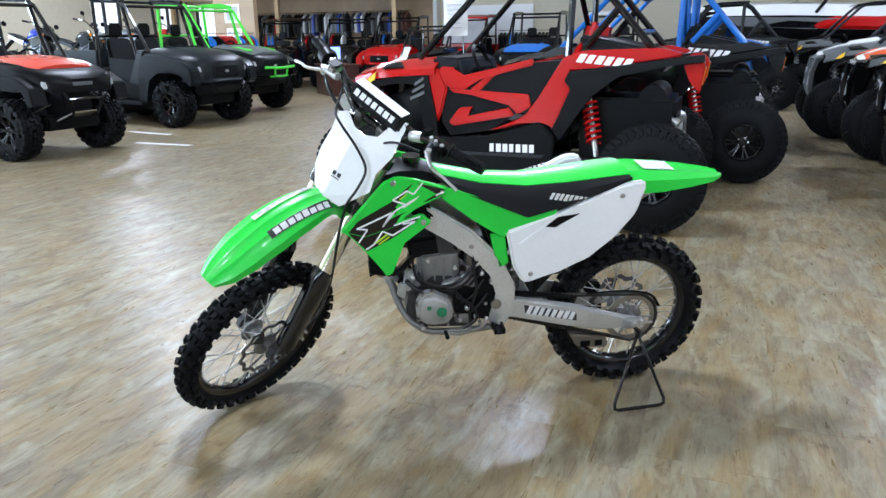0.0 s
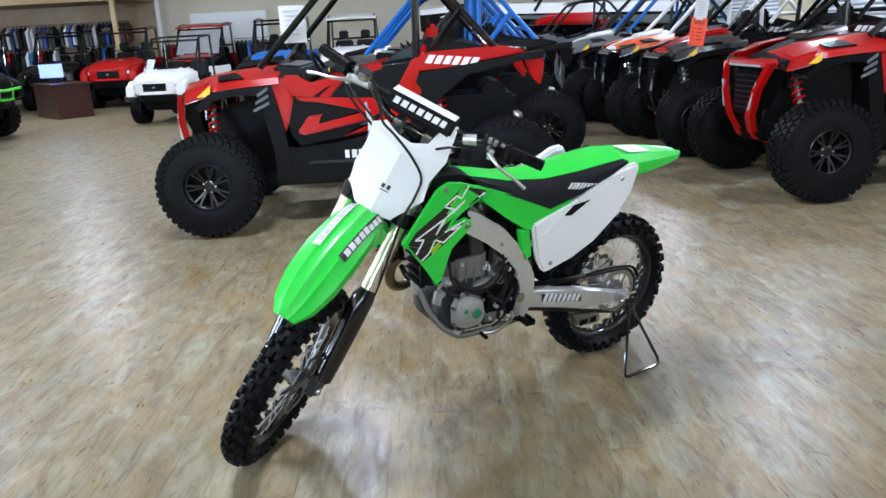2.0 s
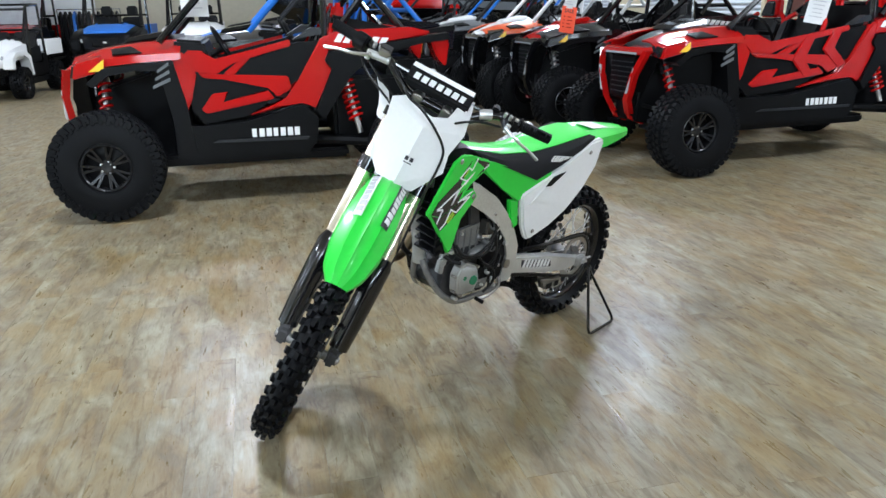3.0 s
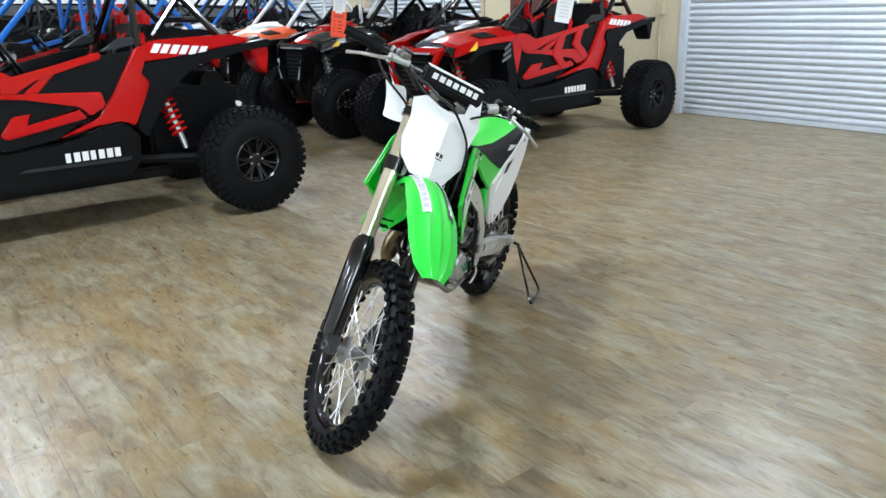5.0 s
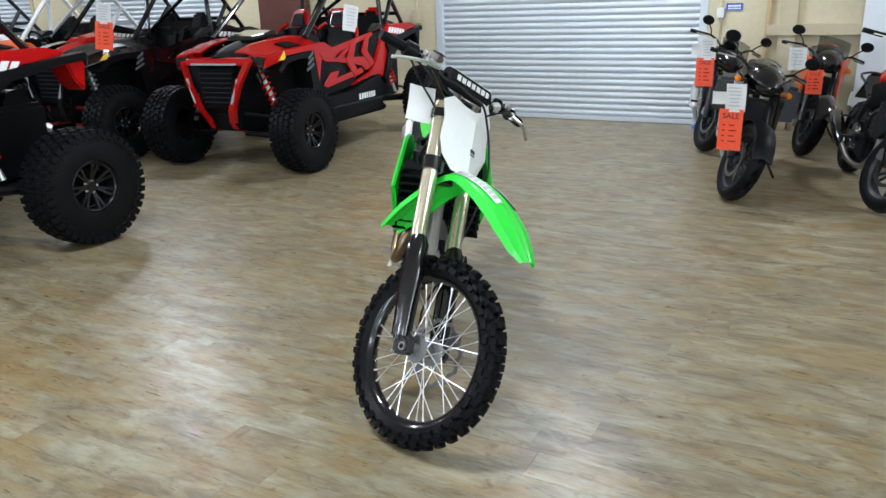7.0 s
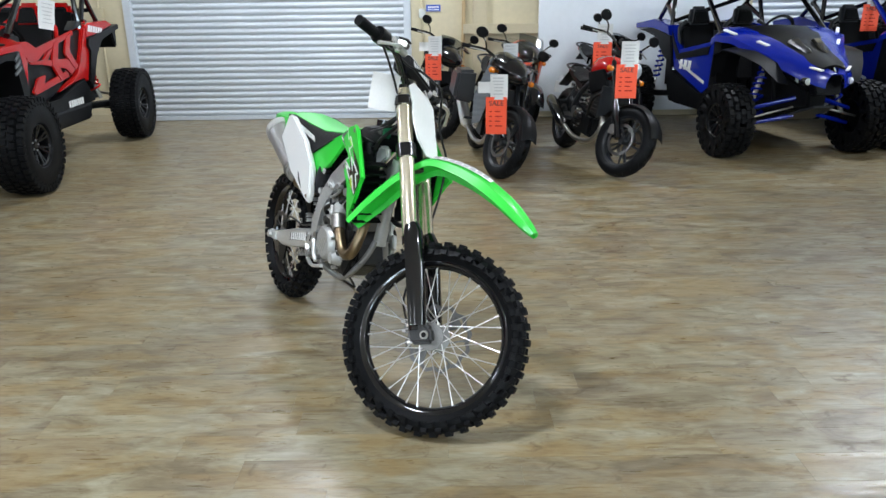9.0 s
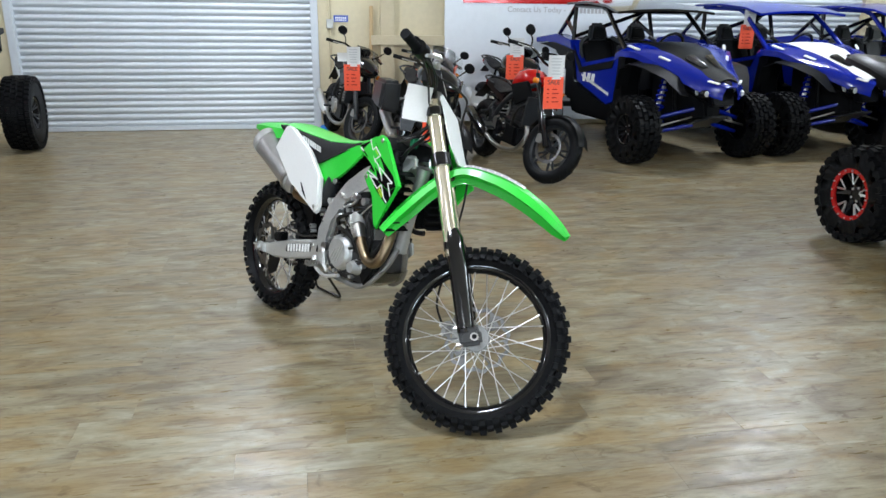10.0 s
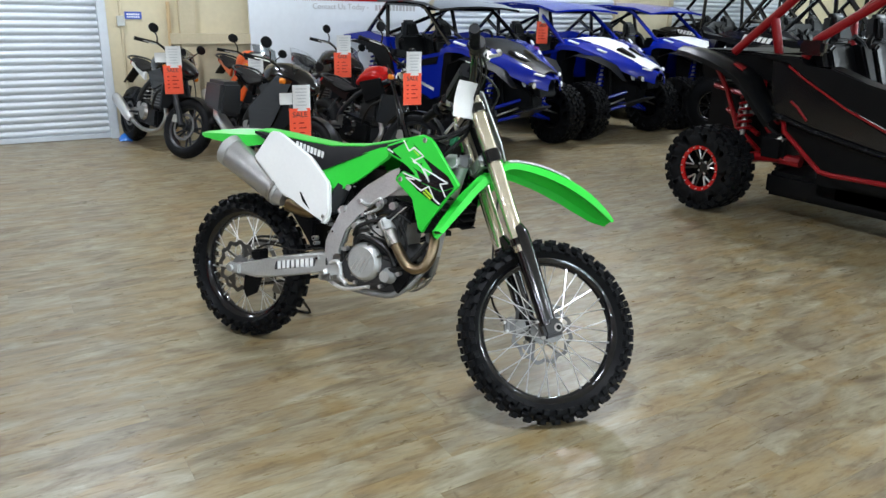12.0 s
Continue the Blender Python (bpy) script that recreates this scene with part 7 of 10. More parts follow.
def street_bike(m, label, tank, style="naked", steer=25.0, lean=9.0, accent=None, fairing=None, tail=None):
    """A parked road motorcycle: x forward, origin on the ground below the front axle."""
    accent, fairing = accent or BLACKP, fairing or BLACKG
    t = thing("street_motorcycle", m @ pose(0, 0, 0, -lean, 0, 0), label, "motorcycle", "street motorcycles")
    R, WB = 0.305, 1.42
    head = Vector((-0.36, 0, 0.86))
    ax = Vector((0, 0, R))
    d = (head - ax).normalized()
    T = Matrix.Translation(head) @ Matrix.Rotation(radians(steer), 4, d) @ Matrix.Translation(-head)

    def front(ob):
        ob.matrix_basis = T @ ob.matrix_basis
        return ob

    street_wheel(t, "front_wheel", T @ Matrix.Translation(ax), R, 0.12)
    street_wheel(t, "rear_wheel", Matrix.Translation((-WB, 0, R)), R, 0.165)
    for q in (-1, 1):
        f = front(part("fork_leg", tube([ax + Vector((0, q * 0.10, 0)), ax + d * 0.30 + Vector((0, q * 0.10, 0)), ax + d * 0.31 + Vector((0, q * 0.10, 0)), ax + d * 0.72 + Vector((0, q * 0.10, 0))], [0.028, 0.026, 0.020, 0.020], 12), DARKGREY if style != "cruiser" else BLACKG, t, smooth=True))
        part("caliper", box(-0.14, -0.07, min(q * 0.075, q * 0.11), max(q * 0.075, q * 0.11), R + 0.02, R + 0.10, 0.008), DULLSTEEL, f)
    rings = []
    for k in range(9):
        a = radians(20 + 130 * k / 8)
        rings.append([(math.cos(a) * (R + 0.022) , y, R + math.sin(a) * (R + 0.022) - abs(y) * 0.35) for y in (-0.075, -0.04, 0, 0.04, 0.075)])
    front(part("front_fender", thicken(loft(rings), 0.004), accent, t, smooth=True))
    zb = {"naked": 1.02, "touring": 0.95, "sport": 0.93, "cruiser": 1.08}[style]
    bar = front(part("handlebar", tube([(-0.58, -0.38, zb), (-0.46, -0.22, zb + 0.02), (-0.40, -0.08, zb - 0.05), (-0.40, 0.08, zb - 0.05), (-0.46, 0.22, zb + 0.02), (-0.58, 0.38, zb)], 0.012, 8, 3), BLACKG, t, smooth=True))
    for q in (-1, 1):
        part("grip", tube([(-0.60, q * 0.40, zb - 0.002), (-0.52, q * 0.29, zb + 0.010)], 0.018, 10), RUBBER, bar)
        part("lever", tube([(-0.46, q * 0.24, zb + 0.01), (-0.50, q * 0.37, zb - 0.005)], 0.006, 6), DULLSTEEL, bar)
        part("mirror_stalk", tube([(-0.47, q * 0.23, zb + 0.02), (-0.45, q * 0.27, zb + 0.08), (-0.46, q * 0.32, zb + 0.12)], 0.007, 6, 3), BLACKG, bar)
        mm = part("mirror", lathe([(0.0, 0.012), (0.046, 0.010), (0.054, 0.0), (0.044, -0.020), (0.0, -0.032)], 18, "x"), BLACKP, bar, smooth=True)
        mm.matrix_basis = pose(-0.455, q * 0.330, zb + 0.145) @ Matrix.Diagonal((1, 1.15, 0.85, 1))
        sg = part("turn_signal", tube([(-0.30, q * 0.11, 0.83), (-0.30, q * 0.19, 0.83)], 0.010, 6), BLACKP, t)
        front(sg)
        part("signal_lens", lathe([(0.0, 0.05), (0.022, 0.035), (0.026, 0.0), (0.0, 0.0)], 12, "x"), AMBER, sg).matrix_basis = pose(-0.31, q * 0.205, 0.83)
    # headlight and front cowl
    if style == "cruiser":
        hl = front(part("headlight", lathe([(0.0, 0.03), (0.07, 0.015), (0.082, 0.0), (0.085, -0.04), (0.05, -0.12), (0.0, -0.13)], 20, "x"), CHROME, t, "round headlight", smooth=True))
        hl.matrix_basis = T @ pose(-0.22, 0, 0.88)
        part("lens", lathe([(0.0, 0.040), (0.06, 0.028), (0.075, 0.012), (0.0, 0.012)], 20, "x"), LENS, hl)
    else:
        cr = [(-0.09, 0.030, 0.82, 0.87), (-0.14, 0.085, 0.79, 0.92), (-0.22, 0.130, 0.77, 0.97), (-0.32, 0.155, 0.77, 1.00), (-0.42, 0.165, 0.78, 1.02)]
        cw = loft([[(x, math.sin(a) * w, (z0 + z1) / 2 - math.cos(a) * (z1 - z0) / 2) for a in [2 * math.pi * k / 16 for k in range(16)]] for x, w, z0, z1 in cr], True)
        cowl = front(part("headlight_cowl", cw, fairing, t, smooth=True))
        for q in (-1, 1):
            part("headlight", hull2([(-0.120, q * 0.012, 0.828), (-0.150, q * 0.078, 0.838), (-0.195, q * 0.105, 0.895), (-0.155, q * 0.020, 0.900)], [(-0.16, q * 0.012, 0.828), (-0.19, q * 0.070, 0.838), (-0.23, q * 0.095, 0.895), (-0.19, q * 0.020, 0.900)], 0.006), LENS, cowl, "clear headlight glass")
        rings = [[(-0.26 - 0.10 * z, y, 0.94 + z * (0.20 if style == "touring" else 0.15) - 0.8 * y * y) for y in (-0.15, -0.07, 0, 0.07, 0.15)] for z in (0, 0.5, 1.0)]
        front(part("windscreen", thicken(loft(rings), 0.004), SMOKE if style != "touring" else CLEAR, t, smooth=True))
    # tank, seat, tail
    tr = [(-0.46, 0.85, 0.075, 0.96), (-0.54, 0.80, 0.135, 1.02), (-0.68, 0.78, 0.145, 1.02), (-0.80, 0.78, 0.105, 0.94), (-0.86, 0.79, 0.085, 0.87)]
    if style == "cruiser":
        tr = [(x, z0 - 0.03, w, z1 - 0.05) for x, z0, w, z1 in tr]
    rings = [[(x, math.sin(a) * w, (z0 + z1) / 2 - math.cos(a) * (z1 - z0) / 2) for a in [2 * math.pi * k / 14 for k in range(14)]] for x, z0, w, z1 in tr]
    part("fuel_tank", loft(rings, True), tank, t, smooth=True)
    zs = 0.80 if style != "cruiser" else 0.70
    sr = [(-0.84, zs, 0.08, zs + 0.06), (-0.98, zs - 0.03, 0.125, zs + 0.03), (-1.14, zs, 0.12, zs + 0.06), (-1.34, zs + 0.06, 0.09, zs + 0.12), (-1.48, zs + 0.09, 0.05, zs + 0.13)]
    rings = [[(x, math.sin(a) * w, (z0 + z1) / 2 - math.cos(a) * (z1 - z0) / 2) for a in [2 * math.pi * k / 12 for k in range(12)]] for x, z0, w, z1 in sr]
    part("seat", loft(rings, True), SEATBLK, t, smooth=True)
    for q in (-1, 1):
        part("tail_panel", hull2([(-0.96, q * 0.10, zs - 0.10), (-0.92, q * 0.11, zs - 0.01), (-1.48, q * 0.05, zs + 0.10), (-1.50, q * 0.05, zs + 0.04)], [(-0.96, q * 0.07, zs - 0.10), (-0.92, q * 0.08, zs - 0.01), (-1.48, q * 0.02, zs + 0.10), (-1.50, q * 0.02, zs + 0.04)], 0.008), tail or (tank if style != "cruiser" else BLACKP), t)
        part("frame_rail", tube([(-0.40, q * 0.05, 0.84), (-0.70, q * 0.14, 0.70), (-0.98, q * 0.13, 0.50), (-1.02, q * 0.12, 0.40)], 0.024, 8, 3), DARKGREY, t, smooth=True)
        part("swingarm", hull2([(-0.95, q * 0.11, 0.42), (-0.95, q * 0.11, 0.34), (-WB - 0.05, q * 0.11, R - 0.03), (-WB - 0.05, q * 0.11, R + 0.04)], [(-0.95, q * 0.14, 0.42), (-0.95, q * 0.14, 0.34), (-WB - 0.05, q * 0.14, R - 0.03), (-WB - 0.05, q * 0.14, R + 0.04)], 0.006), DULLSTEEL, t)
        part("footpeg", tube([(-0.95, q * 0.14, 0.36), (-0.95, q * 0.24, 0.36)], 0.012, 8), DARKGREY, t)
        part("radiator_shroud", hull2([(-0.36, q * 0.10, 0.72), (-0.42, q * 0.15, 0.86), (-0.70, q * 0.17, 0.80), (-0.56, q * 0.17, 0.62)], [(-0.36, q * 0.08, 0.72), (-0.42, q * 0.12, 0.86), (-0.70, q * 0.14, 0.80), (-0.56, q * 0.14, 0.62)], 0.008), fairing if style != "cruiser" else BLACKP, t)
        if style in ("sport", "touring"):
            part("side_fairing", hull2([(-0.14, q * 0.13, 0.88), (-0.30, q * 0.20, 0.92), (-0.78, q * 0.21, 0.60), (-0.72, q * 0.20, 0.34), (-0.42, q * 0.18, 0.40)], [(-0.14, q * 0.11, 0.88), (-0.30, q * 0.18, 0.92), (-0.78, q * 0.19, 0.60), (-0.72, q * 0.18, 0.34), (-0.42, q * 0.16, 0.40)], 0.006), tank, t, "glossy side fairing")
        if style == "touring":
            part("pannier", hull2([(-1.02, q * 0.16, 0.48), (-1.48, q * 0.16, 0.52), (-1.50, q * 0.16, 0.80), (-1.06, q * 0.16, 0.80)], [(-1.05, q * 0.36, 0.50), (-1.45, q * 0.36, 0.54), (-1.47, q * 0.34, 0.78), (-1.08, q * 0.34, 0.78)], 0.03), DARKGREY, t, "dark hard pannier")
    part("crankcase", hull2([(-0.50, -0.14, 0.24), (-0.50, 0.14, 0.24), (-1.00, 0.15, 0.26), (-1.00, -0.15, 0.26)], [(-0.52, -0.13, 0.44), (-0.52, 0.13, 0.44), (-0.96, 0.14, 0.50), (-0.96, -0.14, 0.50)], 0.03), BLACKP, t)
    cyl = part("cylinder", hull2([(-0.50, -0.10, 0.42), (-0.50, 0.10, 0.42), (-0.74, 0.10, 0.45), (-0.74, -0.10, 0.45)], [(-0.46, -0.10, 0.68), (-0.46, 0.10, 0.68), (-0.70, 0.10, 0.70), (-0.70, -0.10, 0.70)], 0.015), CASTDARK, t)
    for k in range(6):
        z = 0.465 + k * 0.032
        part("fin", box(-0.735 + k * 0.006, -0.475 + k * 0.006, -0.115, 0.115, z, z + 0.008), CASTMID if style != "cruiser" else CASTDARK, cyl)
    for q in (-1, 1):
        ec = part("engine_cover", lathe([(0.0, 0.03), (0.07, 0.03), (0.095, 0.0), (0.0, 0.0)], 20), DULLSTEEL if style != "cruiser" else BLACKG, t, smooth=True)
        ec.matrix_basis = pose(-0.80, q * 0.14, 0.38, 0, 0, 0 if q > 0 else 180)
        for k in range(5):
            a = 2 * math.pi * k / 5
            part("cover_bolt", tube([(0.082 * math.cos(a), 0.0, 0.082 * math.sin(a)), (0.082 * math.cos(a), 0.022, 0.082 * math.sin(a))], 0.007, 6), STEEL, ec)
        part("hose", tube([(-0.38, q * 0.12, 0.66), (-0.48, q * 0.15, 0.60), (-0.58, q * 0.14, 0.50), (-0.62, q * 0.13, 0.42)], 0.013, 8, 3), HOSE, t)
        part("brake_hose", tube([(-0.10, q * 0.10, 0.38), (-0.14, q * 0.12, 0.60), (-0.26, q * 0.12, 0.82), (-0.40, q * 0.08, 0.98)], 0.006, 6, 4), HOSE, t)
        part("peg_bracket", hull2([(-0.92, q * 0.13, 0.48), (-1.02, q * 0.13, 0.46), (-0.98, q * 0.13, 0.34), (-0.92, q * 0.13, 0.34)], [(-0.92, q * 0.145, 0.48), (-1.02, q * 0.145, 0.46), (-0.98, q * 0.145, 0.34), (-0.92, q * 0.145, 0.34)], 0.003), DULLSTEEL, t)
        part("passenger_peg", tube([(-1.12, q * 0.10, 0.62), (-1.16, q * 0.15, 0.50), (-1.16, q * 0.22, 0.49)], 0.010, 8), DARKGREY, t)
    part("sprocket", lathe([(0.085, 0.075), (0.105, 0.075), (0.105, 0.082), (0.085, 0.082)], 30, close=True), DULLSTEEL, t).matrix_basis = pose(-WB, 0, R)
    for z0, z1 in ((0.10, 0.075), (-0.10, -0.06)):
        part("chain_run", tube([(-WB, 0.079, R + z0), (-0.93, 0.079, 0.40 + z1 * 0.6)], 0.008, 6), CHAIN, t)
    part("grab_rail", tube([(-1.20, -0.11, zs + 0.07), (-1.40, -0.12, zs + 0.12), (-1.50, 0.0, zs + 0.14), (-1.40, 0.12, zs + 0.12), (-1.20, 0.11, zs + 0.07)], 0.010, 8, 3), DARKGREY, t)
    part("instrument", box(-0.40, -0.32, -0.07, 0.07, zb - 0.02, zb + 0.05, 0.012), BLACKP, t)
    part("number_bar", box(-1.752, -1.744, -0.09, 0.09, 0.52, 0.64, 0.002), PAPER, t)
    part("radiator", hull2([(-0.36, -0.15, 0.46), (-0.36, 0.15, 0.46), (-0.32, 0.15, 0.72), (-0.32, -0.15, 0.72)], [(-0.40, -0.15, 0.46), (-0.40, 0.15, 0.46), (-0.36, 0.15, 0.72), (-0.36, -0.15, 0.72)], 0.006), DARKGREY, t)
    part("exhaust_header", tube([(-0.46, -0.06, 0.50), (-0.38, -0.08, 0.36), (-0.48, -0.12, 0.22), (-0.80, -0.15, 0.20), (-1.05, -0.18, 0.28)], 0.022, 10, 4), DULLSTEEL, t, smooth=True)
    part("muffler", tube([(-1.03, -0.185, 0.27), (-1.10, -0.19, 0.30), (-1.42, -0.21, 0.46), (-1.46, -0.21, 0.48)], [0.030, 0.055, 0.055, 0.040], 14), STEEL if style != "cruiser" else BLACKG, t, smooth=True)
    part("shock_absorber", tube([(-1.05, 0, 0.70), (-1.10, 0, 0.42)], 0.03, 8), BLACKG, t)
    part("spring", coil((-1.055, 0, 0.66), (-1.09, 0, 0.46), 0.042, 0.007, 5), REDMETAL if style == "sport" else DULLSTEEL, t)
    part("rear_mudguard", hull2([(-1.40, -0.05, 0.82), (-1.40, 0.05, 0.82), (-1.74, 0.05, 0.60), (-1.74, -0.05, 0.60)], [(-1.40, -0.05, 0.835), (-1.40, 0.05, 0.835), (-1.74, 0.05, 0.615), (-1.74, -0.05, 0.615)]), BLACKP, t)
    part("tail_light", box(-1.54, -1.49, -0.045, 0.045, zs + 0.04, zs + 0.10, 0.01), REDMETAL, t)
    part("side_stand", tube([(-0.92, 0.12, 0.30), (-0.86, 0.30, 0.045)], 0.010, 8), BLACKG, t)
    return t


def sale_tags(x, y, z, turn, white=True, w=0.17, h=0.28, tilt=0, extra=None):
    """An orange sale card with its words, and a white price sheet above it."""
    m = pose(x, y, z, 0, 0, turn)
    t = thing("sale_card", m @ pose(0, 0, 0, 0, tilt, 0), "bright orange-red sale card with dark lettering", "price tag", "sale cards")
    part("card", box(-w / 2, w / 2, -0.001, 0.001, -h, 0), TAGRED, t)
    letters("SALE", h * 0.19, INK, t, Matrix.Translation((0, -0.0025, -h * 0.17)))
    for k in range(4):
        zz = -h * (0.40 + 0.13 * k)
        part("print_line", box(-w * 0.32, -w * 0.22, -0.0032, -0.0012, zz, zz + 0.008), REDMETAL, t)
        part("print_line", box(-w * 0.05, w * (0.18 + 0.1 * (k % 2)), -0.0032, -0.0012, zz, zz + 0.008), REDMETAL, t)
    if white:
        hang_tag(m @ Matrix.Translation((0.02, -0.006, 0.18)), w * 0.82, 0.20, PAPER, 0, "white paper price sheet above an orange sale card", 6, tilt)
    if extra:
        hang_tag(m @ Matrix.Translation((-0.10, 0.01, 0.12)), 0.10, 0.09, PAPER, 0, "small white paper slip beside a sale card", 0, 0)
    return t


street_bike(pose(5.10, -0.38, 0, 0, 0, 190), "black and white naked motorcycle with silver exhaust by the shutter", BLACKG, "naked", 24, 9, tail=WHITE)
street_bike(pose(3.20, -0.88, 0, 0, 0, 186), "black touring motorcycle with hard panniers and clear windscreen", BLACKG, "touring", 22, 9)
street_bike(pose(5.20, -1.25, 0, 0, 0, 184), "orange and black sport motorcycle with full fairing", ORANGE, "sport", 15, 8, BLACKG, BLACKG)
street_bike(pose(3.20, -1.88, 0, 0, 0, 190), "black cruiser motorcycle with a red fuel tank and round headlight", RED, "cruiser", 26, 9)
street_bike(pose(5.15, -2.25, 0, 0, 0, 188), "black naked motorcycle beside the white board", BLACKG, "naked", 20, 9)
sale_tags(3.10, -0.83, 0.70, -98, True, 0.17, 0.30, 0, True)
sale_tags(3.16, -1.89, 0.94, -96, True, 0.17, 0.27)
sale_tags(5.05, -0.31, 0.92, -98, True, 0.17, 0.27, 0, True)
sale_tags(5.02, -2.08, 1.02, -96, True, 0.19, 0.26)
sale_tags(5.05, -1.28, 0.82, -92, False, 0.14, 0.22)
hang_tag(pose(5.0, -1.12, 1.02, 0, 0, -95), 0.15, 0.20, PAPER, 0, "white paper price sheet on the orange motorcycle", 5)


# ---- blue sport side-by-sides ----
def arrow_buggy(m, label, hood, roof, group):
    """A narrow sport side-by-side with a falling, pointed nose."""
    t = thing("sport_utility_vehicle", m, label, "off-road vehicle", group)
    R, W, ht, WB = 0.345, 0.25, 0.68, 2.30
    for x in (0, -WB):
        for q in (-1, 1):
            buggy_wheel(t, x, q * ht, R, R, W, R * 0.47, RIMBLACK, 8, None, 26)
    part("floor_pan", box(-1.75, -0.2, -0.45, 0.45, 0.29, 0.37, 0.02), BLACKP, t)
    part("front_frame", hull2([(0.34, -0.08, 0.48), (0.34, 0.08, 0.48), (0.34, 0.10, 0.64), (0.34, -0.10, 0.64)], [(-0.35, -0.26, 0.34), (-0.35, 0.26, 0.34), (-0.35, 0.30, 0.95), (-0.35, -0.30, 0.95)], 0.02), RUBBER, t)
    part("nose_grille", hull2([(0.50, -0.12, 0.62), (0.50, 0.12, 0.62), (0.44, 0.15, 0.78), (0.44, -0.15, 0.78)], [(0.40, -0.11, 0.60), (0.40, 0.11, 0.60), (0.34, 0.14, 0.76), (0.34, -0.14, 0.76)], 0.012), RUBBER, t)
    part("skid_plate", hull2([(0.46, -0.10, 0.50), (0.46, 0.10, 0.50), (0.0, 0.22, 0.33), (0.0, -0.22, 0.33)], [(0.46, -0.10, 0.52), (0.46, 0.10, 0.52), (0.0, 0.22, 0.35), (0.0, -0.22, 0.35)], 0.004), DARKGREY, t)
    part("engine", box(-2.25, -1.55, -0.34, 0.34, 0.42, 1.0, 0.03), BLACKP, t)
    for q in (-1, 1):
        for z0, z1 in ((0.40, R - 0.06), (0.56, R + 0.08)):
            part("control_arm", tube([(0.20, q * 0.12, z0), (0.0, q * (ht - 0.12), z1), (-0.22, q * 0.16, z0)], 0.019, 8), BLUE, t, "blue suspension arm", smooth=True)
        shock(t, (-0.05, q * 0.28, 0.92), (0.02, q * (ht - 0.20), R + 0.05), BLUE)
        shock(t, (-WB + 0.1, q * 0.36, 1.02), (-WB + 0.05, q * (ht - 0.20), R + 0.06), BLUE)
        part("trailing_arm", tube([(-1.50, q * 0.38, 0.42), (-WB, q * (ht - 0.14), R)], 0.035, 8), BLACKP, t)
        rings = []
        for x, zi, zo, yi, yo in ((0.58, 0.78, 0.74, 0.00, 0.09), (0.46, 0.84, 0.79, 0.09, 0.22), (0.22, 0.93, 0.89, 0.16, 0.33), (-0.02, 1.02, 0.99, 0.21, 0.44), (-0.25, 1.09, 1.09, 0.27, 0.58), (-0.42, 1.13, 1.10, 0.32, 0.64), (-0.56, 1.14, 1.06, 0.34, 0.62)):
            rings.append([(x, q * yi, zi + 0.03), (x, q * (yi * 0.4 + yo * 0.6), zi + 0.02), (x, q * yo, zo), (x, q * (yo + 0.005), zo - 0.06)])
        part("fender_liner", thicken(loft([[(0.34, q * 0.30, 0.70), (0.34, q * 0.40, 0.72)], [(0.20, q * 0.33, 0.88), (0.20, q * 0.50, 0.86)], [(0.0, q * 0.44, 0.97), (0.0, q * 0.62, 0.95)], [(-0.22, q * 0.50, 1.01), (-0.22, q * 0.66, 0.98)], [(-0.38, q * 0.52, 0.96), (-0.40, q * 0.66, 0.92)], [(-0.48, q * 0.50, 0.72), (-0.50, q * 0.62, 0.70)]]), 0.01), RUBBER, t, "black inner fender", smooth=True)
        wing = part("front_wing", thicken(loft(rings), 0.012), BLUE, t, "gloss blue front wing")
        for x, y, z, s in ((0.50, 0.15, 0.845, 0.035), (-0.02, 0.37, 1.03, 0.045), (-0.32, 0.55, 1.125, 0.05)):
            part("white_mark", sheet([(x - s, q * (y + 0.02), z + 0.030 * (1 if x < 0.3 else 0.4)), (x + s, q * (y - 0.05), z - 0.012), (x + s, q * (y - 0.015), z - 0.014), (x - s, q * (y + 0.05), z + 0.022 * (1 if x < 0.3 else 0.4))], 0.014), WHITE, wing)
        part("headlight", hull2([(0.47, q * 0.16, 0.72), (0.45, q * 0.22, 0.72), (0.42, q * 0.235, 0.77), (0.44, q * 0.16, 0.775)], [(0.36, q * 0.16, 0.71), (0.34, q * 0.23, 0.71), (0.32, q * 0.24, 0.78), (0.34, q * 0.15, 0.79)], 0.008), LENS, t, "clear headlight")
        part("wheel_arch", slab([(-0.40, 1.06), (-0.55, 1.06), (-0.62, 0.55), (-0.50, 0.36), (-0.40, 0.40), (-0.47, 0.75)], q * 0.36, q * 0.58, 0.006), BLACKP, t)
        door = part("door", slab([(-0.50, 0.98), (-0.62, 1.04), (-1.40, 0.90), (-1.62, 1.14), (-1.72, 1.12), (-1.50, 0.70), (-0.80, 0.50), (-0.62, 0.55)], q * 0.50, q * 0.56, 0.008), BLUE, t, "blue door with white graphics")
        word_bars(door, 3, 0.30, 0.10, pose(-1.22, q * 0.5615, 0.76, 0, 0, 180 if q > 0 else 0), WHITE, "door_lettering", 0.2, 51, 0.004)
        bm = bmesh.new()
        for k in range(2):
            sheet([(-0.75 - k * 0.12, q * 0.563, 0.60 + k * 0.03), (-1.30 - k * 0.06, q * 0.563, 0.74 + k * 0.02), (-1.32 - k * 0.06, q * 0.563, 0.77 + k * 0.02), (-0.74 - k * 0.12, q * 0.563, 0.63 + k * 0.03)], 0.004, 0, bm)
        part("white_stripe", bm, WHITE, door)
        part("sill_panel", slab([(-0.50, 0.34), (-0.60, 0.54), (-0.80, 0.49), (-1.55, 0.68), (-1.62, 0.50), (-1.55, 0.34)], q * 0.44, q * 0.58, 0.01), BLACKP, t)
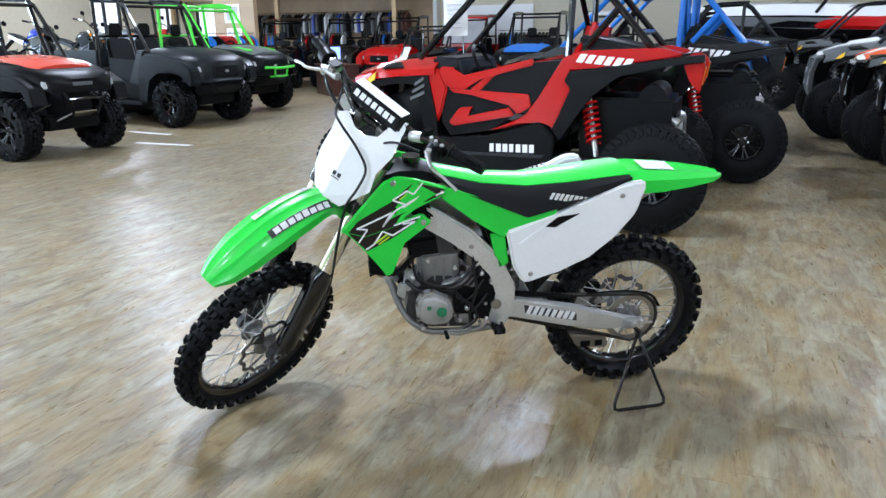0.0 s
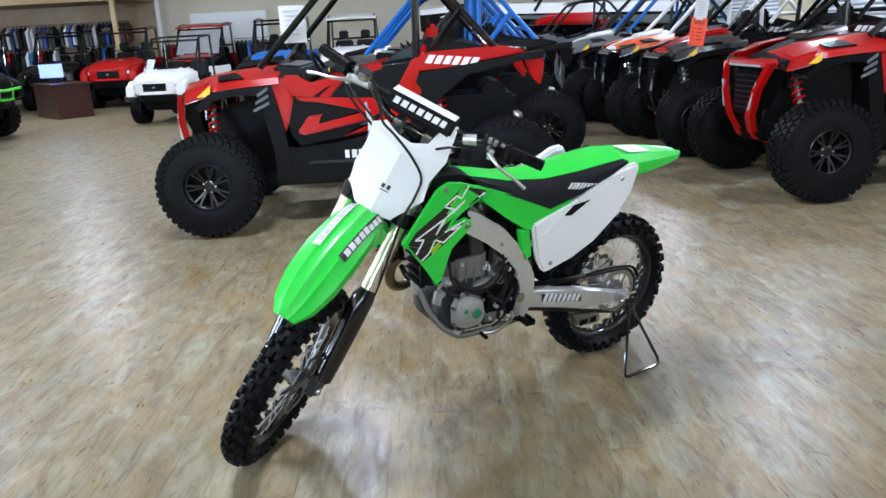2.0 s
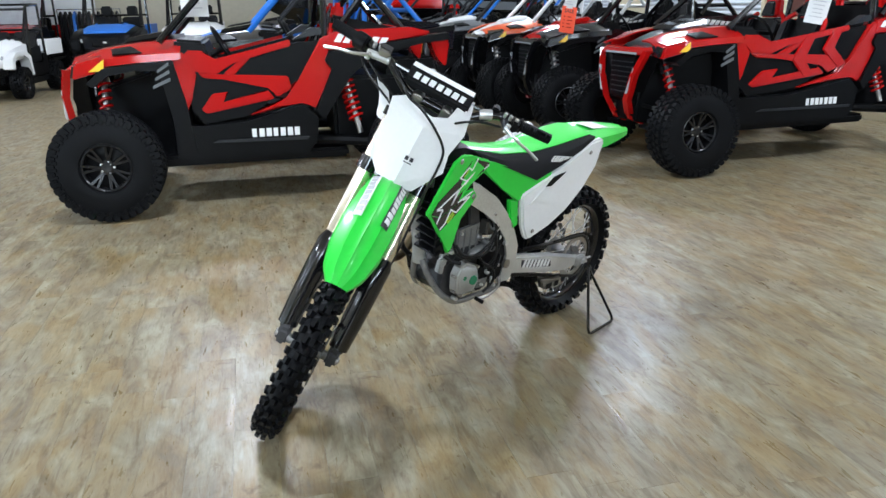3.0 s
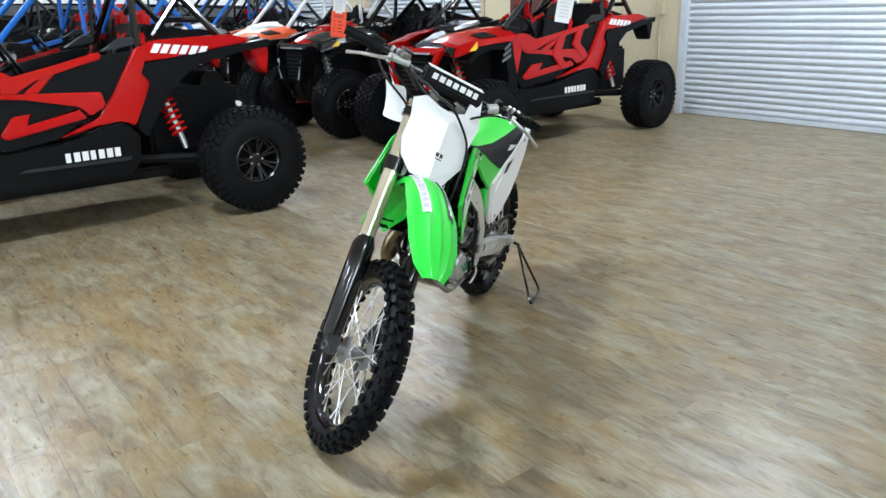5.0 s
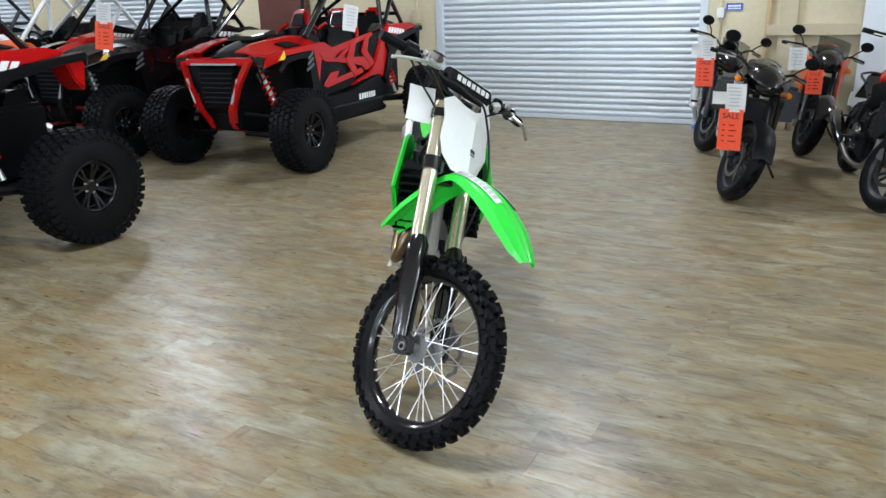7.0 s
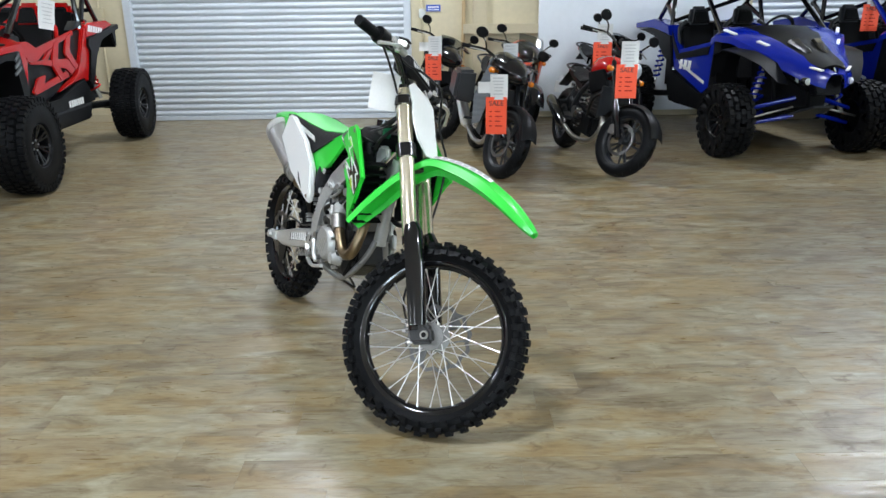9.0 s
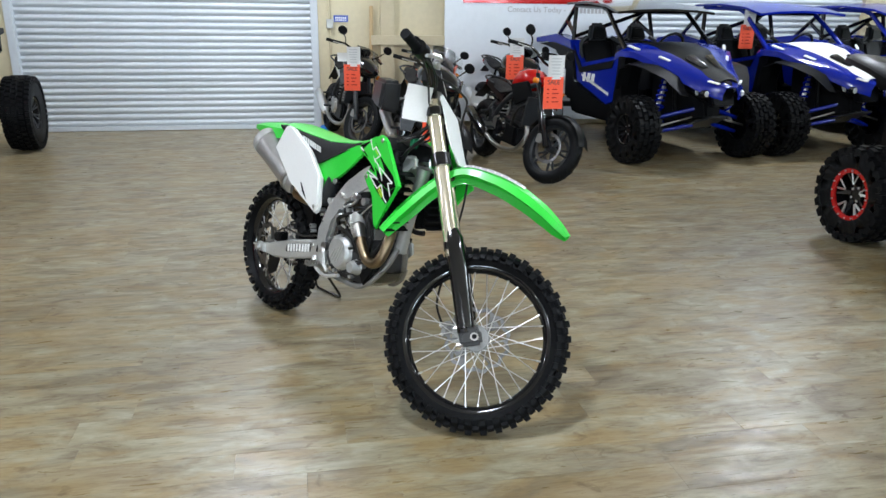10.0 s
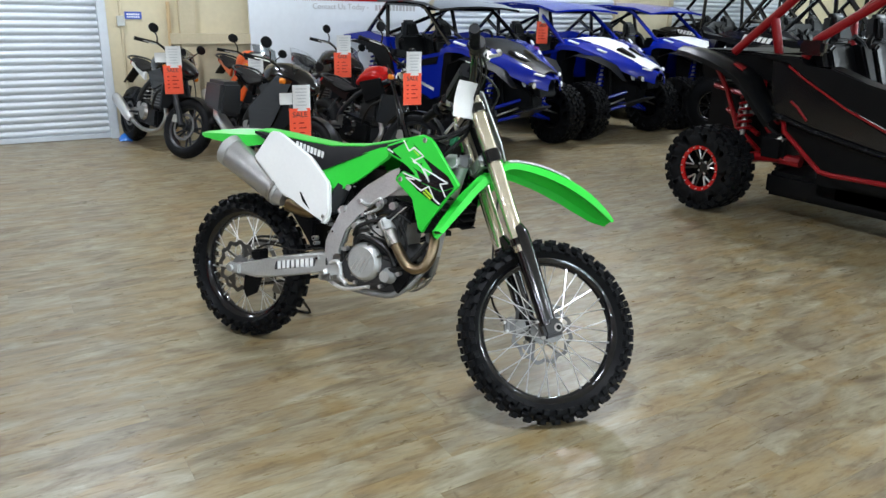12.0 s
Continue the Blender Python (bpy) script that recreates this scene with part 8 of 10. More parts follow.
        part("rear_wing", slab([(-1.60, 1.05), (-1.64, 1.16), (-2.05, 1.22), (-2.62, 1.16), (-2.60, 1.10), (-2.05, 1.13)], q * 0.44, q * 0.60, 0.01), BLUE, t)
        part("rear_fender", slab([(-1.50, 0.72), (-1.60, 1.048), (-2.05, 1.128), (-2.56, 1.09), (-2.05, 1.04), (-1.74, 0.80)], q * 0.44, q * 0.585, 0.01), BLACKP, t, "black rear fender")
        part("door_pad", slab([(-0.66, 0.985), (-1.38, 0.865), (-1.52, 1.00), (-1.60, 1.10), (-1.53, 0.92), (-1.42, 0.80), (-0.70, 0.90)], q * 0.562, q * 0.572, 0.003), BLACKP, t, "black padded door top")
        for p in ([(-0.45, q * 0.55, 1.08), (-0.98, q * 0.50, 1.49), (-1.10, q * 0.49, 1.53), (-1.75, q * 0.49, 1.55)], [(-1.75, q * 0.49, 1.55), (-1.68, q * 0.54, 1.15), (-1.62, q * 0.50, 0.6)], [(-1.75, q * 0.49, 1.55), (-2.30, q * 0.46, 1.15)], [(-1.68, q * 0.53, 1.22), (-1.98, q * 0.48, 1.38)]):
            part("cage_tube", tube(p, 0.025, 8), BLUE if roof is BLUE and p[0][0] > -1 else BLACKG, t, smooth=True)
    for p in ([(-0.98, -0.50, 1.49), (-0.98, 0.50, 1.49)], [(-1.75, -0.49, 1.55), (-1.75, 0.49, 1.55)], [(-1.68, -0.53, 1.2), (-1.75, 0.49, 1.5)]):
        part("cage_bar", tube(p, 0.022, 8), BLACKG, t)
    rings = [[(x, y * w, z + 0.035 * (1 - y * y)) for y in (-1, -0.6, 0, 0.6, 1)] for x, z, w in ((-0.60, 1.485, 0.60), (-0.90, 1.555, 0.58), (-1.4, 1.595, 0.55), (-1.90, 1.585, 0.54))]
    part("roof", thicken(loft(rings), 0.025), roof, t, "moulded roof")
    rings = [[(x, y * w, z + 0.045 - 0.03 * y * y) for y in (-1, -0.5, 0, 0.5, 1)] for x, z, w in ((0.52, 0.832, 0.11), (0.36, 0.885, 0.17), (0.16, 0.955, 0.215), (0.0, 1.015, 0.285), (-0.25, 1.095, 0.37), (-0.50, 1.14, 0.42))]
    part("hood", thicken(loft(rings), 0.02), hood, t, "white hood panel" if hood is WHITE else "black hood panel")
    for q in (-1, 1):
        part("hood_vent", hull2([(0.26, q * 0.05, 0.965), (0.26, q * 0.11, 0.955), (0.02, q * 0.17, 1.045), (0.02, q * 0.06, 1.06)], [(0.22, q * 0.06, 1.000), (0.22, q * 0.10, 0.995), (0.04, q * 0.15, 1.075), (0.04, q * 0.07, 1.08)], 0.006), BLACKG, t)
        lamp = part("headlight_pod", lathe([(0.0, 0.05), (0.036, 0.04), (0.045, 0.0), (0.035, -0.05), (0.0, -0.06)], 16, "x"), BLACKG, t)
        lamp.matrix_basis = pose(0.44, q * 0.20, 0.735)
        part("lens", lathe([(0.0, 0.056), (0.026, 0.048), (0.034, 0.036), (0.0, 0.036)], 16, "x"), LENS, lamp)
        part("shock_tower", tube([(0.05, q * 0.30, 0.96), (0.02, q * 0.22, 0.52)], 0.022, 8), RUBBER, t)
        part("tie_rod", tube([(0.18, q * 0.10, 0.48), (0.12, q * (ht - 0.12), R + 0.02)], 0.011, 6), DULLSTEEL, t)
    part("dashboard", box(-0.78, -0.50, -0.50, 0.50, 0.95, 1.16, 0.03), BLACKP, t)
    w = part("steering_wheel", lathe([(0.155, -0.014), (0.175, 0.0), (0.155, 0.014), (0.140, 0.0)], 20, "x", close=True), BLACKP, t, smooth=True)
    w.matrix_basis = pose(-0.88, 0.26, 1.12, 0, 28, 0)
    part("steering_column", tube([(0, 0, 0), (0.2, 0, 0)], 0.03, 8), BLACKP, w)
    for q in (-1, 1):
        buggy_seat(t, -1.18, q * 0.26, 0.50, DARKGREY)
    part("cargo_box", box(-2.35, -1.72, -0.44, 0.44, 0.95, 1.18, 0.03), BLACKP, t)
    return t


G2 = "blue sport side-by-sides in a row"
arrow_buggy(at_floor(4.12, -3.74, 187), "blue sport side-by-side with black hood and black cage", BLACKP, BLACKG, G2)
arrow_buggy(at_floor(4.32, -5.52, 187), "blue sport side-by-side with white hood panel and blue roof", WHITE, BLUE, G2)
arrow_buggy(at_floor(4.42, -7.28, 187), "blue sport side-by-side with white hood panel and blue roof", WHITE, BLUE, G2)
sale_tags(2.76, 5.27, 1.41, -42, True, 0.17, 0.28, 8)
sale_tags(5.14, -4.90, 1.36, -95, True, 0.17, 0.27)


# ---- black and red trail side-by-side ----
def trail_buggy(m, label):
    """Origin on the ground below the rear axle, x forward."""
    t = thing("trail_utility_vehicle", m, label, "off-road vehicle")
    R, W, ht, WB = 0.326, 0.27, 0.685, 2.50
    for x in (0.055, WB):
        for q in (-1, 1):
            buggy_wheel(t, x, q * ht, R, R, W, R * 0.52, BLACKG, 5, REDMETAL, 24)
    made = []
    for off in (-0.13, 0.13):
        a, c = off * 0.35, off * 1.7
        made.append(part("spoke_face", tube([(0.070 * math.cos(a), 0, 0.070 * math.sin(a)), (0.150 * math.cos(c), 0.004, 0.150 * math.sin(c))], [0.006, 0.011], 5, flat=0.6), STEEL, t, "bright machined spoke face"))
    for x, q in ((0.055, -1), (WB, -1), (0.055, 1), (WB, 1)):
        for j in range(5):
            m2 = pose(x, q * (ht + 0.094), R, 0, -72 * (j + 0.25), 0)
            for o in made:
                if (x, q, j) == (0.055, -1, 0):
                    o.matrix_basis = m2
                else:
                    again(o, t, m2)
    # floor pan made deep and black to give the shade under the body
    part("floor_pan", box(0.40, 2.6, -0.46, 0.46, 0.16, 0.34, 0.03), BLACKP, t)
    part("engine", box(-0.30, 0.42, -0.34, 0.34, 0.42, 0.95, 0.03), BLACKP, t)
    part("gearbox", box(0.35, 0.55, -0.52, -0.36, 0.42, 0.62, 0.03), BLACKP, t)
    for q in (-1, 1):
        shock(t, (0.10, q * 0.36, 1.00), (0.16, q * 0.48, 0.50), DARKRED, 0.050)
        part("trailing_arm", tube([(0.66, q * 0.44, 0.44), (0.34, q * 0.48, 0.44), (0.0, q * (ht - 0.13), R)], 0.040, 8, 3), DARKRED, t, "red trailing arm", smooth=True)
        for dz in (-0.08, 0.10):
            part("radius_rod", tube([(-0.28, q * 0.10, 0.45 + dz), (0, q * (ht - 0.12), R + dz)], 0.018, 8), DARKRED, t, smooth=True)
        for p in ([(-0.18, q * 0.46, 1.10), (-0.05, q * 0.44, 0.90), (0.05, q * 0.40, 0.62), (0.36, q * 0.42, 0.42)], [(-0.20, q * 0.40, 0.92), (0.20, q * 0.42, 0.86), (0.44, q * 0.44, 0.70)], [(0.26, q * 0.43, 1.02), (0.30, q * 0.43, 0.70), (0.50, q * 0.44, 0.48)], [(-0.10, q * 0.34, 0.74), (0.24, q * 0.38, 0.58)]):
            part("frame_tube", tube(p, 0.019, 8), DARKRED, t, "red chassis tube", smooth=True)
        part("clutch_housing", hull2([(0.02, q * 0.34, 0.70), (0.18, q * 0.34, 0.72), (0.20, q * 0.34, 0.82), (0.04, q * 0.34, 0.81)], [(0.03, q * 0.40, 0.71), (0.17, q * 0.40, 0.73), (0.19, q * 0.40, 0.81), (0.05, q * 0.40, 0.80)], 0.012), CAST, t, "grey cast housing")
        part("reservoir_can", tube([(0.40, q * 0.47, 0.52), (0.52, q * 0.47, 0.60)], 0.030, 12), STEEL, t)
        part("hose_loop", tube([(0.44, q * 0.46, 0.62), (0.36, q * 0.49, 0.70), (0.40, q * 0.48, 0.84), (0.30, q * 0.42, 0.92)], 0.012, 8, 4), HOSE, t)
        rings = []
        for x, z, yi, yo in ((-0.47, 1.215, 0.46, 0.56), (-0.30, 1.205, 0.40, 0.64), (-0.10, 1.165, 0.40, 0.67), (0.09, 1.105, 0.40, 0.68), (0.23, 1.035, 0.40, 0.68), (0.33, 0.925, 0.41, 0.67), (0.41, 0.82, 0.43, 0.64), (0.47, 0.735, 0.45, 0.60)):
            rings.append([(x - 0.02, q * yi, z - 0.02), (x, q * (yi + 0.05), z), (x, q * (yo - 0.05), z), (x - 0.02, q * yo, z - 0.03), (x - 0.035, q * yo, z - 0.06)])
        part("rear_fender", thicken(loft(rings), 0.022), BLACKP, t, "matt black rear fender", smooth=True)
        part("fender_mark", sheet([(0.10, q * 0.60, 1.108), (0.20, q * 0.62, 1.068), (0.17, q * 0.54, 1.080), (0.09, q * 0.55, 1.112)], 0.012), DARKRED, t, "dark red printed mark")
        part("side_panel", slab([(0.40, 1.165), (0.55, 1.125), (0.69, 1.025), (1.03, 0.845), (1.62, 0.60), (1.62, 0.52), (1.22, 0.60), (0.79, 0.69), (0.49, 0.77), (0.42, 0.95)], q * 0.47, q * 0.575, 0.012), BLACKG, t, "gloss black door panel")
        part("upper_panel", slab([(0.24, 1.20), (0.63, 1.185), (0.68, 1.12), (0.87, 1.13), (1.12, 1.045), (1.62, 0.92), (2.10, 1.10), (2.12, 0.80), (1.62, 0.65), (1.03, 0.875), (0.69, 1.055), (0.55, 1.155), (0.24, 1.175)], q * 0.45, q * 0.60, 0.016), BLACKP, t)
        part("armour_bar", tube([(0.46, q * 0.55, 0.775), (0.52, q * 0.59, 0.77), (0.79, q * 0.60, 0.70), (1.22, q * 0.60, 0.62), (1.62, q * 0.59, 0.56)], 0.014, 10), BLACKP, t, "black side bar with bolts", smooth=True)
        for x, z in ((0.56, 0.765), (0.84, 0.695), (1.20, 0.63)):
            part("bar_bolt", tube([(x, q * 0.60, z), (x, q * 0.618, z)], 0.010, 8), DARKGREY, t)
        part("lower_panel", slab([(0.50, 0.74), (0.79, 0.665), (1.22, 0.585), (2.10, 0.50), (2.10, 0.30), (1.05, 0.34), (0.72, 0.50)], q * 0.44, q * 0.54, 0.012), BLACKP, t)
        part("accent_strip", tube([(0.56, q * 0.602, 1.120), (0.69, q * 0.600, 1.04), (1.03, q * 0.592, 0.862), (1.62, q * 0.590, 0.63)], 0.008, 6), DARKRED, t, "red accent strip")
        part("inner_strip", tube([(0.60, q * 0.577, 0.88), (0.66, q * 0.579, 0.84), (0.74, q * 0.579, 0.76)], 0.009, 6), DARKRED, t)
        part("nerf_bar", tube([(0.54, q * 0.54, 0.73), (0.61, q * 0.62, 0.67), (0.94, q * 0.66, 0.445), (1.02, q * 0.66, 0.435), (1.95, q * 0.64, 0.445), (2.05, q * 0.55, 0.42)], 0.017, 8), DARKRED, t, "red nerf bar", smooth=True)
        # sill drawn down low; its black stands in for shade beneath
        part("sill_panel", slab([(0.80, 0.20), (0.78, 0.44), (1.0, 0.42), (2.0, 0.42), (2.1, 0.18)], q * 0.30, q * 0.46, 0.03), BLACKP, t)
        part("front_fender", slab([(2.02, 0.80), (2.05, 1.08), (2.60, 1.10), (3.0, 0.98), (3.02, 0.90), (2.60, 0.98), (2.25, 0.90)], q * 0.40, q * 0.64, 0.012), BLACKP, t)
        for p in ([(0.02, q * 0.50, 1.19), (0.44, q * 0.50, 1.55), (0.66, q * 0.50, 1.76)], [(0.32, q * 0.50, 1.455), (0.37, q * 0.46, 1.20), (0.38, q * 0.40, 1.00)], [(0.66, q * 0.50, 1.76), (1.40, q * 0.50, 1.80), (1.95, q * 0.56, 1.12)], [(0.62, q * 0.52, 1.18), (0.68, q * 0.51, 1.30), (1.06, q * 0.50, 1.54), (1.36, q * 0.50, 1.78)]):
            part("cage_tube", tube(p, 0.032, 10), DARKRED, t, "red roll cage tube", smooth=True)
        buggy_seat(t, 1.10, q * 0.27, 0.62, BLACKP)
    part("cage_bar", tube([(0.66, -0.50, 1.76), (0.66, 0.50, 1.76)], 0.026, 8), DARKRED, t)
    part("cage_bar", tube([(1.40, -0.50, 1.80), (1.40, 0.50, 1.80)], 0.026, 8), DARKRED, t)
    part("cargo_box", hull2([(-0.30, -0.45, 0.98), (-0.30, 0.45, 0.98), (0.42, 0.45, 0.98), (0.42, -0.45, 0.98)], [(-0.36, -0.46, 1.20), (-0.36, 0.46, 1.20), (0.44, 0.46, 1.20), (0.44, -0.46, 1.20)], 0.02), BLACKP, t)
    part("roof", box(0.50, 1.50, -0.52, 0.52, 1.80, 1.84, 0.015), BLACKP, t)
    part("hood", hull2([(2.0, -0.42, 0.85), (2.0, 0.42, 0.85), (3.05, 0.25, 0.80), (3.05, -0.25, 0.80)], [(2.0, -0.42, 1.14), (2.0, 0.42, 1.14), (2.95, 0.25, 1.0), (2.95, -0.25, 1.0)], 0.03), BLACKG, t)
    part("dashboard", box(1.75, 2.0, -0.50, 0.50, 0.95, 1.18, 0.03), BLACKP, t)
    part("front_frame", box(2.0, 2.9, -0.35, 0.35, 0.40, 0.90, 0.03), BLACKP, t)
    part("mirror_pod", box(0.62, 0.80, -0.62, -0.55, 1.20, 1.30, 0.02), BLACKG, t)
    return t


trail_buggy(pose(1.26, -4.12, 0, 0, 0, 180), "black side-by-side with red roll cage and red-ringed wheels")


# ---- utility side-by-sides across the aisle and at the back ----
def utility_buggy(m, label, body, cage=None, group="utility side-by-sides", roof=None, guard=None, R=0.33, screen=False, small=1.0, nose=None, bare=False):
    """A square-built utility side-by-side: x forward, origin on the ground below the front axle."""
    cage = cage or BLACKG
    t = thing("utility_vehicle", m @ Matrix.Scale(small, 4), label, "off-road vehicle", group)
    ht, WB, W = 0.60, 2.02, 0.26
    for x in (0, -WB):
        for q in (-1, 1):
            buggy_wheel(t, x, q * ht, R, R, W, R * 0.50, RIMBLACK, 6, None, 24)
    part("chassis", box(-2.3, 0.30, -0.38, 0.38, 0.32, 0.50, 0.03), BLACKP, t)
    # low black box standing in for the deep shade under the vehicle
    part("belly_pan", box(-1.70, -0.42, -0.56, 0.56, 0.24, 0.42, 0.04), RUBBER, t)
    rings = []
    for x, w, z0, z1 in ((0.50, 0.42, 0.70, 0.94), (0.42, 0.52, 0.70, 1.02), (0.10, 0.60, 0.78, 1.10), (-0.35, 0.62, 0.82, 1.15), (-0.50, 0.62, 0.80, 1.15)):
        rings.append([(x, -w, z0), (x, -w, z1 - 0.07), (x, -w * 0.82, z1), (x, -w * 0.3, z1 + 0.025), (x, w * 0.3, z1 + 0.025), (x, w * 0.82, z1), (x, w, z1 - 0.07), (x, w, z0)])
    if bare:
        rings = [[(x, y, max(z, r[4][2] - 0.21 if x > 0.2 else 0.0)) for x, y, z in r] for r in rings]
        part("bulkhead", box(0.06, 0.40, -0.20, 0.20, 0.42, 0.86, 0.02), RUBBER, t)
        part("skid_plate", hull2([(0.50, -0.16, 0.52), (0.50, 0.16, 0.52), (0.10, 0.34, 0.33), (0.10, -0.34, 0.33)], [(0.51, -0.16, 0.54), (0.51, 0.16, 0.54), (0.10, 0.34, 0.35), (0.10, -0.34, 0.35)]), DULLSTEEL, t, "scuffed skid plate")
        for q in (-1, 1):
            part("front_tube", tube([(0.44, q * 0.30, 0.84), (0.54, q * 0.22, 0.66), (0.50, q * 0.17, 0.50), (0.20, q * 0.22, 0.38)], 0.018, 8), BLACKP, t, smooth=True)
            part("upper_arm", tube([(0.16, q * 0.18, 0.62), (0.02, q * (ht - 0.14), R + 0.12), (-0.14, q * 0.18, 0.62)], 0.016, 6), BLACKG, t)
            part("tie_rod", tube([(0.22, q * 0.16, 0.50), (0.14, q * (ht - 0.12), R + 0.03)], 0.011, 6), DULLSTEEL, t)
        part("bumper", tube([(0.53, -0.23, 0.68), (0.56, 0, 0.69), (0.53, 0.23, 0.68)], 0.018, 8), BLACKG, t, smooth=True)
        part("name_plate", box(0.500, 0.530, -0.13, 0.13, 0.835, 0.875, 0.004), SILVERBODY, t)
    if nose:
        part("nose", loft([[(x, y * 0.985, min(z, r[4][2] - 0.055)) for x, y, z in r] for r in rings], True), nose, t, "black plastic nose", smooth=True)
        rings = [[(x, y * 0.80, max(z, r[4][2] - 0.05) + 0.006) for x, y, z in r] for r in rings[1:]]
        if bare:
            rings[0] = [(x - 0.16, y * 0.94, z + 0.02) for x, y, z in rings[0]]
    part("hood", loft(rings, True), body, t, smooth=True)
    if not bare:
        part("grille", hull2([(0.495, -0.27, 0.73), (0.495, 0.27, 0.73), (0.46, 0.30, 0.915), (0.46, -0.30, 0.915)], [(0.535, -0.23, 0.75), (0.535, 0.23, 0.75), (0.505, 0.27, 0.90), (0.505, -0.27, 0.90)], 0.006), RUBBER, t)
        for k in range(3):
            part("grille_bar", box(0.515, 0.535 - k * 0.006, -0.23, 0.23, 0.765 + k * 0.045, 0.778 + k * 0.045, 0.003), BLACKP, t)
        part("emblem", box(0.53, 0.545, -0.035, 0.035, 0.80, 0.835, 0.004), STEEL, t)
        for q in (-1, 1):
            part("hood_ridge", hull2([(0.40, q * 0.16, 1.035), (0.40, q * 0.21, 1.03), (-0.40, q * 0.34, 1.155), (-0.40, q * 0.26, 1.16)], [(0.36, q * 0.17, 1.060), (0.36, q * 0.195, 1.058), (-0.38, q * 0.32, 1.195), (-0.38, q * 0.28, 1.197)], 0.006), body, t)
        part("cowl_vent", box(-0.46, -0.30, -0.30, 0.30, 1.170, 1.186, 0.006), RUBBER, t)
    for q in (-1, 1):
        part("headlight", hull2([(0.47, q * 0.30, 0.80), (0.44, q * 0.50, 0.81), (0.43, q * 0.50, 0.90), (0.47, q * 0.28, 0.90)], [(0.50, q * 0.31, 0.81), (0.47, q * 0.49, 0.82), (0.46, q * 0.49, 0.89), (0.50, q * 0.29, 0.89)], 0.006), LENS, t, "clear headlight")
        if bare or small < 1:
            arch = [(0.40, 0.62), (0.36, 0.78), (0.20, 0.88), (-0.20, 0.88), (-0.40, 0.78), (-0.47, 0.45), (-0.56, 0.45), (-0.52, 0.84), (-0.30, 0.96), (0.25, 0.96), (0.46, 0.84), (0.50, 0.64)]
            part("fender_flare", slab(arch, q * 0.48, q * 0.68, 0.01), body if body is not RED and not nose else BLACKP, t)
        else:
            # one moulding from the headlight over the wheel and down to the step
            arch = [(0.42, 0.60), (0.38, 0.70), (0.27, 0.80), (0.05, 0.845), (-0.22, 0.82), (-0.40, 0.72), (-0.46, 0.56), (-0.47, 0.36), (-0.66, 0.34), (-0.64, 0.80), (-0.56, 1.02), (-0.44, 1.09), (0.05, 1.03), (0.36, 0.95), (0.50, 0.86), (0.52, 0.66)]
            part("front_fender", slab(arch, q * 0.50, q * 0.685, 0.022), body if not nose else BLACKP, t)
            part("wheel_well", slab([(0.36, 0.50), (0.30, 0.78), (0.05, 0.82), (-0.20, 0.80), (-0.44, 0.60), (-0.46, 0.36)], q * 0.26, q * 0.40, 0.0), BLACKP, t)
            part("door_post", slab([(-0.55, 1.00), (-0.50, 1.12), (-0.62, 1.14), (-0.80, 0.74), (-0.90, 0.66), (-0.66, 0.62)], q * 0.60, q * 0.655, 0.012), DARKGREY, t)
            part("headrest", box(-1.56, -1.48, q * 0.28 - 0.12, q * 0.28 + 0.12, 1.34, 1.55, 0.03), BLACKP, t)
            part("step_rail", box(-1.60, -0.60, min(q * 0.60, q * 0.68), max(q * 0.60, q * 0.68), 0.32, 0.38, 0.015), DARKGREY, t)
            part("roof_rail", tube([(-0.90, q * 0.575, 1.86), (-1.15, q * 0.575, 1.905), (-1.62, q * 0.575, 1.905)], 0.036 if cage is BLACKG else 0.024, 8), cage, t, smooth=True)
        part("control_arm", tube([(0.12, q * 0.2, 0.42), (0, q * (ht - 0.1), R), (-0.15, q * 0.2, 0.42)], 0.02, 6), BLACKG if guard is None else guard, t)
        shock(t, (0.0, q * 0.34, 0.86), (0.0, q * 0.46, 0.42), BLACKG)
        part("side_panel", slab([(-0.52, 0.40), (-0.52, 0.62), (-0.78, 0.66), (-1.35, 0.66), (-1.42, 0.86), (-1.62, 0.86), (-1.62, 0.42)], q * 0.52, q * 0.62, 0.012), BLACKP, t)
        part("side_net", slab([(-0.62, 0.68), (-0.66, 0.98), (-1.38, 1.02), (-1.36, 0.70)], q * 0.575, q * 0.582), RUBBER, t)
        part("bed_side", slab([(-1.58, 0.80), (-1.58, 1.14), (-2.62, 1.14), (-2.62, 0.80)], q * 0.58, q * 0.64, 0.01), body, t)
        for p in ([(-0.42, q * 0.60, 1.10), (-0.86, q * 0.58, 1.78), (-0.95, q * 0.57, 1.85), (-1.60, q * 0.57, 1.88)], [(-1.60, q * 0.57, 1.88), (-1.56, q * 0.60, 0.80)], [(-0.95, q * 0.57, 1.85), (-0.62, q * 0.60, 0.70)]):
            part("cage_tube", tube(p, 0.027, 8), cage, t, smooth=True)
        part("seat", box(-1.42, -0.92, min(q * 0.03, q * 0.52), max(q * 0.03, q * 0.52), 0.62, 0.78, 0.03), RUBBER, t)
        part("backrest", hull2([(-1.34, q * 0.03, 0.76), (-1.34, q * 0.52, 0.76), (-1.46, q * 0.50, 1.32), (-1.46, q * 0.05, 1.32)], [(-1.44, q * 0.03, 0.76), (-1.44, q * 0.52, 0.76), (-1.54, q * 0.50, 1.30), (-1.54, q * 0.05, 1.30)], 0.03), BLACKP, t)
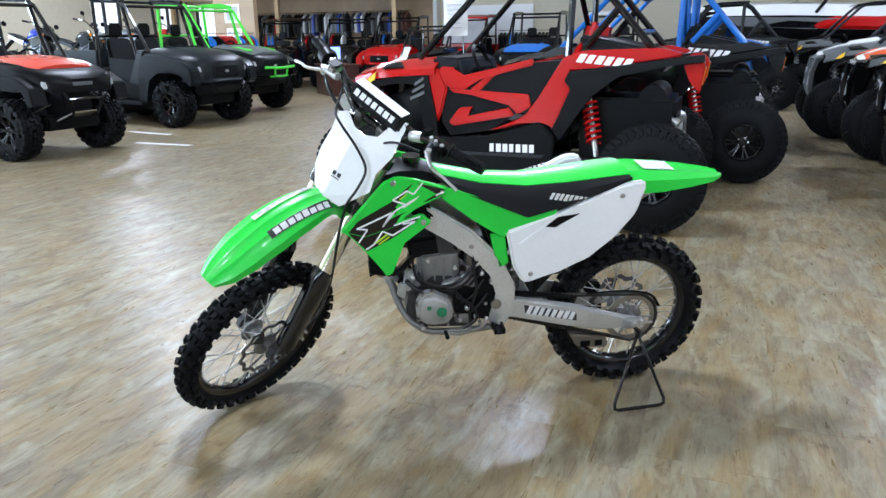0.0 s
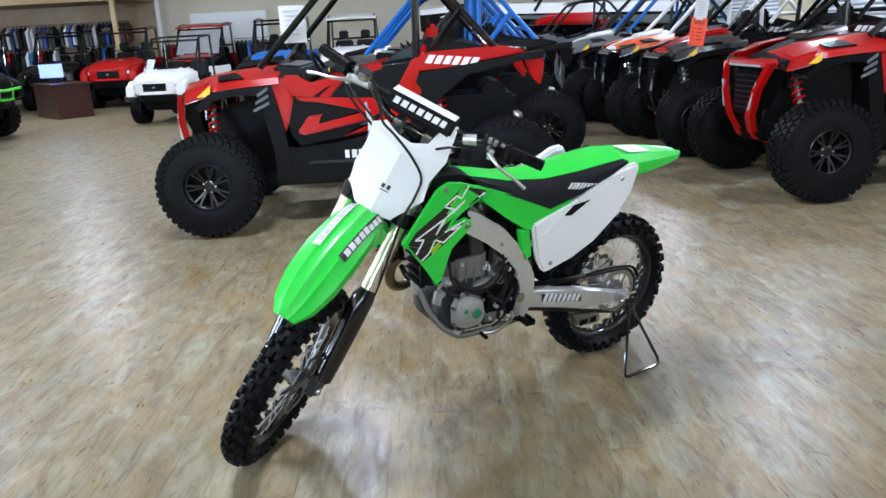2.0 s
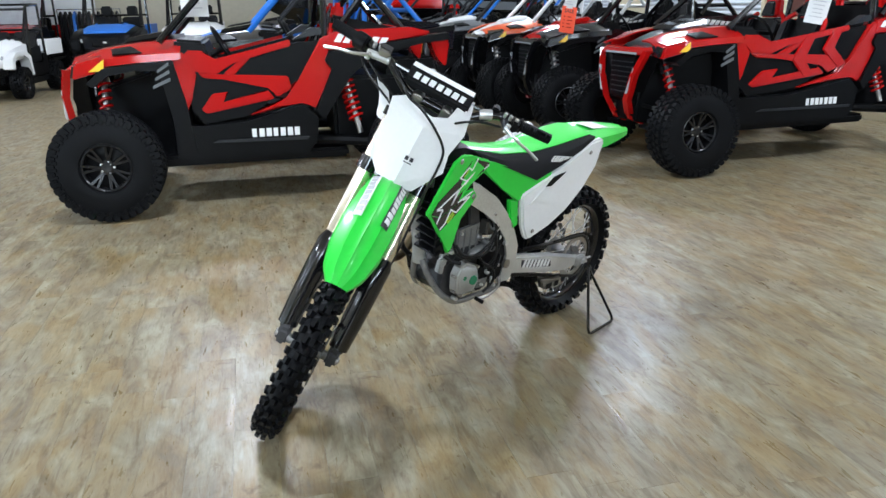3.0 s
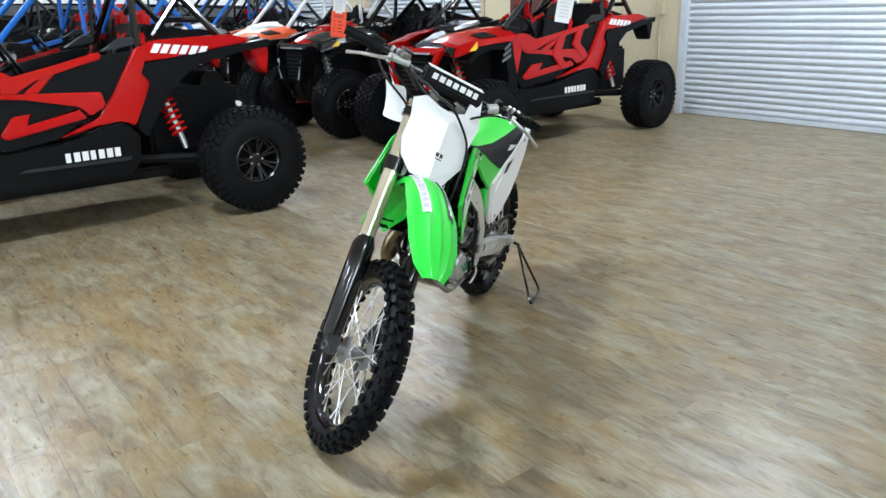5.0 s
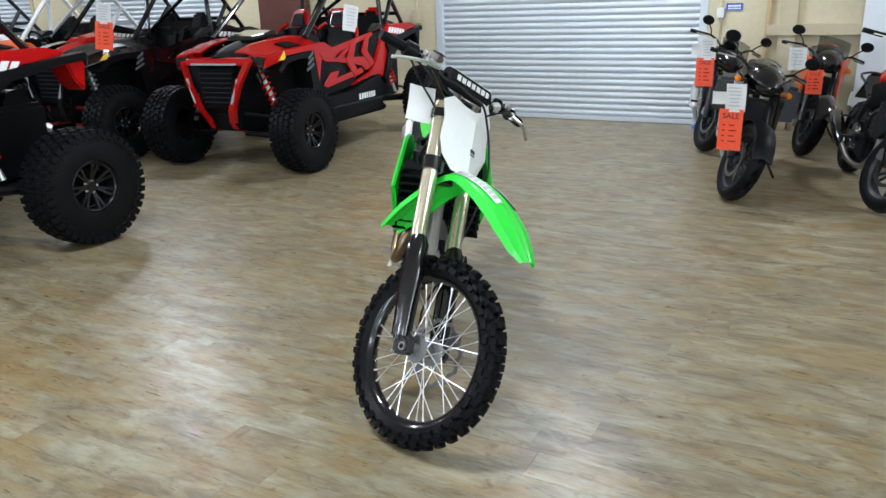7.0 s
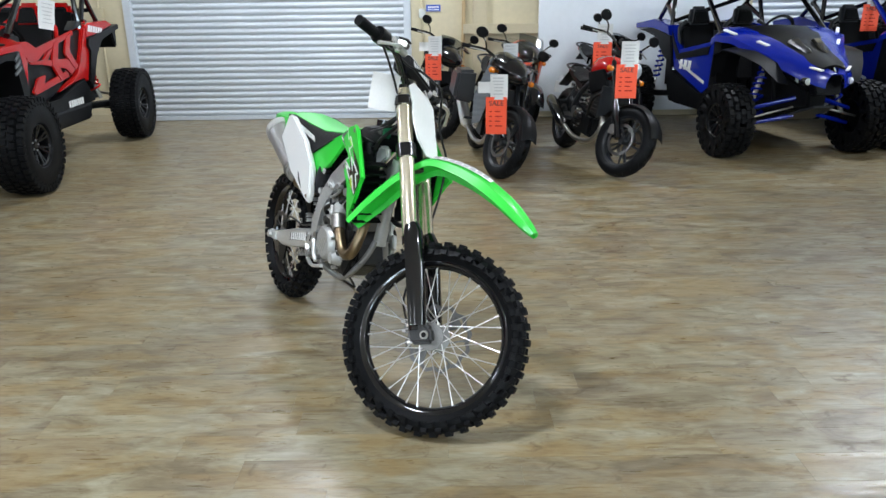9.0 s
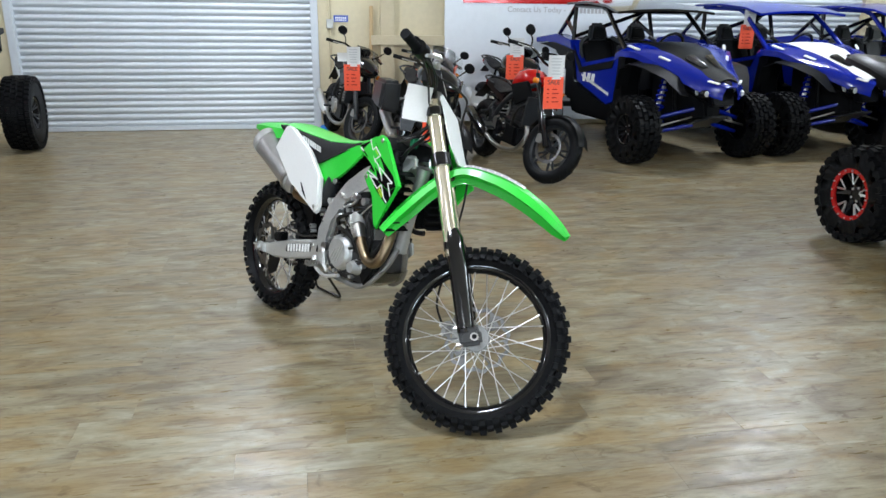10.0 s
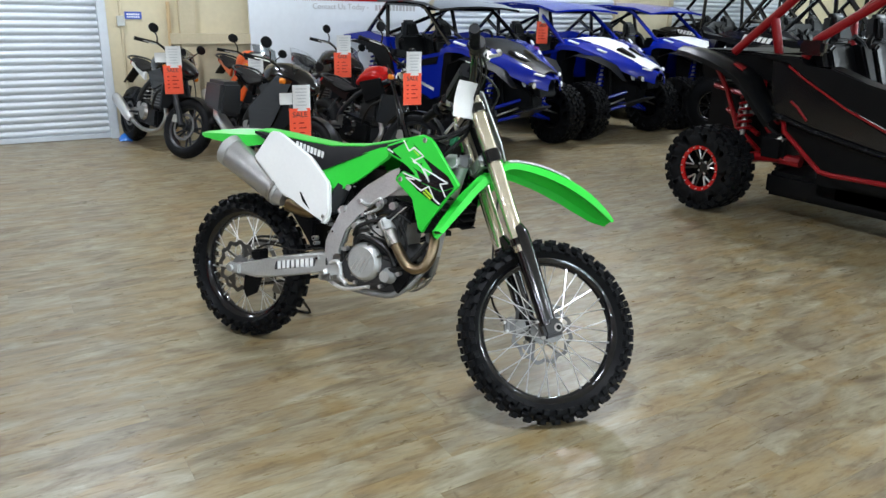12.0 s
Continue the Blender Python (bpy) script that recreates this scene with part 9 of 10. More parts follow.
    for p in ([(-0.86, -0.58, 1.78), (-0.86, 0.58, 1.78)], [(-1.60, -0.57, 1.88), (-1.60, 0.57, 1.88)], [(-1.57, -0.59, 1.35), (-1.57, 0.59, 1.35)]):
        part("cage_bar", tube(p, 0.024, 8), cage, t)
    part("bed_floor", box(-2.60, -1.60, -0.58, 0.58, 0.80, 0.84), BLACKP, t)
    part("tailgate", box(-2.63, -2.58, -0.58, 0.58, 0.82, 1.12, 0.01), body, t)
    part("dashboard", hull2([(-0.48, -0.58, 0.92), (-0.48, 0.58, 0.92), (-0.72, 0.56, 0.90), (-0.72, -0.56, 0.90)], [(-0.46, -0.60, 1.16), (-0.46, 0.60, 1.16), (-0.66, 0.56, 1.14), (-0.66, -0.56, 1.14)], 0.02), BLACKP, t)
    w = part("steering_wheel", lathe([(0.16, -0.014), (0.18, 0.0), (0.16, 0.014), (0.145, 0.0)], 18, "x", close=True), BLACKP, t)
    w.matrix_basis = pose(-0.80, 0.30, 1.10, 0, 30, 0)
    part("steering_column", tube([(0, 0, 0), (0.2, 0, 0)], 0.03, 8), BLACKP, w)
    if not bare:
        part("bumper", hull2([(0.30, -0.50, 0.47), (0.30, 0.50, 0.47), (0.36, 0.52, 0.66), (0.36, -0.52, 0.66)], [(0.54, -0.26, 0.50), (0.54, 0.26, 0.50), (0.58, 0.30, 0.64), (0.58, -0.30, 0.64)], 0.035), RUBBER, t)
        part("bumper_lip", hull2([(0.38, -0.50, 0.655), (0.38, 0.50, 0.655), (0.38, 0.50, 0.715), (0.38, -0.50, 0.715)], [(0.565, -0.29, 0.665), (0.565, 0.29, 0.665), (0.545, 0.29, 0.715), (0.545, -0.29, 0.715)], 0.015), body if not nose else RUBBER, t)
    if guard:
        g = part("bull_bar", tube([(0.48, -0.17, 0.62), (0.64, -0.16, 0.63), (0.67, -0.17, 0.78)], 0.018, 8), guard, t, smooth=True)
        again(g, t, Matrix.Scale(-1, 4, (0, 1, 0)))
        part("bull_bar", tube([(0.64, -0.40, 0.79), (0.67, 0, 0.77), (0.64, 0.40, 0.79)], 0.024, 8), guard, t)
        part("winch", box(0.56, 0.66, -0.12, 0.12, 0.56, 0.66, 0.02), DARKGREY, t)
    if roof:
        rings = [[(x, y, z + 0.03 * (1 - (y / 0.62) ** 2)) for y in (-0.62, -0.3, 0, 0.3, 0.62)] for x, z in ((-0.74, 1.83), (-1.0, 1.90), (-1.68, 1.92))]
        part("roof", thicken(loft(rings), 0.03), roof, t, "moulded roof")
    if screen:
        part("windscreen", sheet([(-0.44, -0.56, 1.16), (-0.44, 0.56, 1.16), (-0.84, 0.54, 1.76), (-0.84, -0.54, 1.76)], 0.006), TARP, t, "grey protective sheet over the windscreen")
    return t


ORANGERED = mat("orange_red_body_paint", (0.72, 0.055, 0.02), 0.25, vary=0.06, coat=0.5)
LIMECAGE = mat("lime_green_tube", (0.10, 0.72, 0.05), 0.35, vary=0.06)
utility_buggy(pose(-6.98, 4.70, 0, 0, 0, -4), "orange-red utility side-by-side with black bumper", ORANGERED, None, nose=BLACKP, bare=True, R=0.355, small=1.04)
utility_buggy(pose(-7.36, 8.10, 0, 0, 0, -8), "charcoal grey utility side-by-side with black roll cage", GREYBODY, None, R=0.345, small=1.08)
lime = utility_buggy(pose(-7.86, 10.30, 0, 0, 0, -6), "silver utility side-by-side with lime green cage and bumper", SILVERBODY, LIMECAGE, guard=LIMECAGE, nose=BLACKP, R=0.345, small=1.08)
for q in (-1, 1):
    part("hood_decal", hull2([(0.30, q * 0.30, 1.075), (0.26, q * 0.38, 1.070), (-0.12, q * 0.36, 1.130), (-0.05, q * 0.27, 1.125)], [(0.30, q * 0.30, 1.095), (0.26, q * 0.38, 1.088), (-0.12, q * 0.36, 1.146), (-0.05, q * 0.27, 1.142)]), LIMECAGE, lime, "lime green hood stripe")
    part("fender_trim", hull2([(0.30, q * 0.69, 0.88), (0.34, q * 0.69, 0.80), (-0.10, q * 0.69, 0.93), (-0.06, q * 0.69, 0.98)], [(0.30, q * 0.70, 0.88), (0.34, q * 0.70, 0.80), (-0.10, q * 0.70, 0.93), (-0.06, q * 0.70, 0.98)]), LIMECAGE, lime)
part("bumper_loop", tube([(0.655, -0.17, 0.635), (0.665, 0, 0.625), (0.655, 0.17, 0.635)], 0.018, 8), LIMECAGE, lime)
utility_buggy(pose(-5.08, 11.90, 0, 0, 0, -96), "small white side-by-side with dark grille and price sheet", WHITE, None, roof=None, small=0.84)
utility_buggy(pose(-6.05, 17.1, 0, 0, 0, -94), "red utility side-by-side with a red roof and grey windscreen", RED, None, roof=RED, screen=True, nose=BLACKP)
utility_buggy(pose(-7.75, 16.4, 0, 0, 0, -90), "red utility side-by-side with black cage near the back wall", RED, None)
utility_buggy(pose(-9.55, 16.9, 0, 0, 0, -86), "black utility side-by-side with black cage near the back wall", BLACKG, None)
utility_buggy(pose(-3.6, 15.2, 0, 0, 0, -92), "blue utility side-by-side with black cage near the back wall", SKYBLUE, None, nose=BLACKP)
utility_buggy(pose(-1.9, 16.0, 0, 0, 0, -90), "white utility side-by-side with black cage near the back wall", WHITE, None, roof=WHITE)
utility_buggy(pose(-11.2, 16.2, 0, 0, 0, -80), "black utility side-by-side with dark roof in the back row", BLACKG, None, roof=BLACKG)
tagged(part("display_platform", box(-12.3, -10.1, 1.6, 13.2, 0, 0.62, 0.01), DARKGREY), "long dark platform that carries a row of motorcycles", "platform")
WINDOW_ROW = [(2.6, WHITE, "white", "touring"), (3.9, SILVERBODY, "silver", "touring"), (5.1, WHITE, "white", "naked"), (6.3, SILVERBODY, "silver", "touring"), (7.5, WHITE, "white", "cruiser"),
              (8.7, BLUE, "blue", "naked"), (9.9, BLACKG, "black", "cruiser"), (11.1, SILVERBODY, "silver", "touring"), (12.3, RED, "red", "naked")]
for y, paint, tone, style in WINDOW_ROW:
    street_bike(pose(-11.2, y, 0.62, 0, 0, -8), tone + " " + style + " motorcycle parked in the row by the shop windows", paint, style, 20, 9)
hang_tag(pose(-5.45, 12.42, 1.17, -35, 0, -14), 0.20, 0.26, PAPER, 0, "white paper price sheet lying on the small side-by-side", 6)
sport_buggy(at_floor(-0.50, 13.1, 180), BLACKG, "black sport side-by-side with blue arms across the aisle end", G1, cage=DARKGREY, spring=SKYBLUE, seat_trim=BLACKP, lower=SKYBLUE, half_track=0.68)
sport_buggy(at_floor(2.2, 14.6, 180), SILVERBODY, "grey sport side-by-side at the end of the row", G1, cage=DARKGREY, spring=WHITE, half_track=0.68)
sport_buggy(at_floor(-1.1, 7.7, 180), SKYBLUE, "blue sport side-by-side with blue cage behind the red one", G1, cage=SKYBLUE, spring=SKYBLUE, half_track=0.68)
for y, lab in ((-9.4, "black sport side-by-side with black roof past the blue ones"), (-11.3, "black sport side-by-side with dark cage past the blue ones")):
    sport_buggy(at_floor(4.3, y, 184), BLACKG, lab, G1, spring=RED, seat_trim=BLACKP, half_track=0.68)
sport_buggy(at_floor(1.4, -7.2, 180), BLACKG, "black sport side-by-side parked behind the red-caged one", G1, spring=RED, seat_trim=BLACKP, half_track=0.68)
sport_buggy(at_floor(1.6, -9.2, 180), DARKGREY, "dark grey sport side-by-side in the far row", G1, seat_trim=BLACKP, half_track=0.68)


# ---- wall furniture ----
board = tagged(part("wall_board", box(6.68, 6.72, -4.17, -1.62, 0.08, 2.35, 0.003), BANNER), "large white sign board with dark lettering leaning at the wall", "sign")
part("red_band", box(6.672, 6.679, -4.12, -1.85, 1.575, 1.66), REDMETAL, board, "red band")
letters("Contact Us Today -", 0.098, GREYINK, board, pose(6.677, -2.83, 1.500, 0, 0, -90))
word_bars(board, 12, 0.62, 0.07, pose(6.677, -3.62, 1.497, 0, 0, -90), GREYINK, "number_bars", 0.0, 61)
word_bars(board, 9, 1.9, 0.30, pose(6.677, -2.95, 1.95, 0, 0, -90), REDMETAL, "board_lettering", 0.1, 62)

bm = bmesh.new()
box(6.70, 6.775, -0.98, -0.80, 0, 3.4, 0.004, bm)
tagged(part("wall_column", bm, CREAM_DARK), "cream painted steel column on the wall", "column", "", "structure")
tagged(part("wall_rail", box(6.68, 6.775, -1.62, -0.68, 1.05, 1.17, 0.004), CREAM_DARK), "cream painted timber rail across the wall", "trim", "", "structure")
tagged(part("timber_post", tube([(6.70, -0.66, 0.0), (6.735, -0.69, 1.52)], 0.022, 8), LIGHTWOOD), "bare wooden pole leaning at the wall", "pole")
cd = tagged(part("conduit", tube([(6.755, -0.17, 0), (6.755, -0.17, 3.4)], 0.014, 8), CREAM_DARK), "cream painted electrical conduit on the wall", "pipe", "", "structure")
part("conduit_box", box(6.72, 6.775, -0.21, -0.13, 1.25, 1.36, 0.004), DULLSTEEL, cd)
sg = tagged(part("wall_sign", box(6.765, 6.776, -0.40, -0.22, 1.325, 1.405), SIGNBLUE), "small blue wall sign with white print", "sign")
word_bars(sg, 6, 0.14, 0.02, pose(6.764, -0.31, 1.375, 0, 0, -90), WHITE, "sign_bars", 0.0, 63)
word_bars(sg, 6, 0.14, 0.015, pose(6.764, -0.31, 1.347, 0, 0, -90), WHITE, "sign_bars", 0.0, 64)
tagged(part("wall_column", box(6.60, 6.775, 5.70, 6.55, 0, H, 0.004), BROWN), "dark brown steel column on the wall", "column", "", "structure")
cd = tagged(part("conduit", tube([(6.755, 3.86, 0), (6.755, 3.86, 3.4)], 0.016, 8), CREAM_DARK), "cream painted conduit beside the shutter door", "pipe", "", "structure")
part("conduit_box", box(6.71, 6.775, 3.80, 3.92, 1.25, 1.42, 0.005), CREAM_DARK, cd)
sk = tagged(part("wall_socket", box(6.755, 6.776, 5.28, 5.40, 1.28, 1.50, 0.004), WHITE), "white wall switch plate with dark switches", "switch")
part("switch", box(6.748, 6.7545, 5.31, 5.37, 1.33, 1.37), INK, sk)
part("switch", box(6.748, 6.7545, 5.31, 5.37, 1.41, 1.45), INK, sk)
tagged(part("baseboard", box(6.755, 6.776, 3.60, 5.69, 0, 0.10, 0.003), CREAM_DARK), "cream painted baseboard", "baseboard", "", "structure")
tagged(part("baseboard", box(6.755, 6.776, -1.60, -0.06, 0, 0.10, 0.003), CREAM_DARK), "cream painted baseboard", "baseboard", "", "structure")
rg = tagged(part("cleaning_rag", hull2([(6.45, -0.12, 0.002), (6.60, -0.14, 0.002), (6.62, 0.02, 0.002), (6.47, 0.03, 0.002)], [(6.50, -0.09, 0.07), (6.57, -0.10, 0.09), (6.58, -0.02, 0.08), (6.51, -0.01, 0.05)], 0.012), SKYBLUE), "crumpled blue cloth on the floor at the wall", "cloth")


# ---- sales desk and the far end ----
desk = thing("sales_desk", pose(-8.25, 14.5, 0, 0, 0, -48), "dark red-brown wooden sales counter", "desk")
part("body", box(-0.75, 0.75, -0.38, 0.36, 0.0, 0.70, 0.01), DARKWOOD, desk)
part("top", box(-0.80, 0.80, -0.42, 0.42, 0.702, 0.745, 0.008), DARKWOOD, desk)
mon = thing("monitor", pose(-8.45, 14.6, 0.745, 0, 0, 10), "computer monitor with a lit blue screen on the desk", "monitor")
part("screen_case", box(-0.26, 0.26, -0.02, 0.02, 0.10, 0.42, 0.006), BLACKP, mon)
part("screen", box(-0.245, 0.245, -0.024, -0.0205, 0.115, 0.405), glow("lit_screen", (0.25, 0.35, 0.9), 1.2), mon)
part("foot", hull2([(-0.12, -0.09, 0), (0.12, -0.09, 0), (0.12, 0.09, 0), (-0.12, 0.09, 0)], [(-0.03, -0.01, 0.12), (0.03, -0.01, 0.12), (0.03, 0.03, 0.12), (-0.03, 0.03, 0.12)], 0.004), BLACKP, mon)
chair = thing("office_chair", pose(-9.3, 13.5, 0, 0, 0, 40), "black office chair beside the desk", "chair")
part("seat", box(-0.25, 0.25, -0.25, 0.25, 0.44, 0.52, 0.03), BLACKP, chair)
part("backrest", hull2([(-0.24, 0.22, 0.55), (0.24, 0.22, 0.55), (0.22, 0.30, 1.05), (-0.22, 0.30, 1.05)], [(-0.24, 0.28, 0.55), (0.24, 0.28, 0.55), (0.22, 0.36, 1.05), (-0.22, 0.36, 1.05)], 0.02), BLACKP, chair)
part("column", tube([(0, 0, 0.08), (0, 0, 0.45)], 0.03, 8), BLACKG, chair)
for k in range(5):
    a = 2 * math.pi * k / 5
    part("leg", tube([(0, 0, 0.10), (0.28 * math.cos(a), 0.28 * math.sin(a), 0.045)], 0.022, 6), BLACKG, chair)

# slatted display wall with framed papers, between the aisle and the clothing
sw = tagged(part("display_wall", box(-12.0, -10.75, 14.78, 14.92, 0, 3.2), WOODWALL), "brown slat board partition wall with framed papers", "wall", "", "structure")
for k in range(24):
    z = 0.12 + k * 0.128
    part("slat", box(-12.0, -10.75, 14.764, 14.778, z, z + 0.118, 0.002), WOODWALL, sw)
for x0, x1, z0, z1 in ((-11.65, -11.18, 1.78, 2.25), (-11.62, -11.42, 1.44, 1.64), (-11.36, -11.16, 1.44, 1.64), (-11.65, -11.18, 0.86, 1.28)):
    fr = thing("picture_frame", Matrix.Identity(4), "framed paper certificate hung on the slat wall", "picture", "framed papers")
    part("frame", box(x0, x1, 14.742, 14.763, z0, z1, 0.004), WHITE, fr)
    part("print", box(x0 + 0.06, x1 - 0.06, 14.737, 14.741, z0 + 0.06, z1 - 0.06), GREYINK, fr)


def clothes_rack(x, y, turn, seed, length=1.5):
    """A rail with hanging jackets in dark and bright colours."""
    rnd = random.Random(seed)
    t = thing("clothes_rack", pose(x, y, 0, 0, 0, turn), "metal rail full of dark hanging jackets", "clothes rack", "clothes racks")
    for s in (-1, 1):
        part("post", tube([(s * length / 2, 0, 0.02), (s * length / 2, 0, 1.5)], 0.014, 8), CHROME, t)
        part("foot", tube([(s * length / 2, -0.25, 0.015), (s * length / 2, 0.25, 0.015)], 0.014, 8), CHROME, t)
    part("rail", tube([(-length / 2, 0, 1.5), (length / 2, 0, 1.5)], 0.012, 8), CHROME, t)
    n = int(length / 0.11)
    for k in range(n):
        xx = -length / 2 + 0.08 + k * (length - 0.16) / (n - 1)
        h, w = rnd.uniform(0.62, 0.85), rnd.uniform(0.19, 0.24)
        bm = hull2([(xx - 0.035, -w, 1.32), (xx - 0.02, -0.05, 1.45), (xx - 0.02, 0.05, 1.45), (xx - 0.035, w, 1.32), (xx - 0.04, w * 0.95, 1.40 - h), (xx - 0.04, -w * 0.95, 1.40 - h)],
                   [(xx + 0.035, -w, 1.32), (xx + 0.02, -0.05, 1.45), (xx + 0.02, 0.05, 1.45), (xx + 0.035, w, 1.32), (xx + 0.04, w * 0.95, 1.41 - h), (xx + 0.04, -w * 0.95, 1.41 - h)], 0.012)
        part("jacket", bm, rnd.choice((BLACKP, BLACKP, DARKGREY, BLACKP, REDMETAL, WHITE, SKYBLUE, BROWN)), t)
    return t


for k, (x, y, a) in enumerate(((-10.6, 18.0, 10), (-8.6, 18.9, 0), (-6.6, 18.9, 0), (-12.6, 17.6, 30), (-10.4, 13.2, 80), (-4.6, 18.9, 0))):
    clothes_rack(x, y, a, k)

def wall_rack(x, seed, z):
    """A rail fixed on the slat wall with jackets on it."""
    rnd = random.Random(seed)
    t = thing("wall_rail", pose(x, 19.62, z), "wall rail with dark and bright riding clothes", "clothes rack", "wall clothes rails")
    part("rail", tube([(-1.0, 0, 0), (1.0, 0, 0)], 0.012, 8), CHROME, t)
    for sx in (-0.95, 0.95):
        part("bracket", tube([(sx, 0, 0), (sx, 0.25, 0)], 0.010, 6), CHROME, t)
    for k in range(17):
        xx, h, w = -0.92 + k * 0.115, rnd.uniform(0.55, 0.8), rnd.uniform(0.17, 0.22)
        bm = hull2([(xx - 0.04, -w, -0.16), (xx - 0.02, 0, -0.02), (xx - 0.04, w, -0.16), (xx - 0.045, w * 0.9, -h), (xx - 0.045, -w * 0.9, -h)], [(xx + 0.04, -w, -0.16), (xx + 0.02, 0, -0.02), (xx + 0.04, w, -0.16), (xx + 0.045, w * 0.9, -h - 0.01), (xx + 0.045, -w * 0.9, -h - 0.01)], 0.012)
        part("jacket", bm, rnd.choice((BLACKP, SILVERBODY, DARKGREY, BLACKP, REDMETAL, PAPER, SILVERBODY, BROWN, PAPER, SIGNBLUE)), t)
    return t


bw = tagged(part("slat_wall", box(-14.7, -7.7, 19.88, 19.97, 0, 3.9), WOODWALL), "brown slat board cladding on the back wall", "wall", "", "structure")
for k in range(30):
    part("slat", box(-14.7, -7.7, 19.862, 19.878, 0.06 + k * 0.128, 0.06 + k * 0.128 + 0.116, 0.002), WOODWALL, bw)
for k in range(3):
    wall_rack(-13.6 + 2.1 * k, 70 + k, 2.15)
    wall_rack(-13.6 + 2.1 * k, 90 + k, 1.15)

# upper ledge with cartons at the back
lg = tagged(part("storage_ledge", box(-16.9, -7.7, 17.9, 19.98, 2.62, 2.80, 0.01), LIGHTWOOD), "timber storage ledge along the back wall", "ledge", "", "structure")
for k in range(3):
    x = -16.0 + k * 3.9
    part("post", box(x - 0.06, x + 0.06, 17.95, 18.07, 0, 2.618), LIGHTWOOD, lg)
rnd = random.Random(3)
for k in range(8):
    x, w, h = -16.2 + k * 1.08, rnd.uniform(0.5, 0.85), rnd.uniform(0.35, 0.8)
    c = thing("carton", pose(x, 18.5, 2.80, 0, 0, rnd.uniform(-6, 6)), "brown cardboard carton on the storage ledge", "box", "cartons")
    part("body", box(-w / 2, w / 2, -0.3, 0.3, 0, h, 0.006), rnd.choice((CARDBOARD, CARDBOARD, ORANGE, WHITE)), c)
    part("tape", box(-0.03, 0.03, -0.3, 0.3, h + 0.0005, h + 0.002), LIGHTWOOD, c)

tagged(part("wall_post", box(-7.68, -7.56, 19.70, 19.97, 0, 3.9, 0.006), WHITE), "white post at the end of the slat board", "column", "", "structure")
wb = tagged(part("wall_panel", box(-6.80, -4.60, 19.93, 19.98, 0.60, 2.25, 0.004), WHITE), "white slatted display panel on the cream back wall", "wall", "", "structure")
for k in range(14):
    part("slat", box(-6.76, -4.64, 19.912, 19.928, 0.63 + k * 0.115, 0.73 + k * 0.115, 0.003), WHITE, wb)

# runabout on a trailer past the end of the row
boat = thing("jet_boat", pose(3.2, 17.4, 0, 0, 0, 176) @ Matrix.Scale(1.3, 4), "black and white jet boat with red cover on a trailer", "boat")
rings = []
for x, w, z0, z1 in ((2.6, 0.10, 1.10, 1.40), (2.0, 0.55, 0.80, 1.42), (0.8, 0.98, 0.66, 1.40), (-1.0, 1.05, 0.62, 1.34), (-2.6, 1.0, 0.66, 1.28)):
    rings.append([(x, -w, z1), (x, -w * 0.95, (z0 + z1) / 2), (x, 0, z0), (x, w * 0.95, (z0 + z1) / 2), (x, w, z1), (x, 0, z1 + 0.06)])
part("hull", loft(rings, True), BLACKG, boat, "gloss black hull", smooth=True)
part("deck", loft([[(x * 0.995, w * 1.01 * k, z1 + dz - 0.10 * abs(k) * (abs(k) > 0.99)) for k, dz in ((-1, 0.02), (-0.99, 0.10), (-0.5, 0.14), (0, 0.16), (0.5, 0.14), (0.99, 0.10), (1, 0.02))] for x, w, z1 in ((2.6, 0.10, 1.40), (2.0, 0.55, 1.42), (0.8, 0.98, 1.40), (-1.0, 1.05, 1.34), (-2.6, 1.0, 1.28))]), WHITE, boat, "white deck", smooth=True)
part("sun_pad", hull2([(0.45, 0.90, 1.12), (-0.75, 0.90, 1.08), (-0.75, 1.16, 1.06), (0.40, 1.14, 1.10)], [(0.25, 0.86, 1.34), (-0.70, 0.86, 1.38), (-0.70, 1.06, 1.32), (0.10, 1.06, 1.28)], 0.05), RED, boat, "red padded cover")
for q in (-1, 1):
    part("side_band", sheet([(1.9, q * 0.62, 1.32), (0.6, q * 1.04, 1.28), (-2.5, q * 1.03, 1.14), (-2.5, q * 1.02, 1.00), (0.6, q * 1.02, 1.10), (1.6, q * 0.72, 1.16)], 0.03), SILVERBODY, boat, "grey side band")
    part("tower", tube([(0.4, q * 1.0, 1.35), (-0.2, q * 0.95, 2.2), (-0.6, 0, 2.3)], 0.03, 8), BLACKG, boat)
part("windscreen", sheet([(0.9, -0.8, 1.40), (0.9, 0.8, 1.40), (0.5, 0.75, 1.75), (0.5, -0.75, 1.75)], 0.01), SMOKE, boat)
tr = thing("boat_trailer", pose(3.2, 17.4, 0, 0, 0, 176) @ Matrix.Scale(1.3, 4), "black boat trailer with blue cross bar", "trailer")
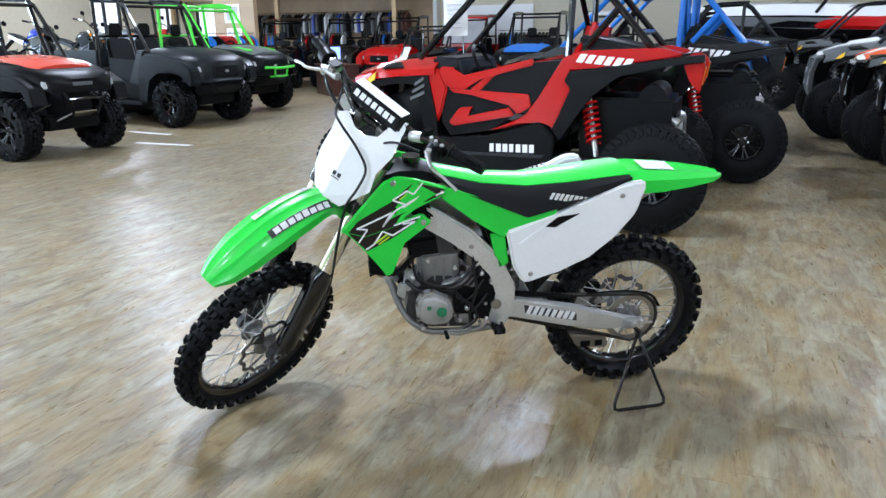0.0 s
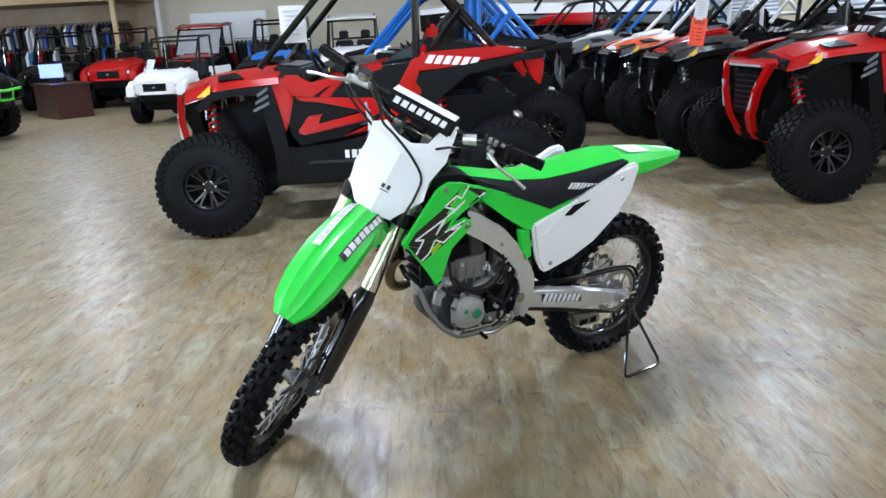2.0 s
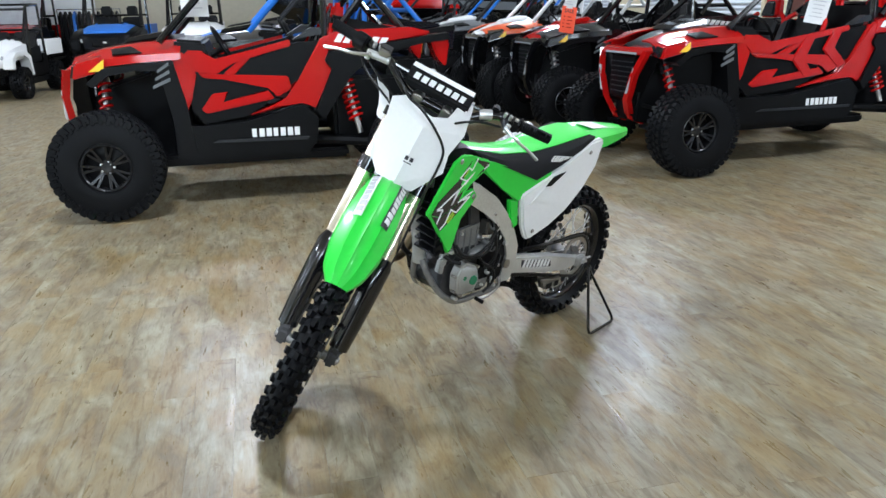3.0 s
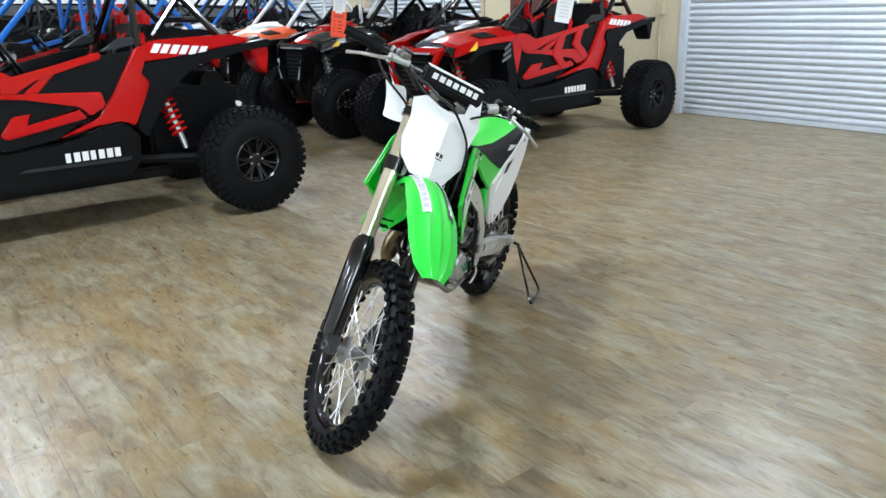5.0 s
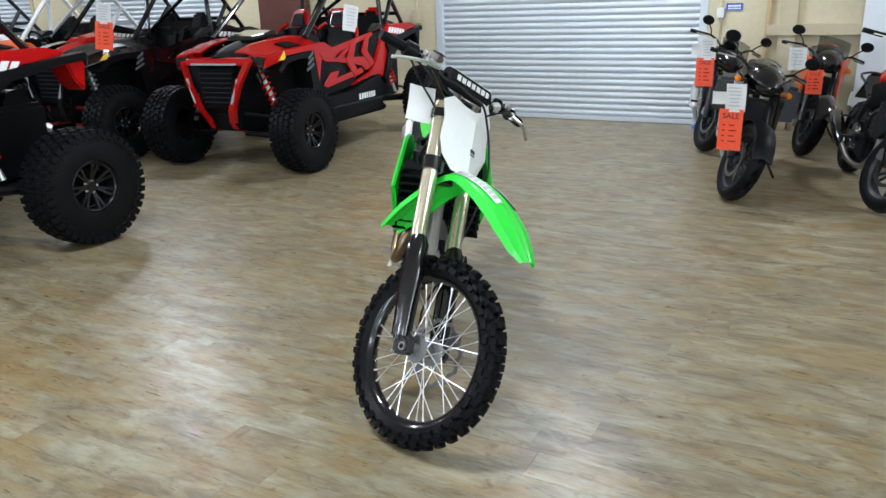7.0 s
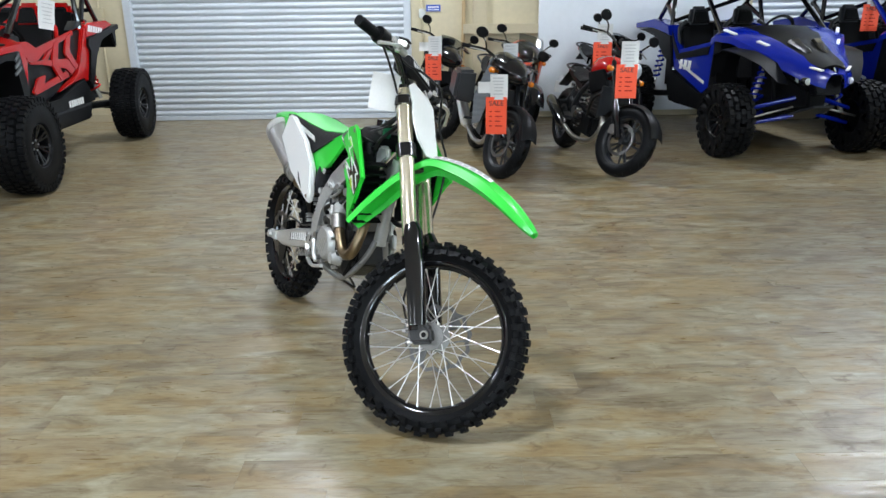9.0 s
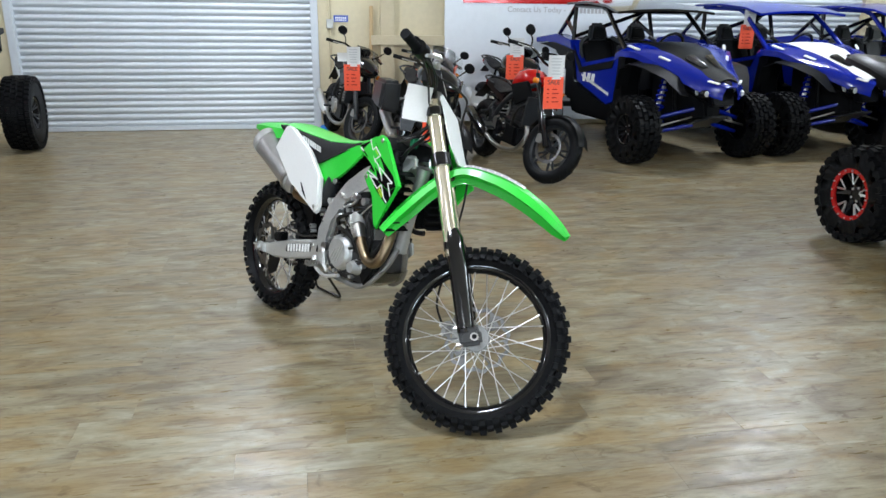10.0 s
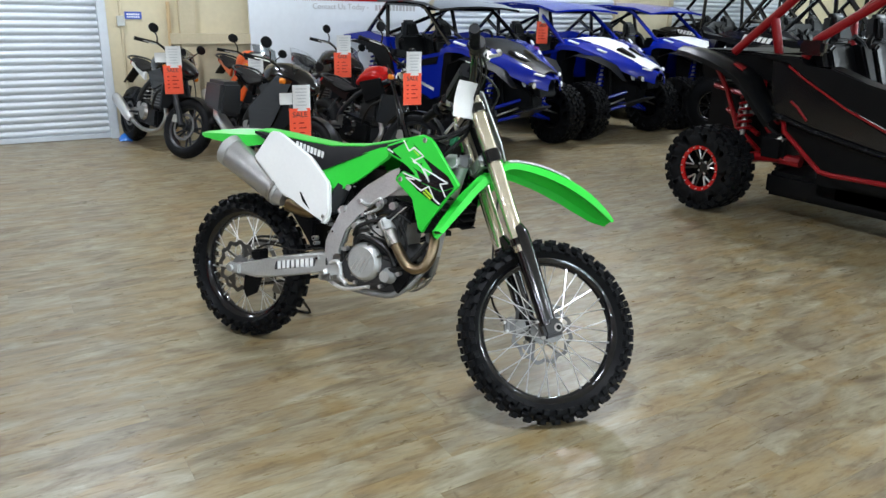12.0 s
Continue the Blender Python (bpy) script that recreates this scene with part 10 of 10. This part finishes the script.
for q in (-1, 1):
    part("rail", box(-2.4, 2.2, q * 0.6 - 0.04, q * 0.6 + 0.04, 0.50, 0.58), BLACKG, tr)
    part("bunk", box(-2.2, 1.4, q * 0.55 - 0.05, q * 0.55 + 0.05, 0.581, 0.75), DARKGREY, tr)
    for x in (-1.2, -0.5):
        w = part("wheel", lathe([(0.0, -0.1), (0.22, -0.1), (0.30, -0.09), (0.32, 0), (0.30, 0.09), (0.22, 0.1), (0.0, 0.1)], 24), RUBBER, tr)
        w.matrix_basis = pose(x, q * 0.95, 0.32)
        part("rim", lathe([(0.0, 0.105), (0.18, 0.105), (0.18, 0.09), (0.0, 0.09)], 20), STEEL, w)
    part("axle", box(-1.24, -1.16, min(0, q * 0.9), max(0, q * 0.9), 0.28, 0.36), BLACKG, tr)
part("cross_bar", box(1.95, 2.05, -0.7, 0.7, 0.44, 0.50), SKYBLUE, tr)


# thin pale strips on the floor of the cross aisle
for x, y, w, turn in ((-7.36, 6.72, 0.95, -10), (-6.29, 5.75, 0.97, -2)):
    tp = thing("floor_tape", pose(x, y, 0.0005, 0, 0, turn), "thin pale strip on the floor", "tape", "floor tapes")
    part("strip", box(-w / 2, w / 2, -0.05, 0.05, 0.0, 0.0025), PAPER, tp)


# ---- floor planks ----
PW, PL, GAP = 0.152, 0.914, 0.0004


def plank_box(x0, x1, y0, y1, verts, faces):
    i = len(verts)
    c = 0.0004
    for z, k in ((-0.0035, 0.0), (-c, 0.0), (0.0, c)):
        verts += [(x0 + k, y0 + k, z), (x1 - k, y0 + k, z), (x1 - k, y1 - k, z), (x0 + k, y1 - k, z)]
    for a in (0, 4):
        for j in range(4):
            faces.append((i + a + j, i + a + (j + 1) % 4, i + a + 4 + (j + 1) % 4, i + a + 4 + j))
    faces.append((i + 8, i + 9, i + 10, i + 11))


verts, faces = [], []
plank_box(GAP / 2, PW - GAP / 2, GAP / 2, PL - GAP / 2, verts, faces)
plank_mesh = bpy.data.meshes.new("plank")
plank_mesh.from_pydata(verts, [], faces)
plank_mesh.materials.append(FLOOR)
rnd = random.Random(7)
verts, faces = [], []
near = 0
for i in range(int((X1 - X0) / PW) + 1):
    x = X0 + i * PW
    y = Y0 - PL * rnd.random()
    while y < Y1:
        if -2.6 < x < 2.2 and -1.9 < y < 0.9 and near < 300:
            o = new("plank", plank_mesh)
            o.parent, o.location = floor, (x, y, 0)
            near += 1
        else:
            plank_box(x + GAP / 2, x + PW - GAP / 2, y + GAP / 2, y + PL - GAP / 2, verts, faces)
        y += PL
rest = bpy.data.meshes.new("planks")
rest.from_pydata(verts, [], faces)
rest.materials.append(FLOOR)
o = new("planks", rest)
o.parent = floor
o["kind"] = "stuff"
